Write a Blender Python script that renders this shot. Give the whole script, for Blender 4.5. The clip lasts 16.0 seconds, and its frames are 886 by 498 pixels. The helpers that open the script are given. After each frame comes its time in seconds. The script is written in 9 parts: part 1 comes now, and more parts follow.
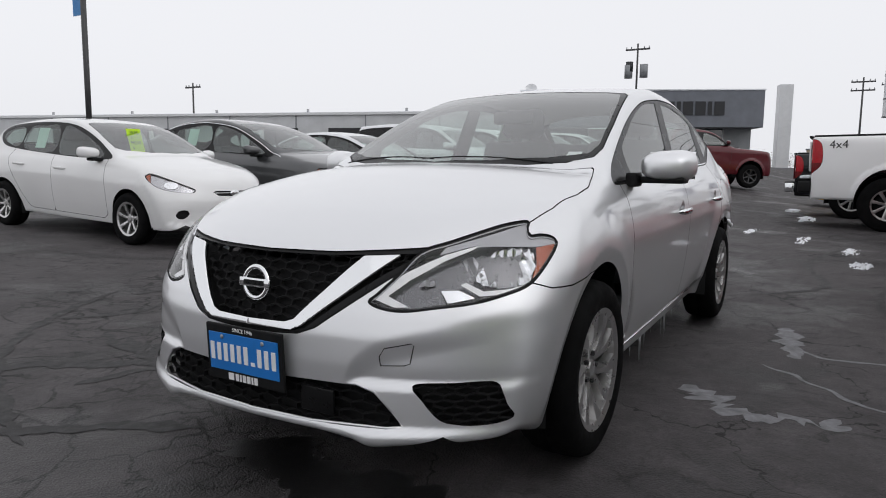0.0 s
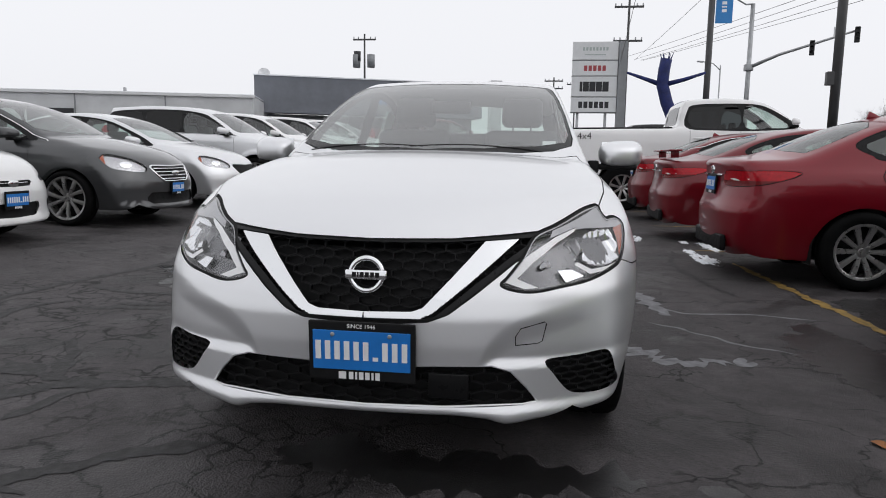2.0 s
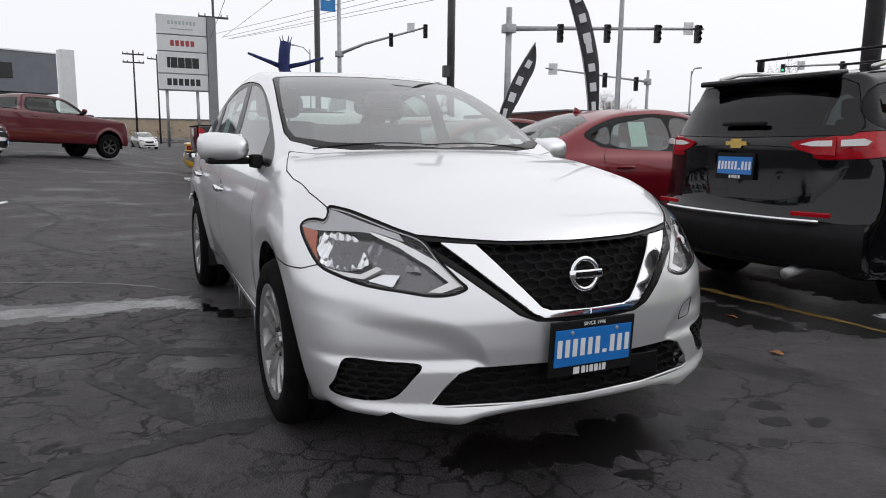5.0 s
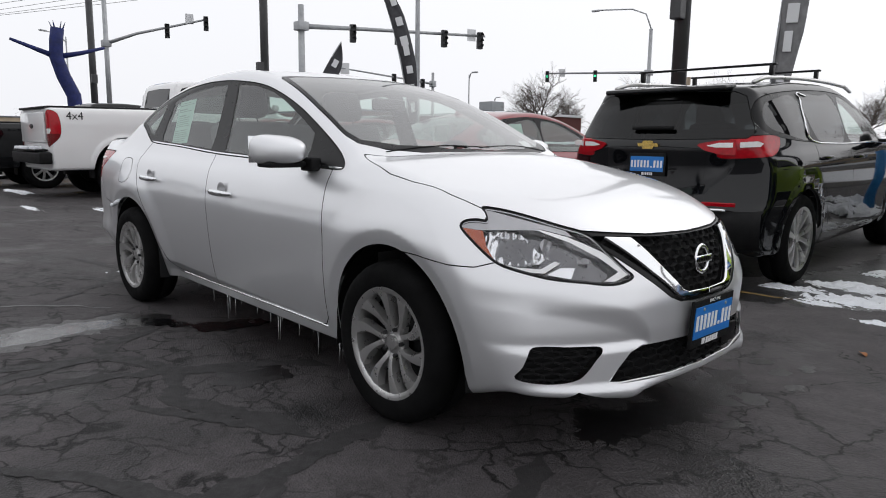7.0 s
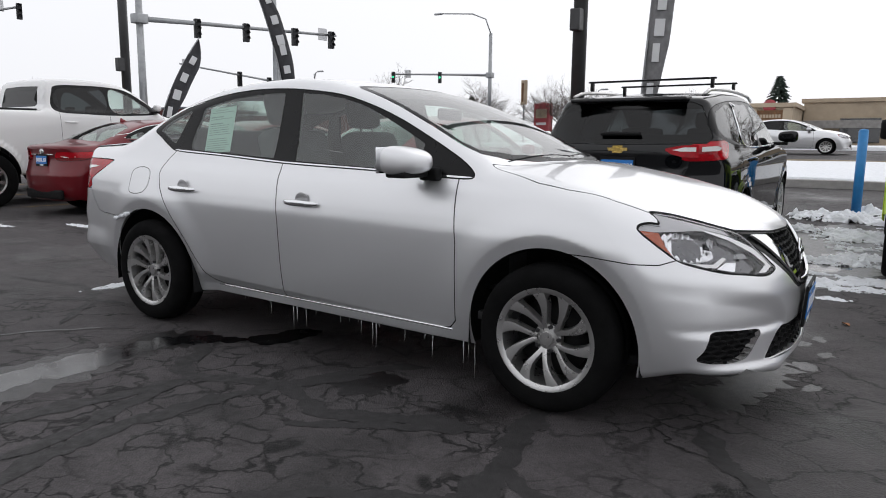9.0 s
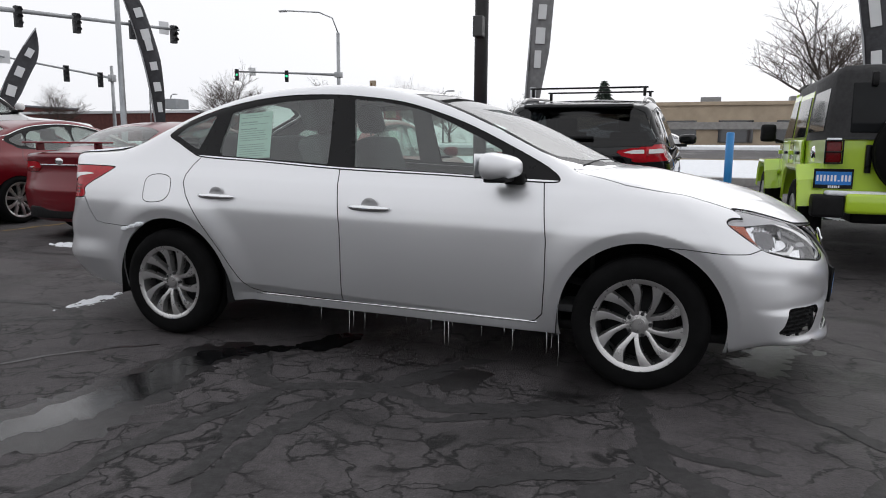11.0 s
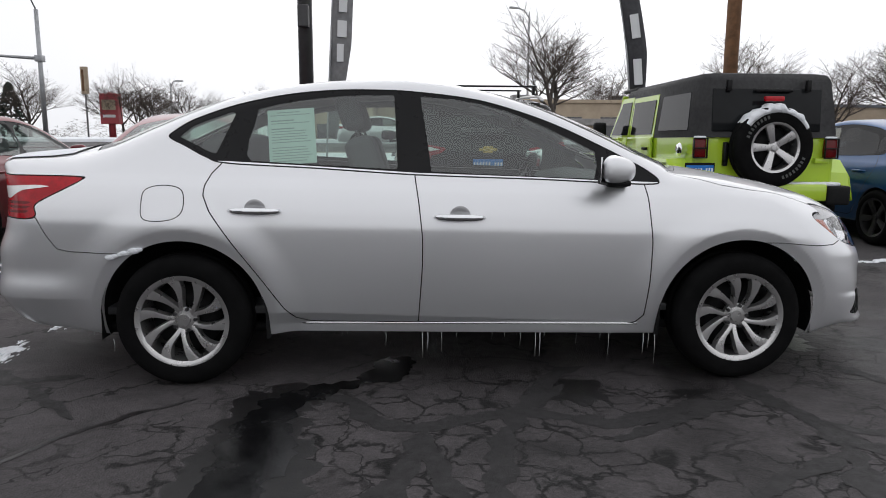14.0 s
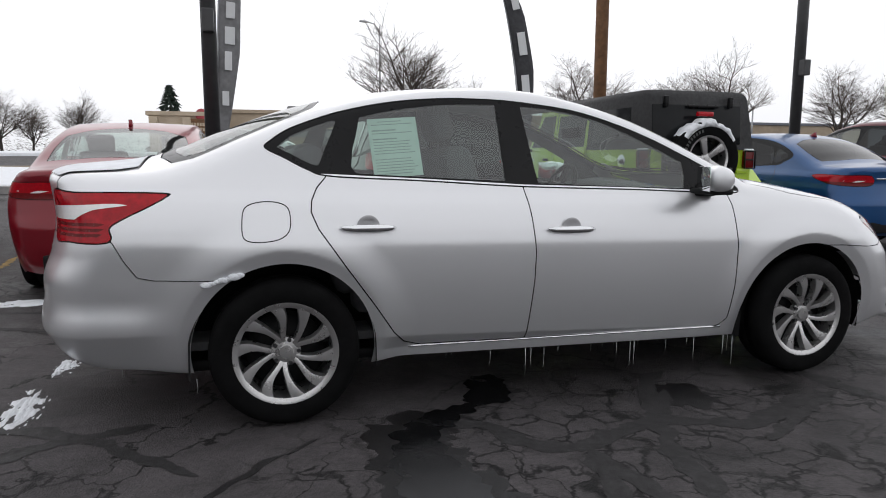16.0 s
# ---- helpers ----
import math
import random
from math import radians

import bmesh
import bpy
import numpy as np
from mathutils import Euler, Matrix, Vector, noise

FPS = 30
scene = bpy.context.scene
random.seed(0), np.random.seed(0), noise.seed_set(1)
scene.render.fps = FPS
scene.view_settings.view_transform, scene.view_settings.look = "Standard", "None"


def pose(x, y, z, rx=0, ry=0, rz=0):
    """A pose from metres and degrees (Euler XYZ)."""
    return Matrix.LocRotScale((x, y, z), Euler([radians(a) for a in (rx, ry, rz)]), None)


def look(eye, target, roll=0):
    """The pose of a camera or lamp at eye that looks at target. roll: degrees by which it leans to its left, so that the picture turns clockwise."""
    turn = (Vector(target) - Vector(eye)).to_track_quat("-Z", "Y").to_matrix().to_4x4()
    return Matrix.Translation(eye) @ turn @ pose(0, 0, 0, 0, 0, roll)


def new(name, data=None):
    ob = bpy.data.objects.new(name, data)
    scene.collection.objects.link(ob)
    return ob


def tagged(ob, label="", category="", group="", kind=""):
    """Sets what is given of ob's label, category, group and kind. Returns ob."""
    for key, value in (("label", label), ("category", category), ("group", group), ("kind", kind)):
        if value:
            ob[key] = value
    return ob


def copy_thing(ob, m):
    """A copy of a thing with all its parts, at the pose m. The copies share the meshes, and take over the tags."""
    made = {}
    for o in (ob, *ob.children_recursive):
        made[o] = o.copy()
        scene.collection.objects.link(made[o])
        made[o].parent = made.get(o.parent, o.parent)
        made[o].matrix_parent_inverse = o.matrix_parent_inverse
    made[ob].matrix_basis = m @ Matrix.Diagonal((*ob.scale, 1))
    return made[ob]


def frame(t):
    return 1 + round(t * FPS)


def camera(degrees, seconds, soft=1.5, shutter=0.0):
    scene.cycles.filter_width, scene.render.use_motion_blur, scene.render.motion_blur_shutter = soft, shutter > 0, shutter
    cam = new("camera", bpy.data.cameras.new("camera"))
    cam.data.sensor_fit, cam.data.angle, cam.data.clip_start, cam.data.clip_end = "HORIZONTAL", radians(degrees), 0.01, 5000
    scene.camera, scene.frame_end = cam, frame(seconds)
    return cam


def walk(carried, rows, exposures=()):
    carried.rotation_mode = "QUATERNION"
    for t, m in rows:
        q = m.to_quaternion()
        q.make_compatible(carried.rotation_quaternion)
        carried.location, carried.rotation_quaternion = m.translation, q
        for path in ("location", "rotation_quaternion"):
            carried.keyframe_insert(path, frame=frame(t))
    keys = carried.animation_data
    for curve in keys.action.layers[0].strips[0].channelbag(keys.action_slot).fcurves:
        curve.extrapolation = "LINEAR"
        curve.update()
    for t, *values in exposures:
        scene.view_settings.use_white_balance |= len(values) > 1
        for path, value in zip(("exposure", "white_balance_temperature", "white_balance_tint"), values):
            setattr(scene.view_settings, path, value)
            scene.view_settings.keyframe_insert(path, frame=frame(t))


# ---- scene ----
cam = camera(65.8, 16.0, soft=1.0)
PATH = [
    (0, (3.682, 1.547, 1.036), (1.974, 0.535, 0.793), 0.6),
    (0.5, (3.824, 1.322, 1.023), (2.038, 0.456, 0.776), 0.6),
    (1, (3.96, 1.071, 1.021), (2.1, 0.382, 0.766), 0.8),
    (1.5, (4.054, 0.798, 1.023), (2.132, 0.311, 0.76), 0.9),
    (2, (4.13, 0.5, 1.024), (2.167, 0.223, 0.754), 0.9),
    (2.5, (4.186, 0.202, 1.032), (2.207, 0.125, 0.752), 0.9),
    (3, (4.208, -0.114, 1.043), (2.231, -0.016, 0.754), 0.9),
    (3.5, (4.174, -0.422, 1.057), (2.214, -0.152, 0.76), 0.9),
    (4, (4.113, -0.741, 1.061), (2.189, -0.283, 0.763), 1.0),
    (4.2, (4.075, -0.858, 1.067), (2.174, -0.316, 0.765), 0.9),
    (6.5, (3.524, -2.164, 1.089), (2.01, -0.893, 0.782), 0.8),
    (7, (3.337, -2.427, 1.085), (1.91, -1.059, 0.778), 0.8),
    (7.5, (3.143, -2.67, 1.1), (1.802, -1.219, 0.793), 0.7),
    (8, (2.922, -2.905, 1.101), (1.667, -1.378, 0.795), 0.7),
    (8.5, (2.709, -3.134, 1.119), (1.554, -1.531, 0.813), 0.7),
    (9, (2.485, -3.362, 1.119), (1.415, -1.699, 0.816), 0.6),
    (11.5, (1.245, -4.107, 1.143), (0.719, -2.201, 0.84), 0.4),
    (12, (0.941, -4.128, 1.139), (0.566, -2.187, 0.831), 0.3),
    (12.5, (0.635, -4.118, 1.16), (0.411, -2.155, 0.848), 0.3),
    (13, (0.324, -4.112, 1.166), (0.215, -2.14, 0.852), 0.3),
    (13.5, (0.017, -4.08, 1.171), (0.013, -2.104, 0.859), 0.3),
    (14, (-0.287, -4.018, 1.17), (-0.181, -2.045, 0.858), 0.3),
    (14.5, (-0.59, -3.942, 1.172), (-0.369, -1.977, 0.871), 0.2),
    (15, (-0.89, -3.878, 1.166), (-0.566, -1.926, 0.875), 0.2),
    (15.5, (-1.205, -3.797, 1.171), (-0.768, -1.866, 0.887), 0.2),
    (16, (-1.508, -3.688, 1.155), (-0.95, -1.787, 0.882), 0.2),
]
walk(cam, [(t, look(eye, target, roll)) for t, eye, target, roll in PATH], [(0.0, -0.06, 6450, 11), (4.0, 0.06, 6450, 11), (9.0, 0.08, 6450, 11), (16.0, 0.06, 6450, 11)])

# ---- sky and light ----
world = bpy.data.worlds.new("overcast_sky")
scene.world = world
world.use_nodes = True
wn, wl = world.node_tree.nodes, world.node_tree.links
wn.clear()
sky = wn.new("ShaderNodeTexSky")
sky.sky_type, sky.sun_disc = "NISHITA", False
sky.sun_elevation, sky.sun_rotation = radians(42), radians(12)
sky.air_density, sky.dust_density, sky.ozone_density = 1.0, 6.0, 1.0
pale = wn.new("ShaderNodeHueSaturation")
pale.inputs["Saturation"].default_value = 0.08
cloud = wn.new("ShaderNodeMix")
cloud.data_type, cloud.blend_type = "RGBA", "MIX"
cloud.inputs["Factor"].default_value = 0.84
cloud.inputs["B"].default_value = (8.3, 8.4, 8.65, 1)
back = wn.new("ShaderNodeBackground")
back.inputs["Strength"].default_value = 0.121
wout = wn.new("ShaderNodeOutputWorld")
wl.new(sky.outputs["Color"], pale.inputs["Color"])
wl.new(pale.outputs["Color"], cloud.inputs["A"])
wl.new(cloud.outputs["Result"], back.inputs["Color"])
wl.new(back.outputs["Background"], wout.inputs["Surface"])
sun = new("sun", bpy.data.lights.new("sun", "SUN"))
sun.data.energy, sun.data.angle, sun.data.color = 0.22, radians(120), (1.0, 0.97, 0.93)
sun.matrix_world = look((3, 14, 13), (0, 0, 0))


# ---- materials ----
def grain_mix(nt, scale, detail, lo, hi, rough=0.6):
    """A noise in object space, spread between two values."""
    co = nt.nodes.new("ShaderNodeTexCoord")
    n = nt.nodes.new("ShaderNodeTexNoise")
    n.inputs["Scale"].default_value, n.inputs["Detail"].default_value, n.inputs["Roughness"].default_value = scale, detail, rough
    r = nt.nodes.new("ShaderNodeMapRange")
    r.inputs["From Min"].default_value, r.inputs["From Max"].default_value = 0.3, 0.7
    r.inputs["To Min"].default_value, r.inputs["To Max"].default_value = lo, hi
    nt.links.new(co.outputs["Object"], n.inputs["Vector"])
    nt.links.new(n.outputs["Fac"], r.inputs["Value"])
    return r.outputs["Result"], n.outputs["Fac"]


def material(name, color, rough=0.5, metal=0.0, coat=0.0, vary=0.12, scale=6.0, bump=0.0, bump_scale=60.0, rough_vary=0.08, spec=0.5, emit=0.0, alpha_trans=0.0):
    m = bpy.data.materials.new(name)
    m.use_nodes = True
    nt = m.node_tree
    b = nt.nodes["Principled BSDF"]
    b.inputs["Metallic"].default_value = metal
    b.inputs["Coat Weight"].default_value = coat
    b.inputs["Coat Roughness"].default_value = 0.04
    b.inputs["Specular IOR Level"].default_value = spec
    b.inputs["Transmission Weight"].default_value = alpha_trans
    fac, _ = grain_mix(nt, scale, 5, 1 - vary, 1 + vary)
    mul = nt.nodes.new("ShaderNodeMix")
    mul.data_type, mul.blend_type = "RGBA", "MULTIPLY"
    mul.inputs["Factor"].default_value = 1
    mul.inputs["A"].default_value = (*color, 1)
    nt.links.new(fac, mul.inputs["B"])
    nt.links.new(mul.outputs["Result"], b.inputs["Base Color"])
    rv, _ = grain_mix(nt, scale * 2.3, 4, max(0.01, rough - rough_vary * rough * 2), rough + rough_vary * rough * 2)
    nt.links.new(rv, b.inputs["Roughness"])
    if bump:
        _, n = grain_mix(nt, bump_scale, 6, 0, 1, 0.7)
        bp = nt.nodes.new("ShaderNodeBump")
        bp.inputs["Strength"].default_value, bp.inputs["Distance"].default_value = 0.6, bump
        nt.links.new(n, bp.inputs["Height"])
        nt.links.new(bp.outputs["Normal"], b.inputs["Normal"])
    if emit:
        b.inputs["Emission Color"].default_value = (*color, 1)
        b.inputs["Emission Strength"].default_value = emit
    return m


def car_paint(name, color, metal=0.0, rough=0.3, flake=0.0, dirt=0.12, coat=1.0, spec=0.5):
    """Paint under clear coat, with fine flakes and a film of road salt."""
    m = bpy.data.materials.new(name)
    m.use_nodes = True
    nt = m.node_tree
    b = nt.nodes["Principled BSDF"]
    b.inputs["Metallic"].default_value = metal
    b.inputs["Coat Weight"].default_value, b.inputs["Coat Roughness"].default_value = coat, 0.03
    b.inputs["Specular IOR Level"].default_value = spec
    grime, _ = grain_mix(nt, 1.3, 1, 0.0, dirt, 0.5)
    fine, _ = grain_mix(nt, 350, 2, 1 - flake, 1 + flake)
    mul = nt.nodes.new("ShaderNodeMix")
    mul.data_type, mul.blend_type = "RGBA", "MULTIPLY"
    mul.inputs["Factor"].default_value, mul.inputs["A"].default_value = 1, (*color, 1)
    nt.links.new(fine, mul.inputs["B"])
    mix = nt.nodes.new("ShaderNodeMix")
    mix.data_type = "RGBA"
    mix.inputs["B"].default_value = (0.42, 0.41, 0.40, 1)
    nt.links.new(grime, mix.inputs["Factor"])
    nt.links.new(mul.outputs["Result"], mix.inputs["A"])
    nt.links.new(mix.outputs["Result"], b.inputs["Base Color"])
    rv, _ = grain_mix(nt, 1.6, 1, rough * 0.96, rough * 1.05)
    nt.links.new(rv, b.inputs["Roughness"])
    return m


def pane(name, tint, f0=.06, rough=0.0):
    """Clear or tinted sheet glass, alike from both faces; f0 is its gloss when seen straight on."""
    m = bpy.data.materials.new(name)
    m.use_nodes = True
    nt = m.node_tree
    nt.nodes.clear()
    out = nt.nodes.new("ShaderNodeOutputMaterial")
    t = nt.nodes.new("ShaderNodeBsdfTransparent")
    t.inputs["Color"].default_value = (*tint, 1)
    g = nt.nodes.new("ShaderNodeBsdfGlossy")
    g.inputs["Roughness"].default_value = rough
    lw = nt.nodes.new("ShaderNodeLayerWeight")
    lw.inputs["Blend"].default_value = .5
    p5 = nt.nodes.new("ShaderNodeMath")
    p5.operation = "POWER"
    p5.inputs[1].default_value = 4.5
    sc = nt.nodes.new("ShaderNodeMath")
    sc.operation = "MULTIPLY_ADD"
    sc.inputs[1].default_value, sc.inputs[2].default_value = 1 - f0, f0
    mx = nt.nodes.new("ShaderNodeMixShader")
    nt.links.new(lw.outputs["Facing"], p5.inputs[0])
    nt.links.new(p5.outputs[0], sc.inputs[0])
    nt.links.new(sc.outputs[0], mx.inputs["Fac"])
    nt.links.new(t.outputs["BSDF"], mx.inputs[1])
    nt.links.new(g.outputs["BSDF"], mx.inputs[2])
    nt.links.new(mx.outputs["Shader"], out.inputs["Surface"])
    return m


M_SILVER = car_paint("silver_metallic_paint", (0.75, 0.755, 0.77), 0.70, 0.36, 0.0, 0.03, 0.9)
M_WHITE = car_paint("white_paint", (0.78, 0.78, 0.78), 0.0, 0.35)
M_GREY = car_paint("grey_metallic_paint", (0.05, 0.052, 0.055), 0.5, 0.3, 0.1, 0.03)
M_RED = car_paint("red_paint", (0.185, 0.003, 0.011), 0.2, 0.3, 0.05, 0.004, 0.6, 0.3)
M_DEEPERRED = car_paint("deep_red_paint", (0.135, 0.002, 0.007), 0.2, 0.3, 0.05, 0.004, 0.6, 0.3)
M_DARKRED = car_paint("dark_red_paint", (0.085, 0.003, 0.009), 0.2, 0.3, 0.1, 0.008, 0.7, 0.3)
M_BLACK = car_paint("black_paint", (0.004, 0.0045, 0.0055), 0.0, 0.5, 0.1, 0.003, 0.85, 0.0)
M_BLUE = car_paint("blue_metallic_paint", (0.006, 0.065, 0.20), 0.3, 0.3, 0.1, 0.02, 0.6, 0.3)
M_LIME = car_paint("lime_green_paint", (0.42, 0.62, 0.015), 0.0, 0.35, 0.0, 0.04)
M_YELLOW = car_paint("yellow_paint", (0.75, 0.42, 0.01), 0.0, 0.35, 0.0, 0.04)
M_TYRE = material("tyre_rubber", (0.006, 0.006, 0.0062), 0.8, 0, 0, 0.3, 9, 0.002, 40, spec=0.06)
M_ALLOY = material("alloy_wheel", (0.56, 0.555, 0.55), 0.30, 0.9, 0.3, 0.06, 12)
M_DARKALLOY = material("dark_alloy", (0.05, 0.05, 0.052), 0.45, 0.7, 0.2, 0.2, 12)
M_CHROME = material("chrome", (0.80, 0.81, 0.82), 0.06, 1.0, 0, 0.02, 5)
M_TRIM = material("black_trim", (0.006, 0.006, 0.0065), 0.3, 0, 0.0, 0.2, 8, spec=0.2)
M_PLASTIC = material("black_plastic", (0.010, 0.010, 0.0105), 0.6, 0, 0, 0.25, 10, 0.0008, 300, spec=0.14)
M_SEAM = material("shut_line_shadow_gap", (0.006, 0.006, 0.006), 0.9)
M_CLOTH = material("charcoal_seat_cloth", (0.085, 0.085, 0.09), 0.9, 0, 0, 0.15, 12, 0.0006, 60)
M_LINING = material("dark_cabin_lining", (0.06, 0.06, 0.063), 0.8, 0, 0, 0.2, 15)
M_HEADLINER = material("pale_headliner", (0.30, 0.30, 0.29), 0.9, 0, 0, 0.1, 15)
M_GLASS = pane("windscreen_glass", (0.84, 0.91, 0.885), 0.27)
M_SIDEGLASS = pane("green_tinted_glass", (0.70, 0.81, 0.76), 0.12)
M_DARKGLASS = pane("privacy_glass", (0.05, 0.055, 0.06), 0.04)
M_LENS = pane("clear_lamp_lens", (0.95, 0.95, 0.96), 0.05)
M_REDLENS = material("red_lamp_lens", (0.38, 0.003, 0.010), 0.15, 0, 0.25, 0.25, 40, spec=0.25)
M_DEEPRED = material("deep_red_ribbed_lens", (0.13, 0.001, 0.002), 0.25, 0, 0.2, 0.25, 40, spec=0.25)
M_AMBER = material("amber_reflector", (0.40, 0.075, 0.02), 0.25, 0, 0.4, 0.2, 60)
M_WHITELENS = material("white_lamp_lens", (0.86, 0.86, 0.85), 0.15, 0, 1.0, 0.05, 40)
M_REFLECTOR = material("lamp_reflector", (0.86, 0.87, 0.88), 0.16, 1.0, 0, 0.05, 20)
M_BEZEL = material("lamp_bezel", (0.40, 0.40, 0.41), 0.35, 0.7, 0, 0.10, 20)
M_LAMPGREY = material("grey_lamp_reflector", (0.50, 0.50, 0.51), 0.22, 0.9, 0, 0.12, 20)
M_SMOKE = material("smoked_lamp_lining", (0.15, 0.15, 0.155), 0.25, 1.0, 0, 0.15, 25)
M_PLATEBLUE = material("blue_dealer_plate", (0.008, 0.17, 0.55), 0.4, 0, 0.3, 0.06, 14)
M_WHITEINK = material("white_print", (0.78, 0.78, 0.78), 0.5, 0, 0, 0.04, 20)
M_GOLD = material("gold_badge", (0.62, 0.42, 0.10), 0.25, 0.9, 0.5, 0.1, 30)
M_SNOW = material("old_snow", (0.78, 0.80, 0.83), 0.75, 0, 0, 0.10, 12, 0.02, 25)
M_ICE = material("ice", (0.80, 0.83, 0.86), 0.12, 0, 0, 0.1, 30, alpha_trans=0.45)
M_PAPER = material("pale_green_paper", (0.62, 0.76, 0.70), 0.8, 0, 0, 0.04, 12)
M_INK = material("grey_print", (0.38, 0.44, 0.42), 0.8, 0, 0, 0.1, 30)
M_STEEL = material("galvanised_steel", (0.36, 0.37, 0.38), 0.5, 0.6, 0, 0.15, 3)
M_POLE = material("dark_painted_pole", (0.03, 0.03, 0.032), 0.5, 0, 0.2, 0.25, 4)
M_FLAG = material("black_flag_cloth", (0.045, 0.045, 0.05), 0.8, 0, 0, 0.25, 8)
M_BLUECLOTH = material("blue_cloth", (0.006, 0.014, 0.10), 0.7, 0, 0, 0.3, 5)


# ---- building helpers ----
def as_mesh(name, bm, mat, smooth=True):
    me = bpy.data.meshes.new(name)
    bm.normal_update()
    bm.to_mesh(me)
    bm.free()
    me.materials.append(mat)
    if smooth:
        me.polygons.foreach_set("use_smooth", [True] * len(me.polygons))
    return me


def thing(name, label, category, m=None, group="", kind=""):
    e = new(name)
    e.empty_display_size = 0.2
    if m is not None:
        e.matrix_world = m
    return tagged(e, label, category, group, kind)


def part(name, bm, mat, parent, label="", smooth=True, m=None):
    """One bmesh as one mesh object under a thing or a part."""
    ob = new(name, as_mesh(name, bm, mat, smooth) if isinstance(bm, bmesh.types.BMesh) else bm)
    ob.parent = parent
    if m is not None:
        ob.matrix_basis = m
    if label:
        tagged(ob, label)
    return ob


def solo(name, bm, mat, label, category, m=None, group="", kind="", smooth=False):
    ob = new(name, as_mesh(name, bm, mat, smooth))
    if m is not None:
        ob.matrix_world = m
    return tagged(ob, label, category, group, kind)


def box_bm(sx, sy, sz, c=(0, 0, 0), bevel=0.0, bm=None, seg=2, turn=None):
    """A box of that size round c, with rounded edges."""
    out = bmesh.new()
    mt = Matrix.Translation(c) @ (turn if turn is not None else Matrix()) @ Matrix.Diagonal((sx, sy, sz, 1))
    bmesh.ops.create_cube(out, size=1, matrix=mt)
    if bevel:
        bmesh.ops.bevel(out, geom=out.edges[:], offset=bevel, segments=seg, affect="EDGES", profile=0.6)
    return merge(bm, out)


def merge(bm, other):
    """Adds other to bm, if there is one."""
    if bm is None:
        return other
    me = bpy.data.meshes.new("t")
    other.to_mesh(me)
    other.free()
    bm.from_mesh(me)
    bpy.data.meshes.remove(me)
    return bm


def rod_bm(path, radius, sides=8, bm=None, taper=None, caps=True):
    """A tube along a path of points."""
    bm = bm or bmesh.new()
    pts = [Vector(p) for p in path]
    rings = []
    up = Vector((0, 0, 1))
    for i, p in enumerate(pts):
        d = (pts[min(i + 1, len(pts) - 1)] - pts[max(i - 1, 0)]).normalized()
        s = d.cross(up if abs(d.z) < 0.95 else Vector((1, 0, 0))).normalized()
        u = s.cross(d)
        r = radius if taper is None else radius + (taper - radius) * i / (len(pts) - 1)
        rings.append([bm.verts.new(p + r * (math.cos(a) * s + math.sin(a) * u)) for a in [2 * math.pi * k / sides for k in range(sides)]])
    for a, b in zip(rings, rings[1:]):
        for k in range(sides):
            bm.faces.new((a[k], a[(k + 1) % sides], b[(k + 1) % sides], b[k]))
    if caps and sides > 2:
        bm.faces.new(rings[0][::-1])
        bm.faces.new(rings[-1])
    return bm


def spin_bm(profile, steps=48, bm=None, axis="y"):
    """A profile of (radius, along) turned round the y or z axis."""
    bm = bm or bmesh.new()
    rings = []
    for k in range(steps):
        a = 2 * math.pi * k / steps
        c, s = math.cos(a), math.sin(a)
        rings.append([bm.verts.new((r * c, h, r * s) if axis == "y" else (r * c, r * s, h)) for r, h in profile])
    for k in range(steps):
        a, b = rings[k], rings[(k + 1) % steps]
        for i in range(len(profile) - 1):
            f = (a[i], a[i + 1], b[i + 1], b[i])
            bm.faces.new(f if axis == "y" else f[::-1])
    return bm


def sheet_bm(poly, thick, bm=None, m=None):
    """A flat outline in x, y with thickness along z."""
    out = bmesh.new()
    top = [out.verts.new((x, y, thick)) for x, y in poly]
    low = [out.verts.new((x, y, 0)) for x, y in poly]
    n = len(poly)
    out.faces.new(top)
    out.faces.new(low[::-1])
    for i in range(n):
        j = (i + 1) % n
        out.faces.new((low[i], low[j], top[j], top[i]))
    bmesh.ops.recalc_face_normals(out, faces=out.faces[:])
    bmesh.ops.triangulate(out, faces=[f for f in out.faces if len(f.verts) > 4])
    if m is not None:
        bmesh.ops.transform(out, matrix=m, verts=out.verts[:])
    return merge(bm, out)


def text_mesh(name, words, size, depth=0.001):
    cu = bpy.data.curves.new(name, "FONT")
    cu.body, cu.size, cu.extrude, cu.align_x, cu.align_y = words, size, depth, "CENTER", "CENTER"
    ob = bpy.data.objects.new(name, cu)
    scene.collection.objects.link(ob)
    me = bpy.data.meshes.new_from_object(ob.evaluated_get(bpy.context.evaluated_depsgraph_get()))
    bpy.data.objects.remove(ob)
    return me
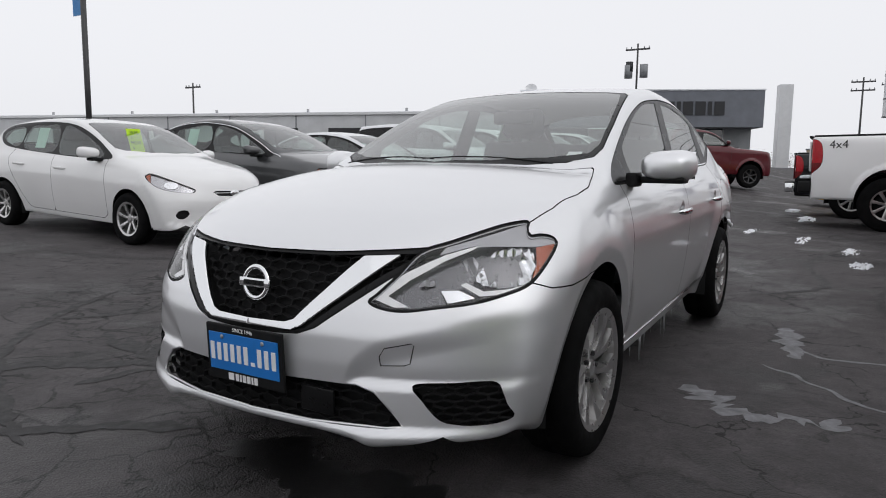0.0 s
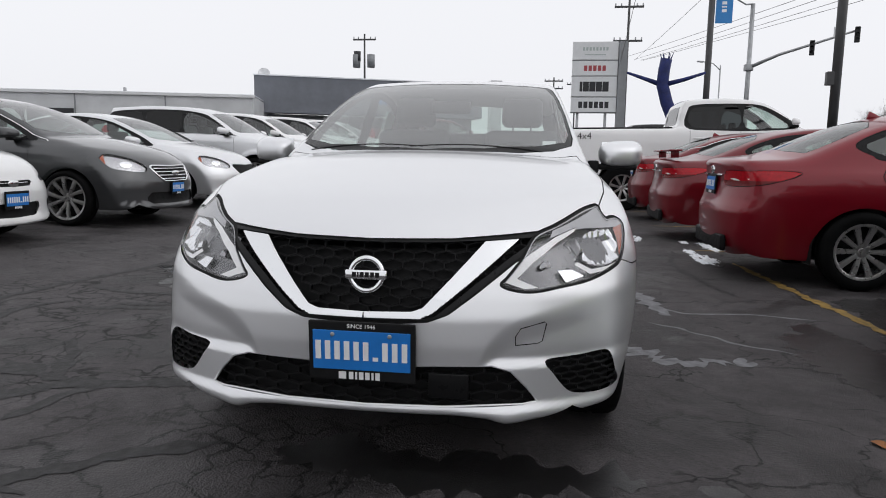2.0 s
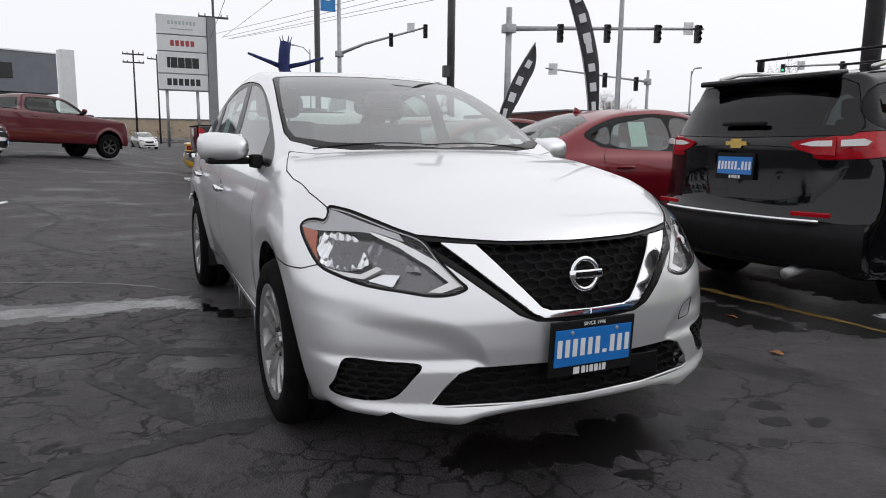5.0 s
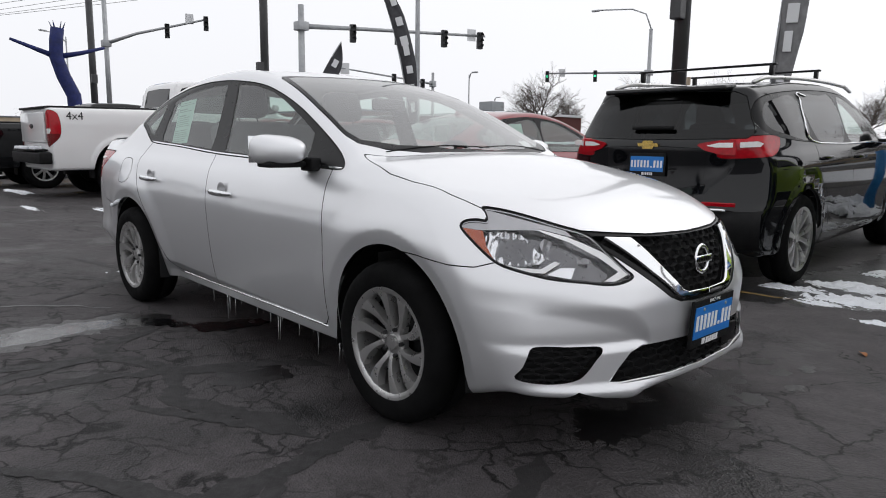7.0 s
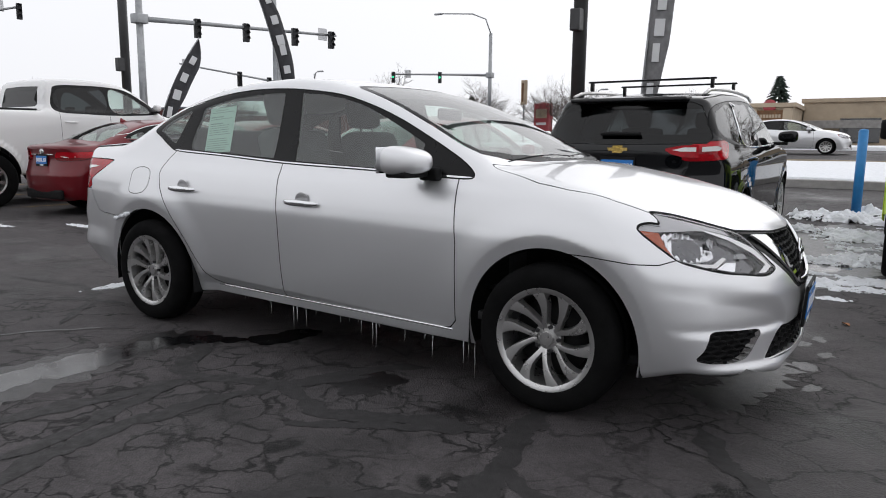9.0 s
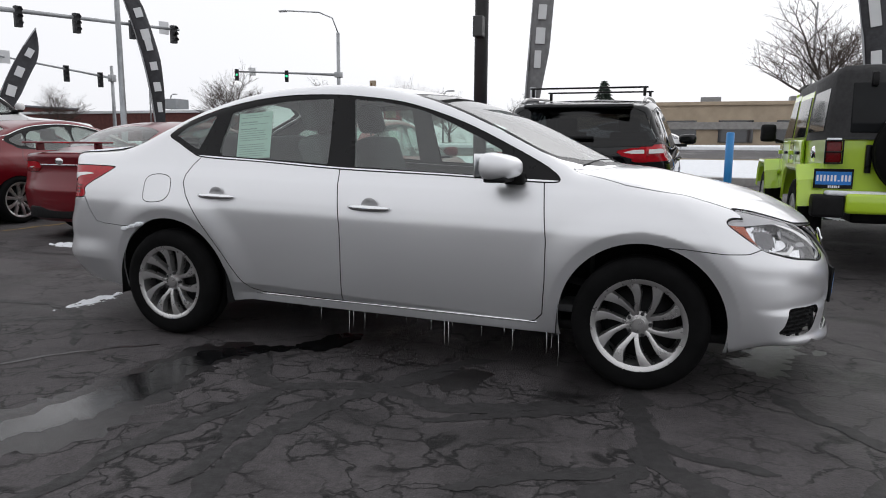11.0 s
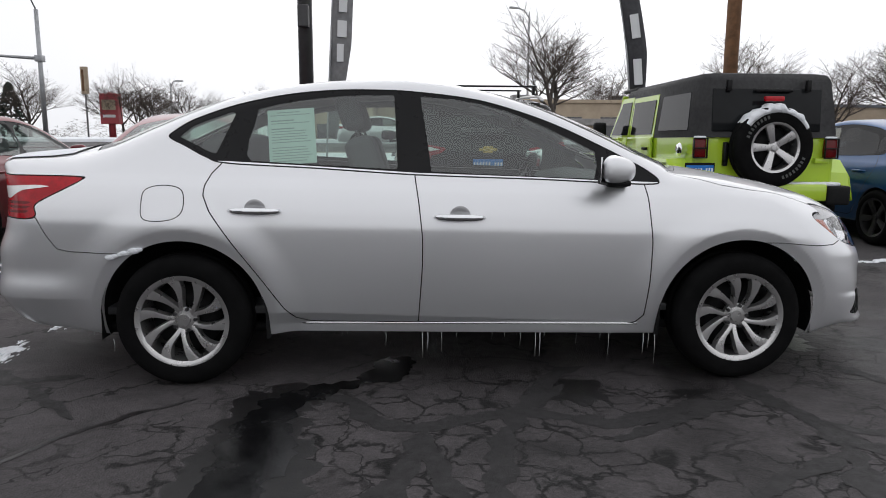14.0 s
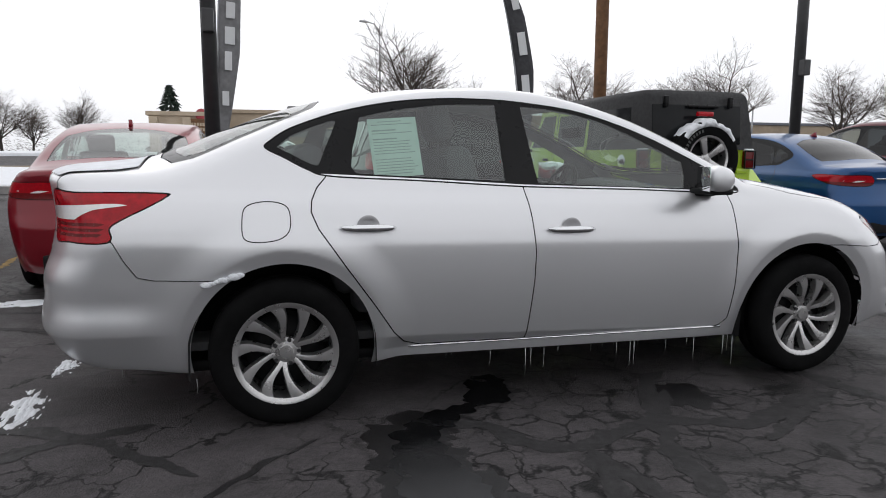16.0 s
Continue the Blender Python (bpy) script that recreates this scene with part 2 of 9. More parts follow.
# ---- body surfaces ----
def curve1(pts):
    """A smooth monotone curve through (u, v) pairs, as a function of arrays."""
    p = np.array(sorted(pts), float)
    u, v = p[:, 0], p[:, 1]
    h = np.diff(u)
    s = np.diff(v) / h
    m = np.r_[s[0], np.zeros(len(u) - 2), s[-1]]
    for i in range(1, len(u) - 1):
        if s[i - 1] * s[i] > 0:
            w1, w2 = 2 * h[i] + h[i - 1], h[i] + 2 * h[i - 1]
            m[i] = (w1 + w2) / (w1 / s[i - 1] + w2 / s[i])

    def f(a):
        a = np.asarray(a, float)
        b = np.clip(a, u[0], u[-1])
        i = np.clip(np.searchsorted(u, b) - 1, 0, len(h) - 1)
        t = (b - u[i]) / h[i]
        y = v[i] * (1 + 2 * t) * (1 - t) ** 2 + m[i] * h[i] * t * (1 - t) ** 2 + v[i + 1] * t * t * (3 - 2 * t) - m[i + 1] * h[i] * t * t * (1 - t)
        return y + np.where(a > u[-1], (a - u[-1]) * s[-1], 0) + np.where(a < u[0], (a - u[0]) * s[0], 0)
    return f


def smax(a, b, k):
    h = np.maximum(k - np.abs(a - b), 0) / k
    return np.maximum(a, b) + h * h * k / 4


def ramp(x, a, b):
    t = np.clip((x - a) / (b - a), 0, 1)
    return t * t * (3 - 2 * t)


def field(S, P):
    """Negative inside the body, positive outside; x ahead, y to the car's left, z up."""
    x, y, z = P[:, 0], P[:, 1], P[:, 2]
    a = np.abs(y)
    soft = np.sqrt(a * a + 0.0004)
    mid = S.get("mid", -0.2)
    cab = ramp(x, mid - 0.35, mid + 0.35)
    xs = x + S["bow_front"] * a * a * cab - S["bow_rear"] * a * a * (1 - cab)
    top = S["top"](xs) - S["crown"](x) * a * a
    zz = z - S.get("wedge", 0.0) * x
    side = S["width"](zz) + S["plan"](x)
    for hx, hz, hr, lip in S["arches"]:
        r = np.hypot(x - hx, z - hz)
        if "flare" in S:
            # swells out to a crease round the opening, and turns in again to its edge
            d = r - hr
            side = side + S["flare"] * np.where(d > .052, 1 - ramp(d, .052, .21), .1 + .9 * np.clip(d, 0, .052) / .052) * ramp(z, .2, .35)
            continue
        side = side + lip * (1 - ramp(np.abs(r - hr - 0.005), 0.030, 0.085)) * ramp(z, 0.2, 0.35)
    if "tuck" in S:
        # crease low on the doors, and the sill standing out again below it
        zc = S["tuck"](x)
        side = side - .5 * np.clip(zc - np.maximum(z, .283), 0, None) * ramp(x, -1.0, -.82) * (1 - ramp(x, .70, .82))
    nose = S["nose"](z) - S["nose_bow"](z) * (a / 0.8) ** S["nose_pow"] - S["prow"](z) * soft
    if "skirt" in S:
        # ledge round the lower rear bumper
        out = S["skirt"] * np.where(z > .42, 1 - ramp(z, .42, .57), 1 - 1.9 * (.42 - z) / .16) * (1 - ramp(x, -2.0, -1.72))
        side = side + out
    if "cheek" in S:
        nose = nose - .017 * (1 - ramp(z - S["cheek"](a), -.085, .004)) * ramp(z, .40, .44)
    tail = S["tail"](z) + S["tail_bow"](z) * (a / 0.8) ** 3
    if "skirt" in S:
        tail = tail - out
    f = smax(z - top, a - side, S["k_top"](x))
    f = smax(f, x - nose, S["k_nose"](z))
    f = smax(f, tail - x, S["k_tail"])
    low = S["low"](x)
    if "lip" in S:
        t = ramp(x, 1.65, 1.95)
        low = low + t * (S["lip"](a) - low)
    return smax(f, low - z, 0.04)


def field_normals(S, P):
    g = np.stack([field(S, P + e) - field(S, P - e) for e in np.eye(3) * 0.004], 1)
    return g / np.linalg.norm(g, axis=1, keepdims=True)


def half_shell(S, step):
    """The half of a body with y >= 0: rows of place and normal, and triangles."""
    L0, L1, W, z0, z1 = S["box"]
    zo, inner = S["axis"]

    def ticks(p, q):
        return np.linspace(p, q, max(2, int(round((q - p) / step)) + 1))
    xs, ys, zs = ticks(L0, L1), ticks(0, W), ticks(z0, z1)
    sheets = []
    for name in ("side", "top", "nose", "tail"):
        if name == "side":
            A, B = np.meshgrid(xs, zs, indexing="ij")
            Q = np.stack([A, np.full_like(A, W), B], -1)
            turn = False
        elif name == "top":
            A, B = np.meshgrid(xs, ys, indexing="ij")
            Q = np.stack([A, B, np.full_like(A, z1)], -1)
            turn = True
        else:
            A, B = np.meshgrid(ys, zs, indexing="ij")
            Q = np.stack([np.full_like(A, L1 if name == "nose" else L0), A, B], -1)
            turn = name == "nose"
        sheets.append((Q, turn))
    places, tris, seen = [], [], {}
    for Q, turn in sheets:
        n, m = Q.shape[:2]
        ids = np.zeros((n, m), int)
        keys = np.round(Q * 1e4).astype(int)
        for i in range(n):
            for j in range(m):
                k = (keys[i, j, 0], keys[i, j, 1], keys[i, j, 2])
                if k not in seen:
                    seen[k] = len(places)
                    places.append(Q[i, j])
                ids[i, j] = seen[k]
        a, b, c, d = ids[:-1, :-1].ravel(), ids[1:, :-1].ravel(), ids[1:, 1:].ravel(), ids[:-1, 1:].ravel()
        t = np.concatenate([np.stack([a, b, c], 1), np.stack([a, c, d], 1)])
        tris.append(t if turn else t[:, ::-1])
    Q = np.array(places)
    O = np.stack([np.clip(Q[:, 0], -inner, inner), 0 * Q[:, 0], np.full(len(Q), zo)], 1)
    lo, hi = np.zeros(len(Q)), np.full(len(Q), 1.3)
    for _ in range(30):
        mid = (lo + hi) / 2
        out = field(S, O + (Q - O) * mid[:, None]) > 0
        hi, lo = np.where(out, mid, hi), np.where(out, lo, mid)
    P = O + (Q - O) * ((lo + hi) / 2)[:, None]
    N = field_normals(S, P)
    T = np.concatenate(tris)
    # all faces look outwards
    n = np.cross(P[T[:, 1]] - P[T[:, 0]], P[T[:, 2]] - P[T[:, 0]])
    flip = (n * N[T[:, 0]]).sum(1) < 0
    T[flip] = T[flip][:, ::-1]
    size = np.linalg.norm(n, axis=1)
    return np.concatenate([P, N], 1), T[size > 1e-9]


def outline(pts, smooth=True, per=6):
    """A closed outline through points, rounded where smooth."""
    p = np.array(pts, float)
    if not smooth:
        return p
    out = []
    n = len(p)
    for i in range(n):
        a, b, c, d = p[i - 1], p[i], p[(i + 1) % n], p[(i + 2) % n]
        for t in np.arange(per) / per:
            out.append(0.5 * (2 * b + (c - a) * t + (2 * a - 5 * b + 4 * c - d) * t * t + (3 * b - a - 3 * c + d) * t ** 3))
    return np.array(out)


def far_from(poly, U):
    """Signed distance of points U (n, 2) to an outline: negative inside."""
    best, inside = np.full(len(U), 1e9), np.zeros(len(U), bool)
    for a, b in zip(poly, np.roll(poly, -1, 0)):
        e = b - a
        t = np.clip(((U - a) @ e) / max(e @ e, 1e-12), 0, 1)
        best = np.minimum(best, np.linalg.norm(U - a - t[:, None] * e, axis=1))
        if a[1] != b[1]:
            cross = (a[1] > U[:, 1]) != (b[1] > U[:, 1])
            inside ^= cross & (U[:, 0] < e[0] * (U[:, 1] - a[1]) / e[1] + a[0])
    return np.where(inside, -best, best)


def split(V, T, d):
    """Cut triangles T of V along d = 0. Returns V with new points, the triangles inside (d < 0) and those outside."""
    d = np.where(np.abs(d) < 1e-5, 1e-5, d)
    neg = (d < 0)[T]
    k = neg.sum(1)
    inside, outside = [T[k == 3]], [T[k == 0]]
    extra, made = [], {}

    def between(i, j):
        key = (min(i, j), max(i, j))
        if key not in made:
            t = d[i] / (d[i] - d[j])
            made[key] = len(V) + len(extra)
            extra.append(V[i] + t * (V[j] - V[i]))
        return made[key]
    ins, outs = [], []
    for tri, ng in zip(T[(k == 1) | (k == 2)].tolist(), neg[(k == 1) | (k == 2)].tolist()):
        lone = ng.index(True) if sum(ng) == 1 else ng.index(False)
        a, b, c = tri[lone], tri[(lone + 1) % 3], tri[(lone + 2) % 3]
        p, q = between(a, b), between(a, c)
        one, two = (ins, outs) if sum(ng) == 1 else (outs, ins)
        one.append((a, p, q))
        two += [(p, b, c), (p, c, q)]
    if extra:
        V = np.concatenate([V, np.array(extra)])
    inside.append(np.array(ins, int).reshape(-1, 3))
    outside.append(np.array(outs, int).reshape(-1, 3))
    return V, np.concatenate(inside), np.concatenate(outside)


# ---- panels cut out of a body surface ----
def patch(name, V, T, mat, parent, label="", flip=False, off=0.0, weld=True):
    """Triangles T of V (place and normal) as a smooth mesh; flip: on the car's right."""
    if len(T) == 0:
        return None
    ids, back = np.unique(T.ravel(), return_inverse=True)
    t = back.reshape(-1, 3)
    p, n = V[ids, :3] + off * V[ids, 3:], V[ids, 3:].copy()
    if flip:
        p, n, t = p * (1, -1, 1), n * (1, -1, 1), t[:, ::-1]
    me = bpy.data.meshes.new(name)
    me.from_pydata(p.tolist(), [], t.tolist())
    me.materials.append(mat)
    me.polygons.foreach_set("use_smooth", [True] * len(me.polygons))
    n /= np.maximum(np.linalg.norm(n, axis=1, keepdims=True), 1e-9)
    me.normals_split_custom_set_from_vertices(n.tolist())
    ob = new(name, me)
    ob.parent = parent
    if label:
        tagged(ob, label)
    return ob


def quarter(V, T):
    """Every triangle split into four, and only the points in use."""
    E = np.sort(np.concatenate([T[:, (0, 1)], T[:, (1, 2)], T[:, (2, 0)]]), 1)
    pairs, back = np.unique(E, axis=0, return_inverse=True)
    mid = back.reshape(3, -1).T + len(V)
    W = np.concatenate([V, V[pairs].mean(1)])
    a, b, c = T.T
    p, q, r = mid.T
    return W, np.concatenate([np.stack(k, 1) for k in ((a, p, r), (p, b, q), (r, q, c), (p, q, r))])


def patch_faceted(name, V, T, mat, parent, flip=False):
    """Triangles of V shaded by their own shape."""
    ids, back = np.unique(T.ravel(), return_inverse=True)
    t, p = back.reshape(-1, 3), V[ids, :3]
    if flip:
        p, t = p * (1, -1, 1), t[:, ::-1]
    me = bpy.data.meshes.new(name)
    me.from_pydata(p.tolist(), [], t.tolist())
    me.materials.append(mat)
    me.polygons.foreach_set("use_smooth", [True] * len(me.polygons))
    ob = new(name, me)
    ob.parent = parent
    return ob


def both(V, T):
    """A half and its mirror image as one."""
    n = len(V)
    return np.concatenate([V, V * (1, -1, 1, 1, -1, 1)]), np.concatenate([T, T[:, ::-1] + n])


VIEWS = {"xz": lambda P: P[:, (0, 2)], "yz": lambda P: P[:, (1, 2)], "xy": lambda P: P[:, (0, 1)],
         "front_corner": lambda P: np.stack([P[:, 1] - P[:, 0], P[:, 2]], 1), "rear_corner": lambda P: np.stack([P[:, 1] + P[:, 0], P[:, 2]], 1)}


class Cutter:
    """Takes panels out of a half shell, one after another, leaving narrow gaps between them."""

    def __init__(self, V, T):
        self.V, self.T, self.gaps = V, T, []

    def take(self, view, poly, where=None, gap=0.0, source=None):
        T = self.T if source is None else source
        ok = np.ones(len(T), bool)
        if where is not None:
            ok = where(self.V)[T].all(1)
        U = VIEWS[view](self.V)
        lo, hi = poly.min(0) - 0.1, poly.max(0) + 0.1
        near = ((U > lo) & (U < hi)).all(1)
        ok &= near[T].any(1)
        d = np.full(len(U), 1.0)
        use = np.unique(T[ok].ravel())
        d[use] = far_from(poly, U[use])
        stay, work = T[~ok], T[ok]
        n0 = len(self.V)
        self.V, ins, rest = split(self.V, work, d + gap)
        if gap:
            d2 = np.full(len(self.V), -gap)
            d2[:n0] = d
            d2[n0:] = far_from(poly, VIEWS[view](self.V)[n0:])
            self.V, seam, rest = split(self.V, rest, d2 - gap)
            self.gaps.append(seam)
        left = np.concatenate([stay, rest])
        if source is None:
            self.T = left
            return ins
        return ins, left

    def drop(self, d):
        self.V, _, self.T = split(self.V, self.T, d)


def wheel_meshes(radius, rim_r, width, spokes, twist, dark=False, style="swirl"):
    """Meshes of a tyre and a rim that turn round y; +y is the outside."""
    w = width / 2
    tyre = spin_bm([(rim_r - .012, -w + .02), (rim_r + .004, -w + .004), (rim_r + .03, -w), (radius - .045, -w - .004), (radius - .016, -w + .008), (radius - .004, -w + .03), (radius, -w + .055), (radius, -.012), (radius - .006, -.010), (radius - .006, .010), (radius, .012), (radius, w - .055), (radius - .004, w - .03), (radius - .016, w - .008), (radius - .045, w + .004), (rim_r + .03, w), (rim_r + .004, w - .004), (rim_r - .012, w - .02)], 56)
    rim = spin_bm([(rim_r - .02, -w + .02), (rim_r - .022, w - .05), (rim_r - .018, w - .012), (rim_r - .002, w - .004), (rim_r + .006, w - .003), (rim_r + .006, w - .01)], 56)
    face = w - .022
    blade = style == 'blade'
    for k in range(spokes):
        a0 = 2 * math.pi * k / spokes
        rows = []
        n = 10 if blade else 6
        for i in range(n):
            t = i / (n - 1)
            r = .045 + (rim_r - .058) * t
            ang = a0 + twist * t * (1 - .35 * t) + ((0.10 if k % 2 else -0.10) * (1 - t) if style == "pairs" else 0)
            hw = (.016 + .010 * t) * rim_r / .22 if style != "pairs" else (.017 + .010 * t)
            if spokes <= 5:
                hw *= 1.6
            if blade:
                # two blades from each root, swept the same way, flaring into the rim
                root = 2 * math.pi * (k // 2) / 5
                ang = root + (-.10 - .42 * t ** .85 if k % 2 else .12 + .16 * math.sin(math.pi * t * .9) - .02 * t)
                hw = .0100 + .0045 * t + .0165 * max(0, (t - .40) / .60) ** 1.3
            y = face - .018 * (1 - t) ** 2 + .010 * t
            c, s = math.cos(ang), math.sin(ang)
            side = (-s, c)
            row = []
            for o, dy in (((-hw - .004, -.034), (-hw * .92, 0), (0, .0015), (hw * .92, 0), (hw + .004, -.034)) if blade else ((-hw, -.022), (-hw * .9, 0), (-hw * .1, .004), (hw * .9, 0), (hw, -.022))):
                row.append(rim.verts.new((r * c + o * side[0], y + dy, r * s + o * side[1])))
            rows.append(row)
        for p, q in zip(rows, rows[1:]):
            for i in range(4):
                rim.faces.new((p[i], p[i + 1], q[i + 1], q[i]))
    spin_bm([(.064, face - .045), (.062, face - .022), (.031, face - .018), (.029, face - .008), (.001, face - .007)], 24, rim)
    bolt = bmesh.new()
    bmesh.ops.create_cone(bolt, cap_ends=True, segments=6, radius1=.009, radius2=.010, depth=.016, matrix=Matrix.Translation((0, face - .002, 0)) @ Matrix.Rotation(radians(90), 4, "X"))
    disc = spin_bm([(.001, -.01), (rim_r - .05, -.01), (rim_r - .05, .005), (.06, .006)], 32)
    back = spin_bm([(.001, -w + .03), (rim_r - .01, -w + .03)], 32)
    merge(disc, back)
    rim_mesh = as_mesh("rim", rim, M_DARKALLOY if dark else M_ALLOY)
    rim_mesh.set_sharp_from_angle(angle=.55)
    return (as_mesh("tyre", tyre, M_TYRE), rim_mesh, as_mesh("wheel_bolt", bolt, M_DARKALLOY, False), as_mesh("brake_disc", disc, M_PLASTIC))


def put_wheels(car, meshes, spots, width, bolts=True, spin=None):
    """Four wheels at (x, y, z) of their outer face."""
    for x, y, z in spots:
        s = 1 if y > 0 else -1
        turn = Matrix.Rotation(0 if s > 0 else math.pi, 4, "Z") @ Matrix.Rotation(random.uniform(0, 6) if spin is None else spin, 4, "Y")
        w = part("wheel", meshes[0], None, car, "", m=Matrix.Translation((x, y - s * width / 2, z)) @ turn)
        part("rim", meshes[1], None, w, "alloy rim")
        part("brake_disc", meshes[3], None, w)
        for k in range(5 if bolts else 0):
            a = 2 * math.pi * (k + .5) / 5
            part("wheel_bolt", meshes[2], None, w, "", False, Matrix.Translation((.053 * math.cos(a), -.014, .053 * math.sin(a))))


def letter_row(name, words, height, gap, mat, parent, m, wide=0.62, skip=" "):
    """A brand word as one row of plain bars, one for each character, facing +z in its own plane."""
    bm = bmesh.new()
    x = 0.0
    for ch in words:
        w = height * (0.28 if ch in "IJ.i1" else wide)
        if ch not in skip:
            h = height if ch != "." else height * 0.2
            box_bm(w, h, .002, (x + w / 2, (h - height) / 2, .001), 0, bm)
        x += w + gap
    bmesh.ops.translate(bm, vec=(-(x - gap) / 2, 0, 0), verts=bm.verts[:])
    return part(name, bm, mat, parent, "", False, m)


def dealer_plate(parent, m, small=False):
    """A blue dealer plate in a black holder; its face is the xy plane, up is y."""
    holder = part("license_plate", box_bm(.318, .178, .012, (0, 0, .006), .004), M_PLASTIC, parent, "blue dealer plate in a black plastic frame", False, m)
    part("plate_face", box_bm(.290, .118, .004, (0, .004, .0135), .0015), M_PLATEBLUE, holder, "bright blue plate", False)
    letter_row("plate_print", "LITHIA.COM", .056, .0125, M_WHITEINK, holder, Matrix.Translation((0, .004, .0158)), .29)
    letter_row("frame_print", "LITHIA", .022, .0055, M_WHITEINK, holder, Matrix.Translation((.008, -.0725, .0125)), .6)
    if not small:
        part("frame_logo", box_bm(.022, .022, .002, (-.058, -.0725, .013)), M_WHITEINK, holder, "", False)
        me = text_mesh("frame_words", "SINCE 1946", .017, .0006)
        me.materials.append(M_WHITEINK)
        part("frame_words", me, None, holder, "", False, Matrix.Translation((0, .0765, .0128)))
        for sx in (-.085, .085):
            part("screw", spin_bm([(.0065, .0155), (.0065, .018), (.004, .0195), (.0001, .0195)], 12, None, "z"), M_STEEL, holder, "", True, Matrix.Translation((sx, .052, 0)))
    return holder


def face_out(x, y, z, heading=0.0, lean=0.0):
    """A plane at a place of the car that looks ahead (heading 0) or back (180), x to its reader's right."""
    return Matrix.Translation((x, y, z)) @ Matrix.Rotation(radians(heading), 4, "Z") @ Matrix.Rotation(radians(90), 4, "Z") @ Matrix.Rotation(radians(90 - lean), 4, "X")


def seat(parent, x, y, mat, wide=.50, rest=True):
    s = part("seat", box_bm(.50, wide, .16, (x + .02, y, .50), .06, None, 3), mat, parent)
    back = box_bm(.15, wide * .96, .70, (0, 0, .35), .06, None, 3)
    bmesh.ops.transform(back, matrix=Matrix.Translation((x - .22, y, .52)) @ Matrix.Rotation(radians(-18), 4, "Y"), verts=back.verts[:])
    part("seat_back", back, mat, s)
    if rest:
        top = Matrix.Translation((x - .22, y, .52)) @ Matrix.Rotation(radians(-18), 4, "Y")
        hr = box_bm(.11, .27, .19, (0, 0, .835), .05, None, 3)
        for dy in (-.06, .06):
            rod_bm([(0, dy, .66), (0, dy, .80)], .006, 6, hr)
        bmesh.ops.transform(hr, matrix=top, verts=hr.verts[:])
        part("headrest", hr, mat, s)


def cabin(car, x_front, x_rear, wheel_side=.36, low=.36, mat=None):
    """Dashboard, steering wheel, seats and floor."""
    mat = mat or M_CLOTH
    part("cabin_floor", box_bm(x_front - x_rear + 1.9, 1.36, .04, ((x_front + x_rear) / 2 - .1, 0, .34), .01), M_LINING, car)
    dash = bmesh.new()
    prof = [(x_front + .48, .93), (x_front + .30, .965), (x_front + .12, .985), (x_front - .02, .965), (x_front - .06, .90), (x_front - .02, .70), (x_front + .06, .52), (x_front + .48, .45)]
    ends = []
    for y in (-.66, -.4, -.1, .2, .4, .66):
        lift = .025 if .1 < y < .5 else 0
        ends.append([dash.verts.new((px, y, pz + (lift if pz > .95 else 0))) for px, pz in prof])
    for a, b in zip(ends, ends[1:]):
        for i in range(len(prof)):
            j = (i + 1) % len(prof)
            dash.faces.new((a[i], a[j], b[j], b[i]))
    part("dashboard", dash, M_LINING, car)
    ring = spin_bm([(.185 + .015 * math.cos(a), .015 * math.sin(a)) for a in [2 * math.pi * k / 8 for k in range(9)]], 32, None, "z")
    for a in (0, 2.2, 4.1):
        rod_bm([(.03 * math.cos(a), .03 * math.sin(a), -.01), (.18 * math.cos(a), .18 * math.sin(a), 0)], .014, 6, ring)
    merge(ring, box_bm(.13, .12, .05, (0, 0, -.01), .02))
    part("steering_wheel", ring, M_PLASTIC, car, "", True, Matrix.Translation((x_front - .17, wheel_side, .92)) @ Matrix.Rotation(radians(-65), 4, "Y"))
    for y in (-.36, .36):
        seat(car, x_front - .72, y, mat)
    seat(car, x_rear - .1, 0, mat, 1.24, False)
    for y in (-.40, .40):
        hr = box_bm(.09, .24, .13, (x_rear - .52, y, 1.14), .04, None, 3)
        part("rear_headrest", hr, mat, car)


# ---- lie of the land ----
def land(x, y):
    """Height of the ground: the lot is level round the sedan, and rises towards the street and the showroom."""
    up = .045 * max(0.0, min(y, 12.0) - 4.5) + .028 * max(0.0, min(y, 40.0) - 12.0)
    t = min(1.0, max(0.0, (2.0 - y) / 6.0))
    away = .026 * max(0.0, min(-x, 45.0) - 4.5) * t * t * (3 - 2 * t)
    row = .035 * max(0.0, min(-y, 8.0) - 3.0)
    return up + away + row


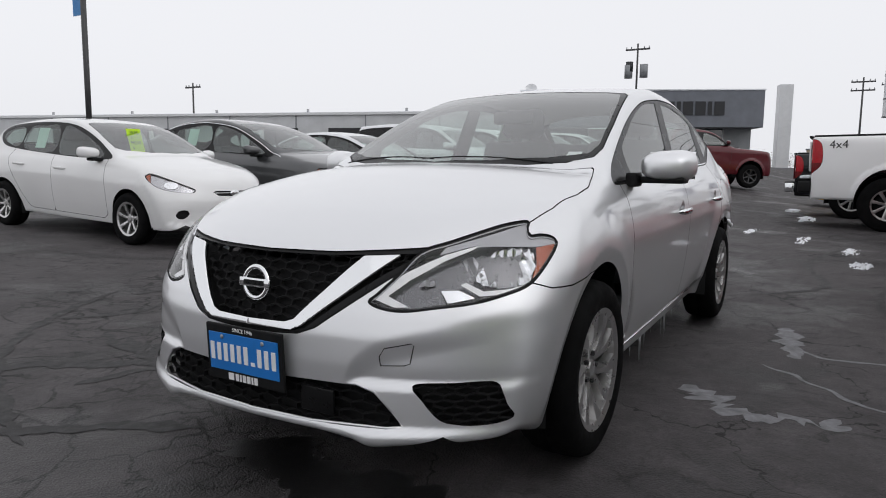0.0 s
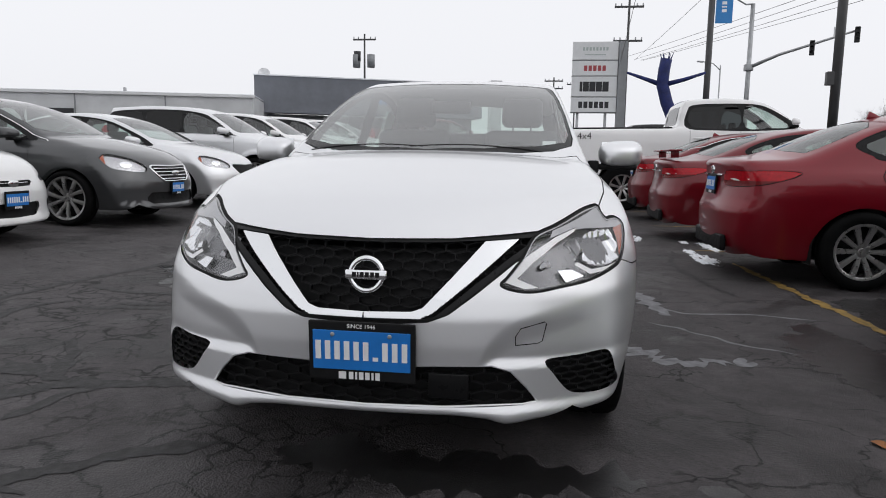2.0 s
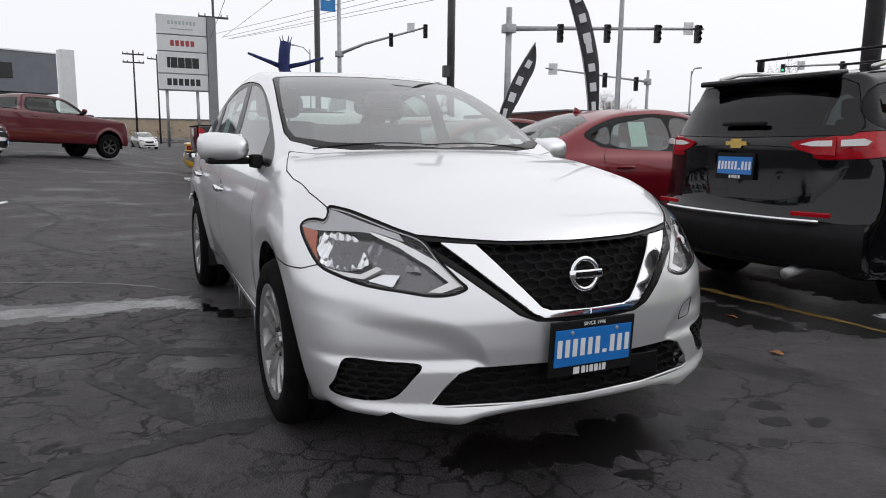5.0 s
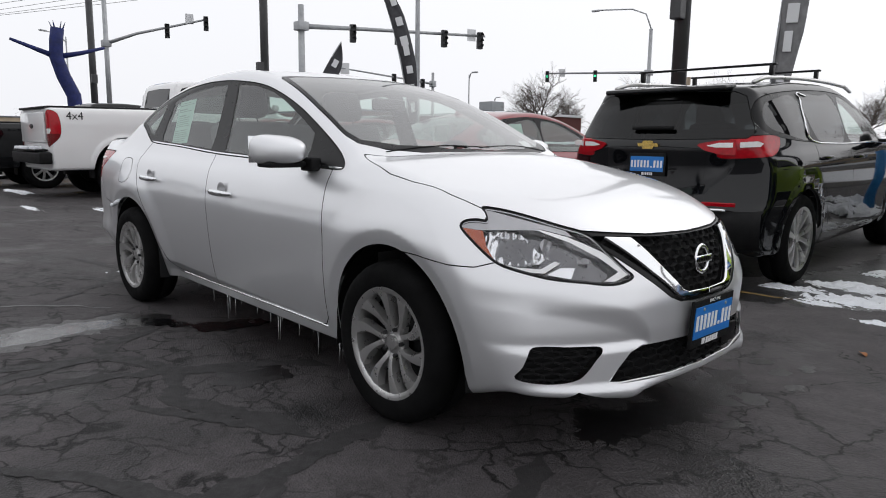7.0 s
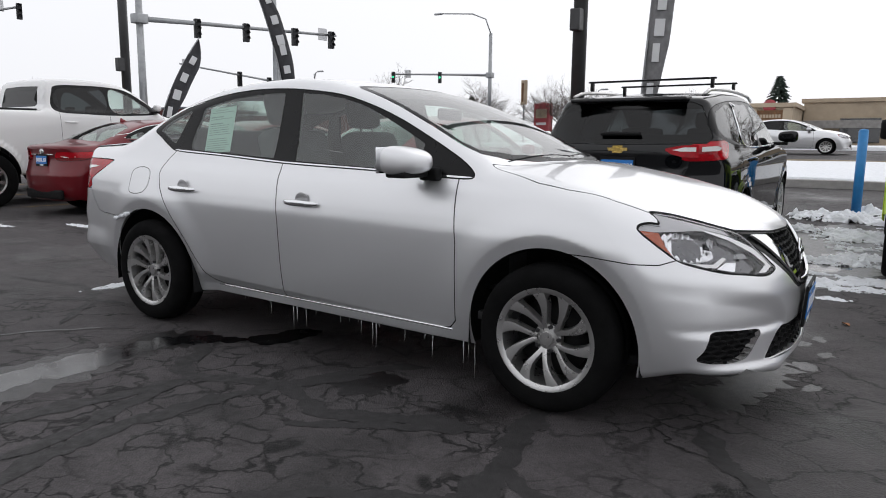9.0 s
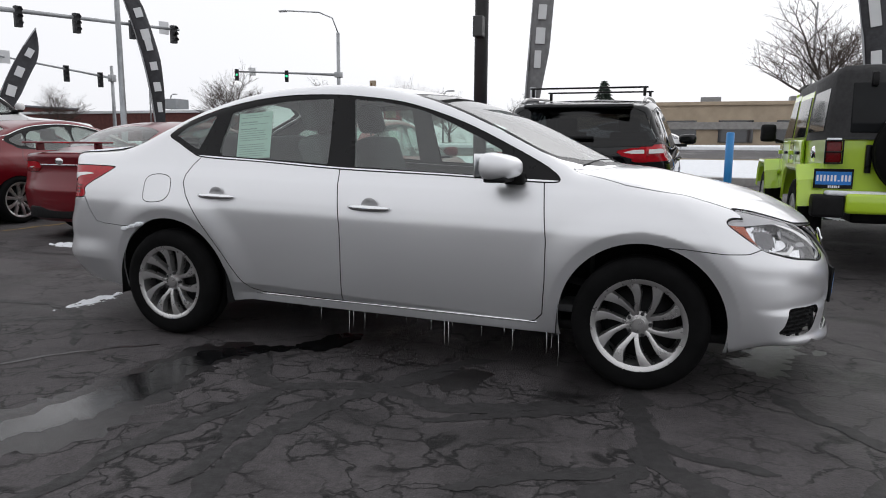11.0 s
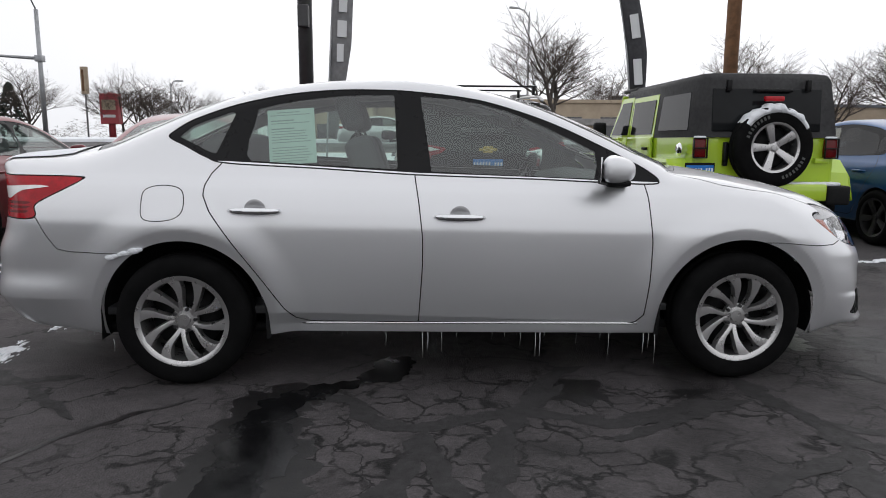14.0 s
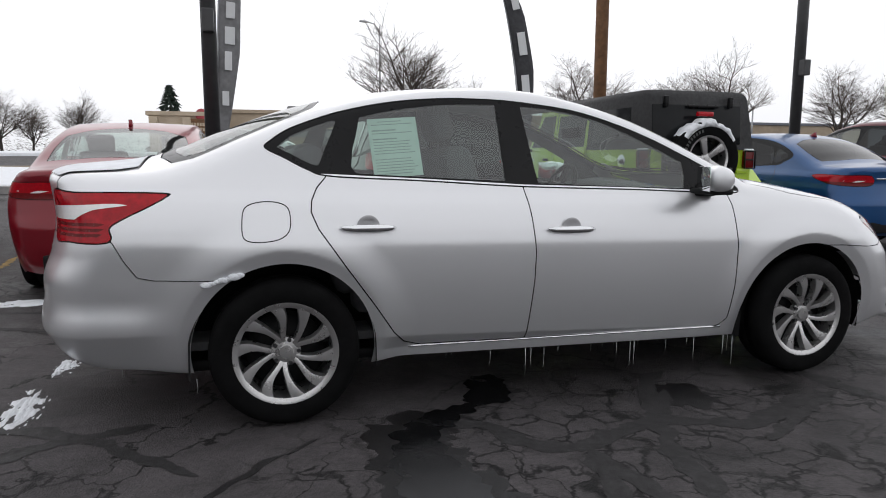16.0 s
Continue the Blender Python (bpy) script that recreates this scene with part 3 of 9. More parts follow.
# ---- ground ----
def asphalt():
    """Old dark asphalt: patches of damp, stone grain, a net of hairline cracks and wider tarred ones."""
    m = bpy.data.materials.new("old_asphalt")
    m.use_nodes = True
    nt = m.node_tree
    N, L = nt.nodes, nt.links
    b = N["Principled BSDF"]
    co = N.new("ShaderNodeTexCoord")

    def noise_of(scale, detail=6, rough=.6, vec=None):
        n = N.new("ShaderNodeTexNoise")
        n.inputs["Scale"].default_value, n.inputs["Detail"].default_value, n.inputs["Roughness"].default_value = scale, detail, rough
        L.new(vec or co.outputs["Object"], n.inputs["Vector"])
        return n

    def span(v, a, z, lo=0.0, hi=1.0):
        r = N.new("ShaderNodeMapRange")
        for k, q in zip(("From Min", "From Max", "To Min", "To Max"), (a, z, lo, hi)):
            r.inputs[k].default_value = q
        L.new(v, r.inputs["Value"])
        return r.outputs["Result"]

    def sums(op, p, q):
        n = N.new("ShaderNodeMath")
        n.operation = op
        for i, v in enumerate((p, q)):
            if isinstance(v, (int, float)):
                n.inputs[i].default_value = v
            else:
                L.new(v, n.inputs[i])
        return n.outputs[0]

    def bent(amount, scale):
        n = noise_of(scale, 4, .6)
        v = N.new("ShaderNodeVectorMath")
        v.operation = "MULTIPLY_ADD"
        v.inputs[1].default_value = (amount, amount, 0)
        L.new(n.outputs["Color"], v.inputs[0])
        L.new(co.outputs["Object"], v.inputs[2])
        return v.outputs[0]

    def cracks(scale, wide, warp, wscale):
        v = N.new("ShaderNodeTexVoronoi")
        v.feature = "DISTANCE_TO_EDGE"
        v.inputs["Scale"].default_value = scale
        L.new(bent(warp, wscale), v.inputs["Vector"])
        return span(v.outputs["Distance"], wide * .35, wide, 1, 0)
    stone = noise_of(190, 3, .75)
    grit = noise_of(48, 4, .75)
    pebble = N.new("ShaderNodeTexVoronoi")
    pebble.inputs["Scale"].default_value = 120
    L.new(co.outputs["Object"], pebble.inputs["Vector"])
    blot = noise_of(.55, 7, .62)
    blot2 = noise_of(2.2, 7, .7)
    mottle = noise_of(9, 5, .7)
    tar = sums("MULTIPLY", cracks(.40, .045, 1.2, .8), span(noise_of(1.3, 3, .5).outputs["Fac"], .38, .55))
    zone = span(noise_of(.75, 4, .6).outputs["Fac"], .56, .66)
    # broken ground along the sedan's side
    for centre, reach in (((-.15, -1.55, 0), 1.05), ((1.15, -1.45, 0), .75), ((.6, -2.6, 0), .8), ((-2.4, -1.4, 0), .8)):
        away = N.new("ShaderNodeVectorMath")
        away.operation = "DISTANCE"
        away.inputs[1].default_value = centre
        L.new(bent(.7, 1.4), away.inputs[0])
        zone = sums("MAXIMUM", zone, span(away.outputs["Value"], reach + .30, reach * .75 + .30))
    hair = sums("MULTIPLY", cracks(6.0, .062, .30, 4.0), sums("MULTIPLY", zone, span(noise_of(3.1, 3, .6).outputs["Fac"], .38, .50)))
    wide_net = sums("MULTIPLY", cracks(2.4, .028, .45, 3.0), span(noise_of(.6, 4, .6).outputs["Fac"], .50, .57))
    fine = sums("MAXIMUM", cracks(.9, .006, .7, 2.4), wide_net)
    damp = span(blot.outputs["Fac"], .52, .60)
    base = span(blot2.outputs["Fac"], .28, .72, .039, .076)
    base = sums("MULTIPLY", base, span(mottle.outputs["Fac"], .3, .7, .78, 1.22))
    base = sums("MULTIPLY", base, span(grit.outputs["Fac"], .3, .7, .70, 1.30))
    base = sums("MULTIPLY", base, span(stone.outputs["Fac"], .3, .7, .45, 1.55))
    base = sums("MULTIPLY", base, span(damp, 0, 1, 1.0, .70))
    base = sums("MULTIPLY", base, span(tar, 0, 1, 1.0, .50))
    base = sums("MULTIPLY", base, span(sums("MAXIMUM", hair, fine), 0, 1, 1.0, .10))
    speck = sums("GREATER_THAN", noise_of(75, 2, .5).outputs["Fac"], .725)
    base = sums("ADD", base, sums("MULTIPLY", speck, .06))
    tint = N.new("ShaderNodeMix")
    tint.data_type, tint.blend_type = "RGBA", "MULTIPLY"
    tint.inputs["Factor"].default_value = 1
    tint.inputs["A"].default_value = (1.0, .905, .94, 1)
    L.new(base, tint.inputs["B"])
    L.new(tint.outputs["Result"], b.inputs["Base Color"])
    rough = sums("SUBTRACT", span(stone.outputs["Fac"], .3, .7, .62, .85), sums("MULTIPLY", damp, .22))
    rough = sums("SUBTRACT", rough, sums("MULTIPLY", tar, .15))
    L.new(rough, b.inputs["Roughness"])
    b.inputs["Specular IOR Level"].default_value = .34
    h = sums("ADD", sums("MULTIPLY", stone.outputs["Fac"], .0022), sums("MULTIPLY", pebble.outputs["Distance"], .0035))
    h = sums("ADD", h, sums("MULTIPLY", grit.outputs["Fac"], .004))
    h = sums("SUBTRACT", h, sums("MULTIPLY", sums("MAXIMUM", hair, fine), .0015))
    h = sums("ADD", h, sums("MULTIPLY", blot2.outputs["Fac"], .02))
    bump = N.new("ShaderNodeBump")
    bump.inputs["Strength"].default_value, bump.inputs["Distance"].default_value = .8, 1.0
    L.new(h, bump.inputs["Height"])
    L.new(bump.outputs["Normal"], b.inputs["Normal"])
    return m


M_ASPHALT = asphalt()
M_WET = material("standing_water_on_asphalt", (0.006, 0.006, 0.0065), 0.17, 0, 0, 0.3, 3, 0.0012, 60, rough_vary=.45)
M_DAMP = material("damp_asphalt", (0.011, 0.0102, 0.0106), 0.34, 0, 0, 0.3, 6, 0.003, 140)
M_TAR = material("crack_sealing_tar", (0.014, 0.0128, 0.0134), 0.7, 0, 0, 0.35, 8, 0.003, 110)
M_SALT = material("dried_salt_crust", (0.17, 0.17, 0.18), 0.8, 0, 0, 0.35, 14, 0.003, 60)
M_LINE = material("worn_yellow_paint", (0.24, 0.15, 0.035), 0.8, 0, 0, 0.5, 9, 0.002, 90)
M_LINEWHITE = material("worn_white_paint", (0.16, 0.16, 0.16), 0.8, 0, 0, 0.5, 9, 0.002, 90)


def axis_ticks(near, step, far):
    t = list(np.arange(-near, near + .01, step))
    out, s = [], step
    x = near
    while x < far:
        s *= 1.5
        x += s
        out.append(x)
    return [-v for v in out[::-1]] + t + out


gx, gy = axis_ticks(48, .5, 900), axis_ticks(48, .5, 900)
rows = [[(x, y, land(x, y)) for y in gy] for x in gx]
flat = [v for r in rows for v in r]
n = len(gy)
quads = [(i * n + j, (i + 1) * n + j, (i + 1) * n + j + 1, i * n + j + 1) for i in range(len(gx) - 1) for j in range(n - 1)]
me = bpy.data.meshes.new("ground")
me.from_pydata(flat, [], quads)
me.materials.append(M_ASPHALT)
me.polygons.foreach_set("use_smooth", [True] * len(me.polygons))
ground = tagged(new("ground", me), "dark cracked asphalt car lot, damp in places", "asphalt", kind="structure")


LAID = [0]


def ragged(pts, rnd, rough=.03, step=.02):
    """An outline through points with a ragged edge."""
    p = outline(pts, True, 8)
    out = []
    for a, b in zip(p, np.roll(p, -1, 0)):
        k = max(1, int(np.linalg.norm(b - a) / step))
        for i in range(k):
            q = a + (b - a) * i / k
            w = noise.noise(Vector((q[0] * 9, q[1] * 9, 3.1))) + .8 * noise.noise(Vector((q[0] * 27, q[1] * 27, 7.7))) + .5 * noise.noise(Vector((q[0] * 70, q[1] * 70, 2.2)))
            d = b - a
            nrm = np.array([d[1], -d[0]]) / max(np.linalg.norm(d), 1e-9)
            out.append(q + nrm * w * rough)
    return np.array(out)


def ground_patch(name, pts, mat, label, category, thick=.003, rough=.03, lift=0.0):
    rnd = random.Random(len(name))
    LAID[0] += 1
    lift += .00004 * LAID[0]
    p = ragged(pts, rnd, rough)
    bm = bmesh.new()
    vs = [bm.verts.new((x, y, land(x, y) + thick + lift)) for x, y in p]
    f = bm.faces.new(vs)
    if f.normal.z < 0:
        f.normal_flip()
    f.normal_update()
    if f.normal.z < 0:
        bmesh.ops.reverse_faces(bm, faces=[f])
    bmesh.ops.triangulate(bm, faces=bm.faces[:])
    ob = solo(name, bm, mat, label, category, kind="structure")
    return ob


def tar_line(pts, wide, name="sealed_crack", mat=None, lift=.0010):
    """A wandering ribbon along points on the ground, each a hair above the last."""
    LAID[0] += 1
    lift += .00004 * LAID[0]
    wide *= 1.4 if name == "sealed_crack" else 1
    fine = []
    p = [np.array(q, float) for q in pts]
    for i in range(len(p) - 1):
        a, b, c, d = p[max(i - 1, 0)], p[i], p[i + 1], p[min(i + 2, len(p) - 1)]
        k = max(3, int(np.linalg.norm(c - b) / .02))
        for t in np.arange(k) / k:
            fine.append(0.5 * (2 * b + (c - a) * t + (2 * a - 5 * b + 4 * c - d) * t * t + (3 * b - a - 3 * c + d) * t ** 3))
    fine.append(p[-1])
    bm = bmesh.new()
    prev = None
    for i, q in enumerate(fine):
        d = fine[min(i + 1, len(fine) - 1)] - fine[max(i - 1, 0)]
        nrm = np.array([d[1], -d[0]]) / max(np.linalg.norm(d), 1e-9)
        off = .03 * noise.noise(Vector((q[0] * 6, q[1] * 6, 1.0)))
        ends = min(1.0, 6 * min(i, len(fine) - 1 - i) / len(fine) + .15)
        w1 = wide * ends * (.5 + .5 * noise.noise(Vector((q[0] * 9, q[1] * 9, 5.0))) + .22 * noise.noise(Vector((q[0] * 45, q[1] * 45, 5.0))))
        w2 = wide * ends * (.5 + .5 * noise.noise(Vector((q[0] * 9, q[1] * 9, 9.0))) + .22 * noise.noise(Vector((q[0] * 45, q[1] * 45, 9.0))))
        c = q + nrm * off
        pa, pb = c + nrm * w1, c - nrm * w2
        pair = (bm.verts.new((*pa, land(*pa) + lift)), bm.verts.new((*pb, land(*pb) + lift)))
        if prev:
            bm.faces.new((prev[0], pair[0], pair[1], prev[1]))
        prev = pair
    bmesh.ops.recalc_face_normals(bm, faces=bm.faces[:])
    if bm.faces and sum(f.normal.z for f in bm.faces) < 0:
        bmesh.ops.reverse_faces(bm, faces=bm.faces[:])
    return solo(name, bm, mat or M_TAR, "crack in the asphalt filled with dark tar", "crack", kind="structure")


# meltwater that runs out from under the sill and along the dip past the rear door
ground_patch("puddle", [(-.26, -.42), (-.29, -.74), (-.40, -.80), (-.52, -.74), (-.46, -.56), (-.40, -.40)], M_WET, "small dark puddle under the sill", "puddle", .0018, .03)
ground_patch("puddle", [(-.42, -.70), (-.60, -.78), (-.84, -.88), (-.97, -1.15), (-1.01, -1.5), (-1.02, -1.95), (-1.10, -2.25), (-1.30, -2.47), (-1.62, -2.80), (-1.50, -2.86), (-1.22, -2.62), (-.96, -2.36), (-.84, -2.1), (-.74, -1.75), (-.75, -1.45), (-.76, -1.14), (-.66, -.98), (-.46, -.80)], M_WET, "long shallow puddle reflecting the sky", "puddle", .0017, .05)
ground_patch("wet_streak", [(-.62, -.92), (-.72, -1.2), (-.64, -1.6), (-.62, -2.0), (-.70, -2.3), (-.95, -2.5), (-1.2, -2.2), (-1.12, -1.8), (-1.10, -1.4), (-1.06, -1.05), (-.9, -.84)], M_DAMP, "damp dark margin round the puddle", "damp patch", .0010, .07)
ground_patch("wet_streak", [(.30, -1.0), (.38, -.84), (.54, -.78), (.66, -.95), (.56, -1.10), (.42, -1.08)], M_DAMP, "damp dark patch on the asphalt", "damp patch", .0012, .06)
ground_patch("wet_streak", [(1.80, -.25), (1.90, .10), (1.86, .40), (1.92, .65), (1.98, .88), (2.10, .64), (2.17, .3), (2.12, 0), (2.05, -.32), (1.93, -.40)], M_DAMP, "dark wet patch under the bumper", "damp patch", .0012, .10)
for cx, cy, r in ((2.22, .52, .05), (2.28, .18, .035), (2.16, .98, .045), (2.24, 1.12, .03), (2.02, 1.08, .04), (2.30, .80, .03)):
    ground_patch("wet_spot", [(cx + r * 1.2, cy), (cx, cy + 2 * r), (cx - r, cy + .3 * r), (cx - .2 * r, cy - 1.6 * r)], M_DAMP, "small damp spot on the asphalt", "damp patch", .0012, .03)
ground_patch("wet_streak", [(-.3, 2.6), (.5, 2.4), (1.5, 2.5), (2.4, 3.2), (2.6, 5), (2.2, 7), (1.7, 6.5), (1.2, 3.6), (.2, 3.3), (-1.2, 3.2), (-1.2, 2.7)], M_DAMP, "damp asphalt round the parked cars", "damp patch", .0010, .09)
ground_patch("puddle", [(1.9, 3.6), (2.2, 3.8), (2.3, 4.4), (2.15, 5.0), (1.95, 4.4)], M_WET, "shallow puddle of meltwater", "puddle", .0018, .08)
ground_patch("wet_streak", [(.2, 1.9), (1.0, 2.0), (1.3, 2.3), (.5, 2.35), (-.4, 2.2)], M_DAMP, "damp asphalt beside the yellow line", "damp patch", .0012, .10)
# dried salt along the other side
ground_patch("salt_stain", [(-1.25, 1.25), (-.85, 1.22), (-.45, 1.35), (-.9, 1.36)], M_SALT, "pale crust of dried salt", "salt stain", .0014, .05)
ground_patch("salt_stain", [(.40, .98), (.47, 1.14), (.60, 1.30), (.50, 1.50), (.56, 1.62), (.66, 1.36), (.64, 1.14), (.52, 1.0)], M_SALT, "pale crust of dried salt", "salt stain", .0014, .14)
tar_line([(-.23, 1.2), (-.11, 1.37), (.06, 1.50), (.22, 1.64), (.35, 1.9)], .022, "salt_streak", M_SALT, .0015)
tar_line([(-.85, 1.27), (-.55, 1.5), (-.6, 1.9), (-.5, 2.3)], .03, "salt_streak", M_SALT, .0015)
# cracks sealed with tar
for pts, w in (
        ([(-.88, -.98), (-.59, -1.02), (-.42, -1.25), (-.21, -1.34), (.03, -1.25), (.23, -1.18), (.5, -1.32), (.72, -1.27), (1.0, -1.17), (1.30, -1.08)], .07),
        ([(.23, -1.14), (.33, -.96), (.48, -.70), (.65, -.60)], .06), ([(-.21, -1.36), (-.28, -1.65), (-.38, -1.9), (-.45, -2.15)], .055), ([(-.2, -1.4), (-.17, -1.75), (-.09, -1.98), (-.05, -2.3)], .055),
        ([(1.33, -.60), (1.34, -.85), (1.40, -1.18), (1.43, -1.45), (1.36, -1.74), (1.22, -2.1)], .075), ([(1.38, -1.36), (1.47, -1.56), (1.6, -1.66), (1.78, -1.93), (2.0, -2.2)], .075),
        ([(1.44, -1.34), (1.61, -1.45), (1.9, -1.5)], .05), ([(.46, -.85), (.19, -1.25), (.08, -1.6), (.03, -2.0), (.1, -2.5)], .065), ([(.53, -1.5), (.93, -1.27), (1.18, -1.17)], .05),
        ([(-.07, -2.66), (.24, -2.83), (.77, -2.67), (1.2, -2.95)], .05), ([(1.21, -2.29), (1.35, -2.0), (1.41, -1.63)], .05), ([(-.6, -2.96), (-.43, -2.49), (-.40, -2.16), (-.28, -1.69), (-.2, -1.45)], .05),
        ([(2.4, -1.25), (2.25, -1.02), (2.09, -.88), (1.95, -.58)], .06), ([(.8, -2.01), (.97, -1.88), (1.4, -1.65)], .045), ([(-2.6, -1.0), (-2.27, -.76), (-1.89, -.66)], .06),
        ([(-1.2, -2.4), (-1.6, -2.0), (-2.4, -1.9), (-3.6, -2.2)], .05),
        ([(-3, -1.5), (-4.5, -2.2), (-6, -2.0), (-8, -2.6)], .06), ([(-2.5, -3.4), (-4.0, -3.0), (-6.5, -3.3)], .05),
        ([(2.4, -1.0), (1.9, -2.2), (1.1, -3.0), (.4, -3.4)], .05), ([(-2.4, .9), (-3.2, 1.4), (-4.8, 1.2), (-6.5, 1.5)], .05),
        ([(-1.2, 2.0), (-2.6, 1.8), (-3.8, 2.0)], .04), ([(.4, -3.2), (-.6, -3.1), (-1.8, -2.9), (-2.6, -3.2)], .05), ([(-1.7, -1.2), (-2.2, -.7), (-2.7, -.5), (-3.4, -.6)], .05)):
    tar_line(pts, w)
tar_line([(-1.24, -.98), (-1.6, -1.3), (-1.9, -1.9), (-2.1, -2.6)], .03, "hairline_crack", M_DAMP)
# parking lines
tar_line([(-3.0, 2.42), (-1.25, 2.53), (-.4, 2.60), (.49, 2.66), (1.6, 2.74)], .075, "yellow_line", M_LINE, .002)
for k in range(8):
    x = -3.9 - 2.65 * k
    tar_line([(x, -4.6), (x, -7.5), (x, -10)], .07, "parking_line", M_LINEWHITE, .002)
for k in range(5):
    x = -3.9 - 2.85 * k
    tar_line([(x, 2.2), (x, 4.5), (x, 7)], .07, "parking_line", M_LINE, .002)


def snow_heap(name, x, y, sx, sy, h, seed, label="lump of old trodden snow on the asphalt"):
    """A low uneven heap of snow."""
    bm = bmesh.new()
    bmesh.ops.create_grid(bm, x_segments=44, y_segments=44, size=1)
    rn = random.Random(seed)
    o = rn.uniform(0, 90)
    gone = []
    for v in bm.verts:
        px, py = v.co.x, v.co.y
        r = math.hypot(px, py)
        w = noise.noise(Vector((px * 1.7 + o, py * 1.7, o))) * .6 + noise.noise(Vector((px * 4.5 + o, py * 4.5, 1))) * .75 + noise.noise(Vector((px * 11 + o, py * 11, 4))) * .35
        z = .62 - r * r * .95 + w
        v.co = Vector((x + px * sx, y + py * sy, 0))
        v.co.z = land(v.co.x, v.co.y) + h * .8 * min(1, z) * (.75 + .4 * noise.noise(Vector((px * 9, py * 9, o)))) - .004
        if z < -.03:
            gone.append(v)
        elif z < .12:
            v.co.z = land(v.co.x, v.co.y) - .004
    bmesh.ops.delete(bm, geom=gone, context="VERTS")
    return solo(name, bm, M_SNOW, label, "snow", smooth=True)


for k, (x, y, sx, sy, h) in enumerate(((-2.50, -.30, .10, .36, .03), (-2.46, .35, .08, .2, .025), (1.45, 3.15, .35, .13, .05), (1.9, 3.5, .4, .16, .05), (2.3, 4.6, .35, .5, .08), (2.2, 6.0, .5, .5, .12), (3.0, 7.2, .9, .4, .12), (1.75, 2.75, .25, .10, .03),
                                 (-4.9, 1.7, .34, .13, .06), (-6.3, 1.6, .5, .12, .04), (-7.6, 1.0, .8, .12, .03), (-8.4, .2, .7, .1, .03), (-12, .8, 1.0, .2, .05), (-14.5, .4, .9, .2, .05),
                                 (-8.7, -4.3, .42, .26, .16), (-11.6, -4.2, .25, .15, .07), (-10.6, -3.3, .25, .1, .04), (-13.6, -3.9, .25, .15, .05), (-8.2, -2.9, .2, .1, .03), (-3.2, 2.2, .5, .15, .04), (4.6, 2.5, .5, .14, .05), (1.95, 7.6, .7, .4, .20), (2.5, 8.4, .6, .35, .22), (1.6, 6.4, .4, .3, .14))):
    snow_heap("snow_lump", x, y, sx, sy, h, k)
# clumps of slush scattered between the black SUV and the lime off-roader
slush = random.Random(21)
for k in range(22):
    y = slush.uniform(2.3, 7.6)
    r = slush.uniform(.10, .30) * (.7 + .09 * y)
    snow_heap("snow_lump", 1.75 + .09 * y + slush.uniform(-.55, .55), y, r * 1.5, r * .8, .05 * r / .2, 40 + k)
for k in range(4):
    r = slush.uniform(.08, .2)
    snow_heap("snow_lump", slush.uniform(-4.9, -3.4), slush.uniform(2.0, 2.8), r * 1.8, r * .6, .035, 80 + k)
# fallen leaves
M_LEAF = material("dead_leaf", (0.30, 0.12, 0.04), 0.8, 0, 0, 0.3, 60)
for k, (x, y, a) in enumerate(((1.55, 1.75, 20), (2.35, 1.62, 130), (2.9, .9, 70), (.9, 2.15, 200))):
    lf = bmesh.new()
    for u in np.linspace(0, 1, 7):
        w = .018 * math.sin(math.pi * min(1, u * .96 + .02)) ** .8
        lf.verts.new((.07 * u - .035, w, .004 + .012 * w / .018 + .006 * u))
        lf.verts.new((.07 * u - .035, 0, .004 + .004 * u))
        lf.verts.new((.07 * u - .035, -w, .004 + .010 * w / .018))
    lf.verts.ensure_lookup_table()
    for i in range(6):
        for j in (0, 1):
            lf.faces.new((lf.verts[3 * i + j], lf.verts[3 * i + j + 1], lf.verts[3 * i + j + 4], lf.verts[3 * i + j + 3]))
    ob = solo("fallen_leaf", lf, M_LEAF, "curled brown leaf on the asphalt", "leaf", pose(x, y, land(x, y), 0, 0, a), "fallen leaves", smooth=True)
    ob.modifiers.new("thickness", "SOLIDIFY").thickness = .001
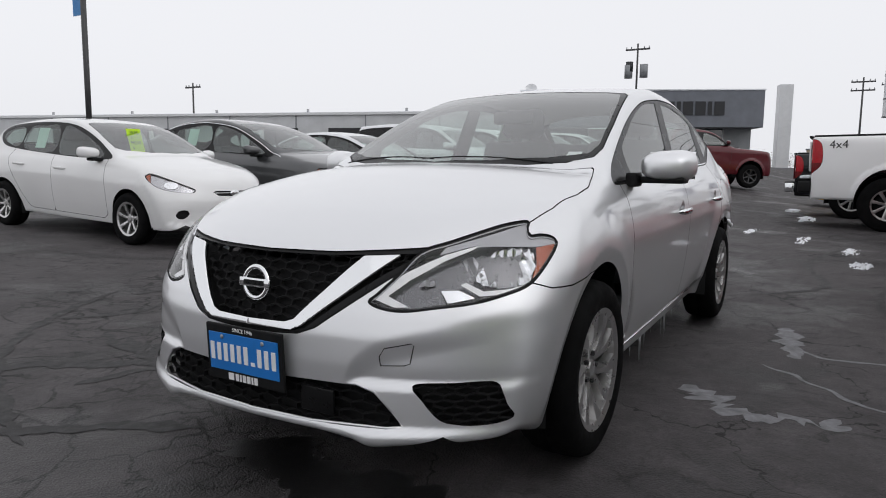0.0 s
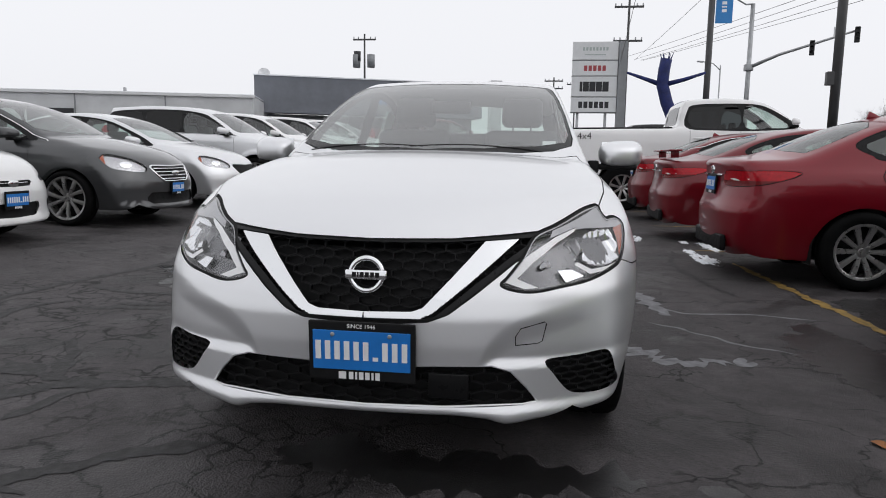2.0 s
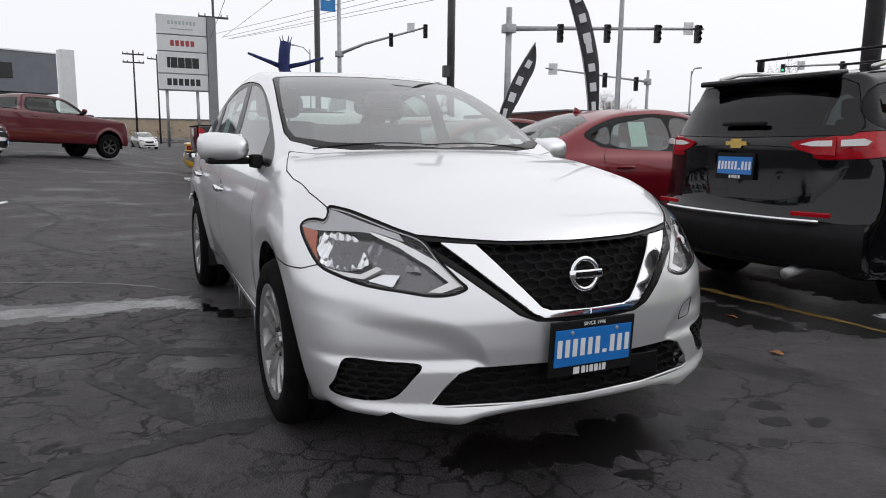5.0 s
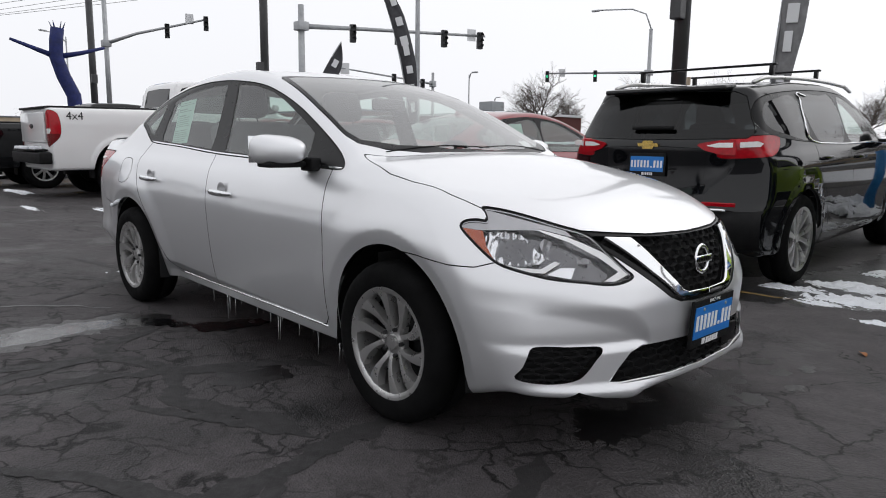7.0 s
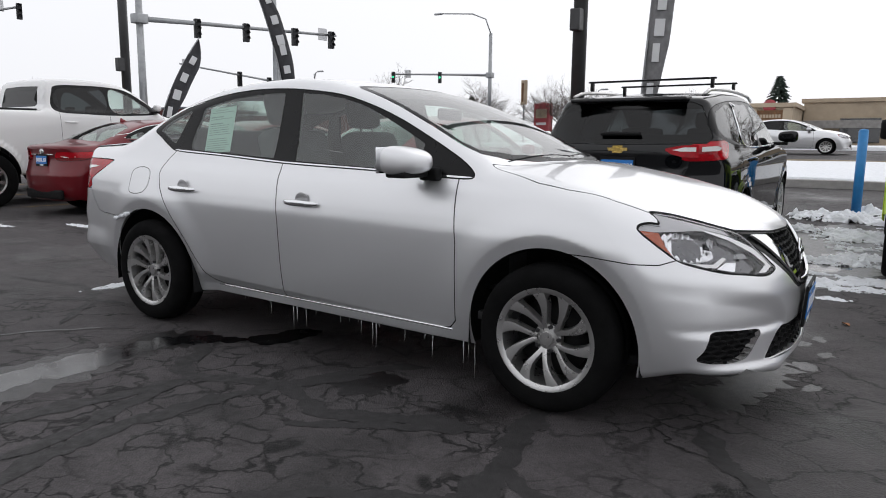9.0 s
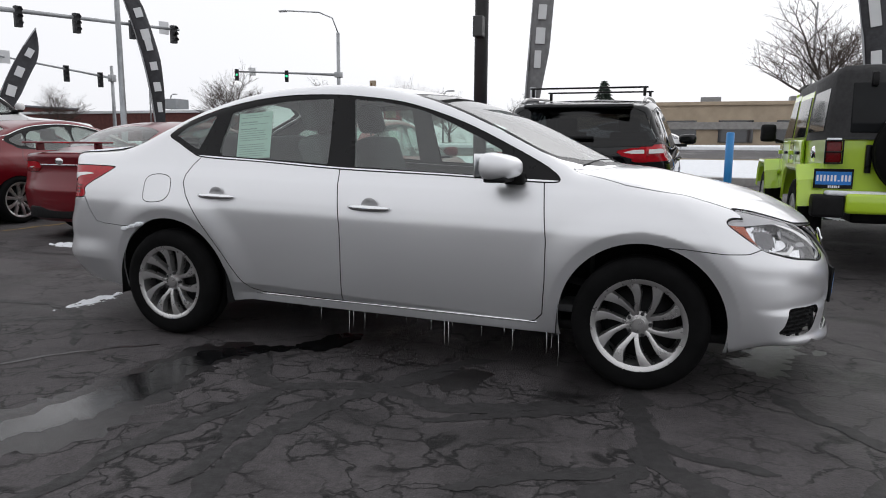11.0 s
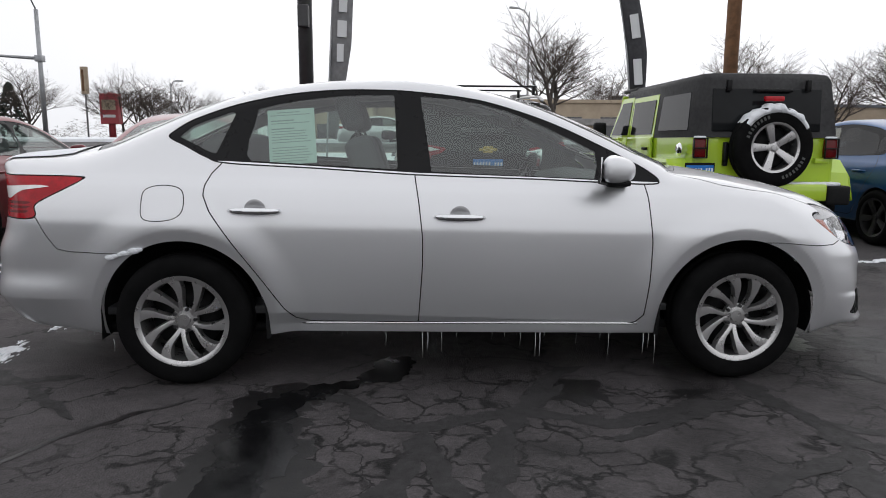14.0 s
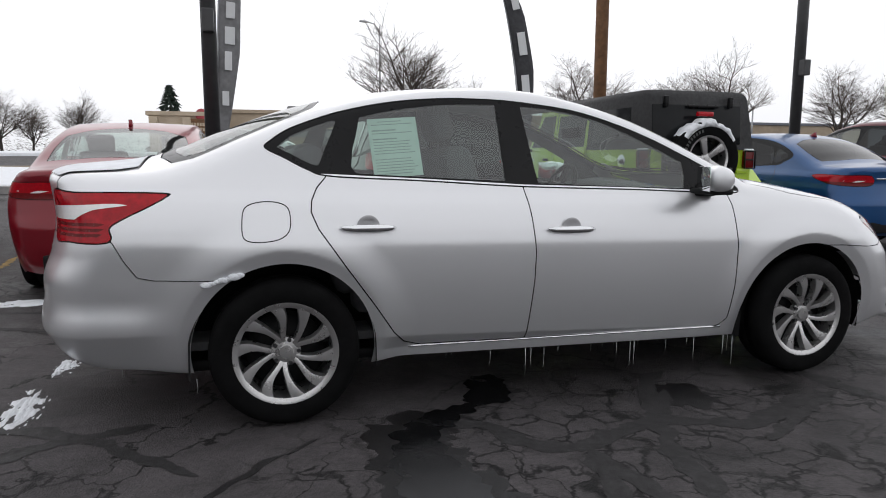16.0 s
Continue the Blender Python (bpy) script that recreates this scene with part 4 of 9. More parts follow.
def hero_spec():
    return dict(
        top=curve1([(2.4, .69), (2.2, .782), (2.1, .825), (1.9, .905), (1.6, .980), (1.3, 1.032), (1.17, 1.045), (1.09, 1.085), (.95, 1.15), (.7, 1.265), (.4, 1.375), (.15, 1.437), (-.1, 1.474), (-.4, 1.49), (-.7, 1.482), (-1.0, 1.447), (-1.3, 1.375), (-1.6, 1.265), (-1.85, 1.165), (-2.0, 1.125), (-2.15, 1.11), (-2.3, 1.095), (-2.5, 1.07)]),
        bow_front=.30, bow_rear=.35, crown=curve1([(2.2, .05), (1.0, .07), (.2, .06), (-1, .09), (-1.7, .12), (-2.3, .04)]),
        flare=.014, skirt=.030, tuck=curve1([(-1.0, .352), (.75, .283)]), cheek=curve1([(.28, .30), (.335, .42), (.375, .50), (.45, .55), (.6, .595), (.8, .64), (1.0, .66)]),
        width=curve1([(.15, .70), (.22, .728), (.30, .746), (.36, .760), (.45, .778), (.62, .799), (.74, .805), (.80, .798), (.86, .785), (.92, .765), (.985, .725), (1.06, .690), (1.3, .61), (1.5, .55)]),
        wedge=-.02,
        plan=curve1([(2.3, -.035), (1.95, .012), (1.75, .024), (1.4, .018), (.85, 0), (-.8, 0), (-1.4, .008), (-1.9, -.03), (-2.4, -.10)]),
        arches=[(1.35, .318, .386, .003), (-1.35, .318, .386, .003)],
        nose=curve1([(.1, 2.1), (.19, 2.19), (.235, 2.245), (.27, 2.24), (.31, 2.222), (.40, 2.222), (.48, 2.228), (.54, 2.228), (.60, 2.216), (.67, 2.187), (.74, 2.155), (.80, 2.12), (.9, 2.0), (1.1, 1.7), (1.6, 1.2)]),
        nose_bow=curve1([(.1, .28), (.3, .27), (.5, .28), (.65, .30), (.9, .42), (1.2, .5)]), nose_pow=3.2,
        prow=curve1([(.2, .02), (.45, .03), (.6, .05), (.75, .06), (.9, .06)]),
        tail=curve1([(.1, -2.1), (.2, -2.22), (.35, -2.345), (.5, -2.372), (.62, -2.375), (.75, -2.335), (.9, -2.31), (1.0, -2.32), (1.08, -2.35), (1.15, -2.3), (1.6, -2.1)]),
        tail_bow=curve1([(.1, .24), (1.2, .24)]),
        k_top=curve1([(2.3, .10), (1.2, .06), (.8, .05), (-1.5, .07), (-2.3, .05)]),
        k_nose=curve1([(.1, .05), (.3, .06), (.55, .08), (.8, .08), (1, .12)]), k_tail=.10,
        low=curve1([(2.3, .20), (1.9, .19), (1.2, .20), (-1.3, .20), (-1.9, .23), (-2.4, .30)]),
        lip=curve1([(0, .262), (.24, .262), (.36, .252), (.425, .236), (.50, .245), (.60, .254), (.70, .262), (.90, .262)]),
        box=(-2.5, 2.4, .95, .1, 1.62), axis=(.62, 1.55))


# ---- the silver sedan in the middle ----
def honeycomb(name, poly, field_x, mat, parent, pitch=.052, squash=.62, depth=.02, label=""):
    """A mesh of hexagon cells inside an outline in y, z; field_x gives x for rows of y, z."""
    bm = bmesh.new()
    lo, hi = poly.min(0), poly.max(0)
    rows = int((hi[1] - lo[1]) / (pitch * squash * .75)) + 3
    cols = int((hi[0] - lo[0]) / pitch) + 3
    bars = set()
    for r in range(rows):
        for c in range(cols):
            cy = lo[0] + (c + (r % 2) / 2) * pitch
            cz = lo[1] + r * pitch * squash * .75
            hexa = [(cy + pitch * .5 * sx, cz + pitch * squash * .5 * sz) for sx, sz in ((0, 1), (1, .5), (1, -.5), (0, -1), (-1, -.5), (-1, .5))]
            for i in range(6):
                a, b = hexa[i], hexa[(i + 1) % 6]
                ka, kb = (round(a[0], 3), round(a[1], 3)), (round(b[0], 3), round(b[1], 3))
                bars.add((min(ka, kb), max(ka, kb)))
    bars = sorted(bars)
    mids = np.array([((a[0] + b[0]) / 2, (a[1] + b[1]) / 2) for a, b in bars])
    keep = far_from(poly, mids) < .002
    bars = [b for b, ok in zip(bars, keep) if ok]
    where = field_x(np.array(bars).reshape(-1, 2)).reshape(-1, 2)
    for (a, b), x in zip(bars, where):
        p, q = Vector((x[0] - depth, *a)), Vector((x[1] - depth, *b))
        d = (q - p).normalized()
        s = d.cross(Vector((1, 0, 0))).normalized() * .0035
        f = Vector((.014, 0, 0))
        v = [bm.verts.new(w) for w in (p - s, p + s, q + s, q - s, p - s * .4 + f, p + s * .4 + f, q + s * .4 + f, q - s * .4 + f)]
        for i in ((4, 5, 6, 7), (0, 4, 7, 3), (1, 2, 6, 5)):
            bm.faces.new([v[k] for k in i])
    bmesh.ops.recalc_face_normals(bm, faces=bm.faces[:])
    return part(name, bm, mat, parent, label, False)


def nose_x(S):
    """x of the nose surface for rows of y, z."""
    def f(yz):
        yz = np.asarray(yz, float)
        lo, hi = np.full(len(yz), 1.2), np.full(len(yz), 2.6)
        for _ in range(30):
            mid = (lo + hi) / 2
            out = field(S, np.stack([mid, yz[:, 0], yz[:, 1]], 1)) > 0
            hi, lo = np.where(out, mid, hi), np.where(out, lo, mid)
        return lo
    return f


def side_y(S):
    def f(xz):
        xz = np.asarray(xz, float)
        lo, hi = np.zeros(len(xz)), np.full(len(xz), 1.3)
        for _ in range(30):
            mid = (lo + hi) / 2
            out = field(S, np.stack([xz[:, 0], mid, xz[:, 1]], 1)) > 0
            hi, lo = np.where(out, mid, hi), np.where(out, lo, mid)
        return lo
    return f


def mirror_bm(s):
    """A door mirror for the side s (+1 left), at its foot: a rounded shell, flat behind and swept in front."""
    bm = bmesh.new()
    bmesh.ops.create_uvsphere(bm, u_segments=36, v_segments=24, radius=1)
    soft = lambda v, p: math.copysign(abs(v) ** p, v)
    for v in bm.verts:
        x, y, z = v.co
        y, z = soft(y, .62), soft(z, .66)
        x = soft(x, .8)
        fwd = x * (.100 if x > 0 else .055)
        v.co = (fwd - .032 * y - .025, s * (.108 * y * (1 - .10 * max(x, 0)) + .113), (.063 + .007 * y) * z * (1 - .12 * max(x, 0)) - .008 * max(x, 0))
    if s < 0:
        bmesh.ops.reverse_faces(bm, faces=bm.faces[:])
    bmesh.ops.recalc_face_normals(bm, faces=bm.faces[:])
    return bm


def handle_bm():
    """A strap door handle along x, standing off the door along +y."""
    bm = bmesh.new()
    rings = []
    for t in np.linspace(0, 1, 13):
        x = (t - .5) * .245
        bulge = max(0, 1 - (2 * t - 1) ** 4)
        y = .004 + .026 * bulge
        h = .006 + .011 * max(0, 1 - (2 * t - 1) ** 2) ** .5
        d = .004 + .006 * bulge
        rings.append([bm.verts.new((x, y + d * math.sin(a), h * math.cos(a) - .004 * t)) for a in np.linspace(0, 2 * math.pi, 10, endpoint=False)])
    for a, b in zip(rings, rings[1:]):
        for i in range(10):
            bm.faces.new((a[i], a[(i + 1) % 10], b[(i + 1) % 10], b[i]))
    bm.faces.new(rings[0])
    bm.faces.new(rings[-1])
    bmesh.ops.recalc_face_normals(bm, faces=bm.faces[:])
    return bm


def arch_bm(r, depth, low=-.10):
    """The inside of a wheel arch, open below."""
    bm = bmesh.new()
    rows = []
    for k in range(25):
        a = math.pi * k / 24
        z = r * math.sin(a) if 0 < k < 24 else low
        rows.append([bm.verts.new((q * math.cos(a), h, z * q / r if z > 0 else z)) for q, h in ((r - .002, -.006), (r + .008, -.03), (r + .008, -depth), (.001, -depth))])
    for p, q in zip(rows, rows[1:]):
        for i in range(3):
            bm.faces.new((p[i], p[i + 1], q[i + 1], q[i]))
    return bm


def silver_sedan():
    S = hero_spec()
    car = thing("silver_sedan", "silver four-door sedan with icicles hanging from its sills", "car")
    V, T = half_shell(S, .0125)
    c = Cutter(V, T)
    for hx in (1.35, -1.35):
        P = c.V
        d = np.hypot(P[:, 0] - hx, P[:, 2] - .318) - .386
        d = np.where(P[:, 1] < .45, .1, d)
        c.drop(d)
    side = lambda P: (P[:, 1] > .42) & (P[:, 4] > .2)
    # window area and its panes
    dlo = outline([(-1.408, 1.182), (-1.385, 1.212), (-1.322, 1.254), (-1.241, 1.289), (-1.077, 1.343), (-.854, 1.389), (-.629, 1.411), (-.431, 1.414), (-.232, 1.405), (.051, 1.371), (.277, 1.311), (.473, 1.239), (.640, 1.162), (.778, 1.094), (.887, 1.035), (.945, .985), (.900, .966), (.6, .977), (.329, .989), (-.238, 1.008), (-.723, 1.038), (-1.130, 1.060), (-1.235, 1.090), (-1.33, 1.140)])
    win = c.take("xz", dlo, lambda P: (P[:, 1] > .30) & (P[:, 2] > .9), .003)
    fg, win = c.take("xz", outline([(-.217, 1.386), (-.06, 1.374), (.07, 1.352), (.192, 1.322), (.29, 1.286), (.388, 1.244), (.541, 1.172), (.640, 1.122), (.645, 1.05), (.628, .992), (.329, 1.003), (-.165, 1.024), (-.19, 1.2)], False), None, 0, win)
    rg, win = c.take("xz", outline([(-.997, 1.318), (-.9, 1.342), (-.793, 1.362), (-.65, 1.380), (-.513, 1.389), (-.345, 1.391), (-.336, 1.2), (-.329, 1.034), (-.612, 1.050), (-1.023, 1.072), (-1.045, 1.10), (-1.036, 1.178), (-1.015, 1.24)], False), None, 0, win)
    qg, win = c.take("xz", outline([(-1.36, 1.185), (-1.30, 1.235), (-1.22, 1.268), (-1.13, 1.300), (-1.098, 1.304), (-1.15, 1.19), (-1.188, 1.106), (-1.225, 1.116), (-1.29, 1.150)], False), None, 0, win)
    brow, win = c.take("xz", outline([(-1.5, 1.0), (-1.5, 1.082), (-1.13, 1.069), (-.723, 1.047), (-.238, 1.017), (.329, .998), (.6, .986), (.96, .974), (.96, .90)], False), None, 0, win)
    # windscreen and rear window, each with a black band round it
    ws = outline([(.205, -.2), (.205, 0), (.195, .15), (.165, .33), (.125, .45), (.118, .510), (.16, .540), (.35, .570), (.6, .608), (.84, .637), (.93, .630), (1.02, .55), (1.10, .40), (1.15, .2), (1.165, 0), (1.165, -.2)], False)
    wtop = lambda P: (P[:, 2] > .95) & (P[:, 5] > .25)
    screen = c.take("xy", ws, lambda P: wtop(P) & (P[:, 0] > -.05), .003)
    glass, _ = screen, None
    inner = outline([(.235, -.2), (.235, 0), (.225, .15), (.195, .32), (.158, .44), (.168, .505), (.36, .550), (.6, .590), (.82, .617), (.91, .605), (1.02, .47), (1.11, .25), (1.150, 0), (1.150, -.2)], False)
    glass, frit = c.take("xy", inner, None, 0, screen)
    bl = outline([(-1.12, -.2), (-1.12, 0), (-1.14, .3), (-1.19, .47), (-1.26, .52), (-1.5, .555), (-1.70, .575), (-1.79, .55), (-1.85, .35), (-1.87, 0), (-1.87, -.2)], False)
    rear = c.take("xy", bl, lambda P: wtop(P) & (P[:, 0] < -.8), .003)
    rearglass, rfrit = c.take("xy", outline([(-1.16, -.2), (-1.16, 0), (-1.18, .3), (-1.23, .44), (-1.30, .48), (-1.5, .51), (-1.66, .53), (-1.74, .50), (-1.79, .33), (-1.81, 0), (-1.81, -.2)], False), None, 0, rear)
    # lamps
    lamp_o = outline([(-.925, .800), (-.945, .822), (-1.0, .828), (-1.050, .826), (-1.045, .850), (-1.03, .866), (-1.12, .860), (-1.217, .846), (-1.40, .812), (-1.533, .784), (-1.632, .722), (-1.72, .668), (-1.752, .648), (-1.70, .632), (-1.62, .628), (-1.5, .638), (-1.344, .650), (-1.20, .672), (-1.10, .694), (-1.02, .735)], True, 4)
    lamp = c.take("front_corner", lamp_o, lambda P: P[:, 0] > 1.25, .004)
    tlamp = c.take("rear_corner", outline([(-1.72, .815), (-1.50, .806), (-1.262, .806), (-1.262, .862), (-1.219, .894), (-1.128, .942), (-1.072, .980), (-1.10, .997), (-1.486, 1.002), (-1.72, 1.0)], True, 4), lambda P: P[:, 0] < -1.5, .003)
    # mouth
    mouth_o = outline([(-.2, .772), (0, .772), (.245, .776), (.410, .788), (.53, .798), (.545, .790), (.429, .710), (.325, .628), (.245, .568), (.187, .546), (.1, .540), (0, .540), (-.2, .540)], False)
    ahead = lambda P: (P[:, 0] > 1.7)
    mouth = c.take("yz", mouth_o, ahead, .003)
    low_o = outline([(-.2, .408), (0, .408), (.153, .413), (.375, .415), (.431, .399), (.477, .350), (.510, .304), (.466, .296), (.238, .291), (0, .288), (-.2, .288)], False)
    lower = c.take("yz", low_o, ahead, .0)
    fog_o = outline([(.762, .322), (.752, .365), (.737, .416), (.712, .433), (.63, .430), (.532, .424), (.555, .385), (.598, .330), (.638, .314), (.70, .310)], True, 4)
    fog = c.take("yz", fog_o, lambda P: P[:, 0] > 1.76, .0)
    # panels
    hood = c.take("xy", outline([(2.5, -.2), (2.5, .40), (2.12, .44), (2.02, .52), (1.94, .58), (1.85, .64), (1.72, .70), (1.60, .724), (1.50, .728), (1.40, .733), (1.259, .724), (1.12, .69), (1.0, .655), (1.08, .55), (1.16, .36), (1.2, .2), (1.21, 0), (1.21, -.2)], False), lambda P: (P[:, 2] > .70) & (P[:, 0] > .9), .0020)
    rd = outline([(-1.160, 1.10), (-1.160, 1.058), (-1.201, 1.014), (-1.227, .961), (-1.232, .914), (-1.203, .842), (-1.092, .679), (-.964, .499), (-.877, .368), (-.824, .315), (-.755, .293), (-.231, .285), (-.212, .572), (-.211, .710), (-.228, .873), (-.246, 1.0), (-.246, 1.10)], False)
    fd = outline([(-.246, 1.10), (-.246, 1.0), (-.228, .873), (-.211, .710), (-.212, .572), (-.231, .285), (.80, .272), (.85, .282), (.887, .321), (.899, .494), (.901, .689), (.890, .798), (.881, .904), (.872, .962), (.868, 1.0)], False)
    rdoor = c.take("xz", rd, side, .0028)
    fdoor = c.take("xz", fd, side, .0028)
    fuel = c.take("xz", outline([(-1.506, .813), (-1.512, .88), (-1.500, .935), (-1.45, .957), (-1.38, .958), (-1.330, .937), (-1.318, .885), (-1.328, .835), (-1.37, .806), (-1.45, .797)], True, 4), side, .0022)
    fbump = c.take("xz", outline([(1.35, .69), (1.54, .689), (1.70, .677), (1.80, .679), (1.86, .70), (1.97, .82), (2.6, .82), (2.6, -.1), (1.35, -.1)], False), lambda P: P[:, 0] > 1.3, .0022)
    rbump = c.take("xz", outline([(-1.35, .644), (-1.70, .644), (-1.86, .649), (-1.92, .662), (-1.966, .728), (-2.006, .806), (-2.08, .835), (-2.7, .835), (-2.7, -.1), (-1.35, -.1)], False), lambda P: P[:, 0] < -1.3, .0022)
    lid = c.take("xy", outline([(-1.92, -.2), (-1.92, .52), (-2.0, .58), (-2.6, .60), (-2.6, -.2)], False), lambda P: (P[:, 0] < -1.7) & (P[:, 2] > .78), .0028)
    wing = c.take("xz", outline([(.868, 1.2), (.868, 1.0), (.881, .904), (.890, .798), (.901, .689), (.899, .494), (.887, .321), (.86, .27), (.86, 0), (2.6, 0), (2.6, 1.2)], False), lambda P: (P[:, 0] > .8) & (P[:, 1] > .3), .0)
    V, rest = c.V, c.T
    body = patch("body_shell", *both(V, rest), M_SILVER, car, "silver roof, pillars and rear quarters")
    seams = np.concatenate(c.gaps)
    patch("shut_line", *both(V, seams), M_SEAM, car, "dark gap between panels", off=-.006)
    patch("hood", *both(V, hood), M_SILVER, car)
    patch("front_bumper", *both(V, fbump), M_SILVER, car)
    patch("rear_bumper", *both(V, rbump), M_SILVER, car)
    patch("trunk_lid", *both(V, lid), M_SILVER, car)
    top = lid[(V[lid, 5].min(1) > .75) & (V[lid, 0].min(1) > -2.30)]
    patch("trunk_snow", *both(V, top), M_SNOW, car, "thin snow on the trunk lid", off=.007)
    patch("windshield", *both(V, glass), M_GLASS, car).visible_shadow = False
    patch("windshield_band", *both(V, frit), M_TRIM, car, off=-.001)
    patch("rear_window", *both(V, rearglass), M_SIDEGLASS, car).visible_shadow = False
    patch("rear_window_band", *both(V, rfrit), M_TRIM, car, off=-.001)
    # lining of the cabin behind the panels
    cab = np.concatenate([rest, rdoor, fdoor, win, seams])
    mid = V[cab, :3].mean(1)
    inside = (mid[:, 0] > -1.95) & (mid[:, 0] < 1.0) & (mid[:, 2] > .36)
    hi = inside & (mid[:, 2] > 1.36) & (V[cab, 5].mean(1) > .6)
    patch("headliner", *both(V, cab[hi]), M_HEADLINER, car, off=-.028)
    patch("cabin_lining", *both(V, cab[inside & ~hi]), M_LINING, car, off=-.022)
    nx, sy = nose_x(S), side_y(S)
    for s in (1, -1):
        fl = s < 0
        patch("fender", V, wing, M_SILVER, car, flip=fl)
        fdo = patch("front_door", V, fdoor, M_SILVER, car, flip=fl)
        rdo = patch("rear_door", V, rdoor, M_SILVER, car, flip=fl)
        patch("front_window", V, fg, M_SIDEGLASS, fdo, flip=fl, off=-.004).visible_shadow = False
        patch("rear_door_window", V, rg, M_SIDEGLASS, rdo, flip=fl, off=-.004).visible_shadow = False
        patch("quarter_window", V, qg, M_SIDEGLASS, car, flip=fl, off=-.003)
        patch("window_surround", V, win, M_TRIM, car, "black pillar trim", flip=fl, off=-.002)
        patch("belt_molding", V, brow, M_CHROME, car, "bright belt molding", flip=fl, off=.002)
        patch("fuel_door" if fl else "quarter_cover", V, fuel, M_SILVER, car, flip=fl)
        # door handles, over flat darker discs that paint in the shade of their cups
        for door, hx, hz in ((fdo, -.035, .815), (rdo, -.995, .846)):
            y0 = sy([(hx, hz)])[0]
            h = handle_bm()
            if fl:
                bmesh.ops.scale(h, vec=(1, -1, 1), verts=h.verts[:])
                bmesh.ops.reverse_faces(h, faces=h.faces[:])
            part("handle", h, M_CHROME, door, "chrome strap handle", True, Matrix.Translation((hx, s * (y0 + .006), hz)))
            cup = spin_bm([(.0005, .0016), (.03, .0016), (.046, .0018), (.050, .0006)], 28)
            me = as_mesh("handle_cup_shade", cup, M_CUPSHADE)
            ob = new("handle_cup_shade", me)
            ob.parent = door
            ob.matrix_basis = Matrix.Translation((hx + .002, s * (y0 + .0005), hz + .002)) @ Matrix.Rotation(0 if s > 0 else math.pi, 4, "Z") @ Matrix.Rotation(radians(-4), 4, "X")
        # mirror
        my = sy([(.78, 1.0)])[0]
        mir = part("side_mirror", mirror_bm(s), M_SILVER, car, "silver door mirror", True, Matrix.Translation((.70, s * (my + .055), 1.045)))
        base = bmesh.new()
        box_bm(.11, .185, .028, (-.02, s * .095, -.062), .012, base)
        box_bm(.10, .05, .06, (.03, s * -.02, -.062), .012, base)
        part("mirror_foot", base, M_PLASTIC, mir, "black mirror foot")
        part("mirror_glass", box_bm(.004, .19, .115, (-.082, s * .113, 0), .0015, None, 2, Matrix.Rotation(radians(s * 19), 4, "Z")), M_CHROME, mir)
        # headlight: clear lens over a smoked lining, two fluted bowls, white boomerang, light pipe and amber corner
        hl = patch("headlight", V, lamp, M_SMOKE, car, "clear headlight with chrome reflectors and a white boomerang", flip=fl, off=-.034)
        patch("headlight_lens", V, lamp, M_LENS, hl, flip=fl, off=.001).visible_shadow = False
        lc = Cutter(*quarter(*quarter(V, lamp)))
        cut = lambda pts, per=0: lc.take("front_corner", outline(pts, per > 0, per or 1), None, 0)
        shape = far_from(lamp_o, VIEWS["front_corner"](lc.V))
        lc.V, inside, border = split(lc.V, lc.T, shape + .0065)
        lc.T = inside
        drl = cut([(-1.740, .660), (-1.681, .695), (-1.597, .732), (-1.511, .759), (-1.431, .781), (-1.34, .797), (-1.285, .805), (-1.310, .795), (-1.443, .763), (-1.586, .712), (-1.678, .667), (-1.602, .640), (-1.66, .638)])
        pipe = cut([(-1.392, .700), (-1.366, .706), (-1.299, .682), (-1.19, .686), (-1.085, .699), (-.997, .736), (-.93, .803), (-.925, .796), (-.989, .722), (-1.077, .687), (-1.19, .674), (-1.317, .669)])
        amber = cut([(-1.030, .796), (-.931, .804), (-.997, .738), (-1.085, .700), (-1.07, .72), (-1.045, .75)])
        bowl = cut([(-1.323, .712), (-1.275, .755), (-1.232, .789), (-1.178, .800), (-1.057, .794), (-1.043, .759), (-1.084, .706), (-1.226, .692)], 3)
        bowl2 = cut([(-1.559, .697), (-1.478, .738), (-1.396, .766), (-1.335, .778), (-1.300, .762), (-1.335, .720), (-1.424, .711)], 3)
        slot = cut([(-1.47, .688), (-1.397, .689), (-1.331, .668), (-1.440, .655), (-1.45, .656)])
        bez = cut([(-1.46, .779), (-1.425, .800), (-1.0, .87), (-.90, .83), (-.90, .800), (-1.030, .798), (-1.230, .802), (-1.30, .800), (-1.285, .806), (-1.34, .799)])
        middle = curve1([(-.92, .81), (-1.10, .775), (-1.40, .73), (-1.60, .675), (-1.76, .65)])
        bu = VIEWS["front_corner"](lc.V)[border].mean(1)
        under = bu[:, 1] < middle(bu[:, 0])
        for nm, tr, mt, of in (("lamp_rim", border[under], M_TRIM, -.002), ("lamp_brow", border[~under], M_BEZEL, -.002), ("amber_reflector", amber, M_AMBER, -.006), ("running_light", drl, M_WHITELENS, -.005), ("light_pipe", pipe, M_WHITELENS, -.007), ("turn_signal", slot, M_REFLECTOR, -.020), ("upper_bezel", bez, M_BEZEL, -.005)):
            patch(nm, lc.V, tr, mt, hl, flip=fl, off=of)
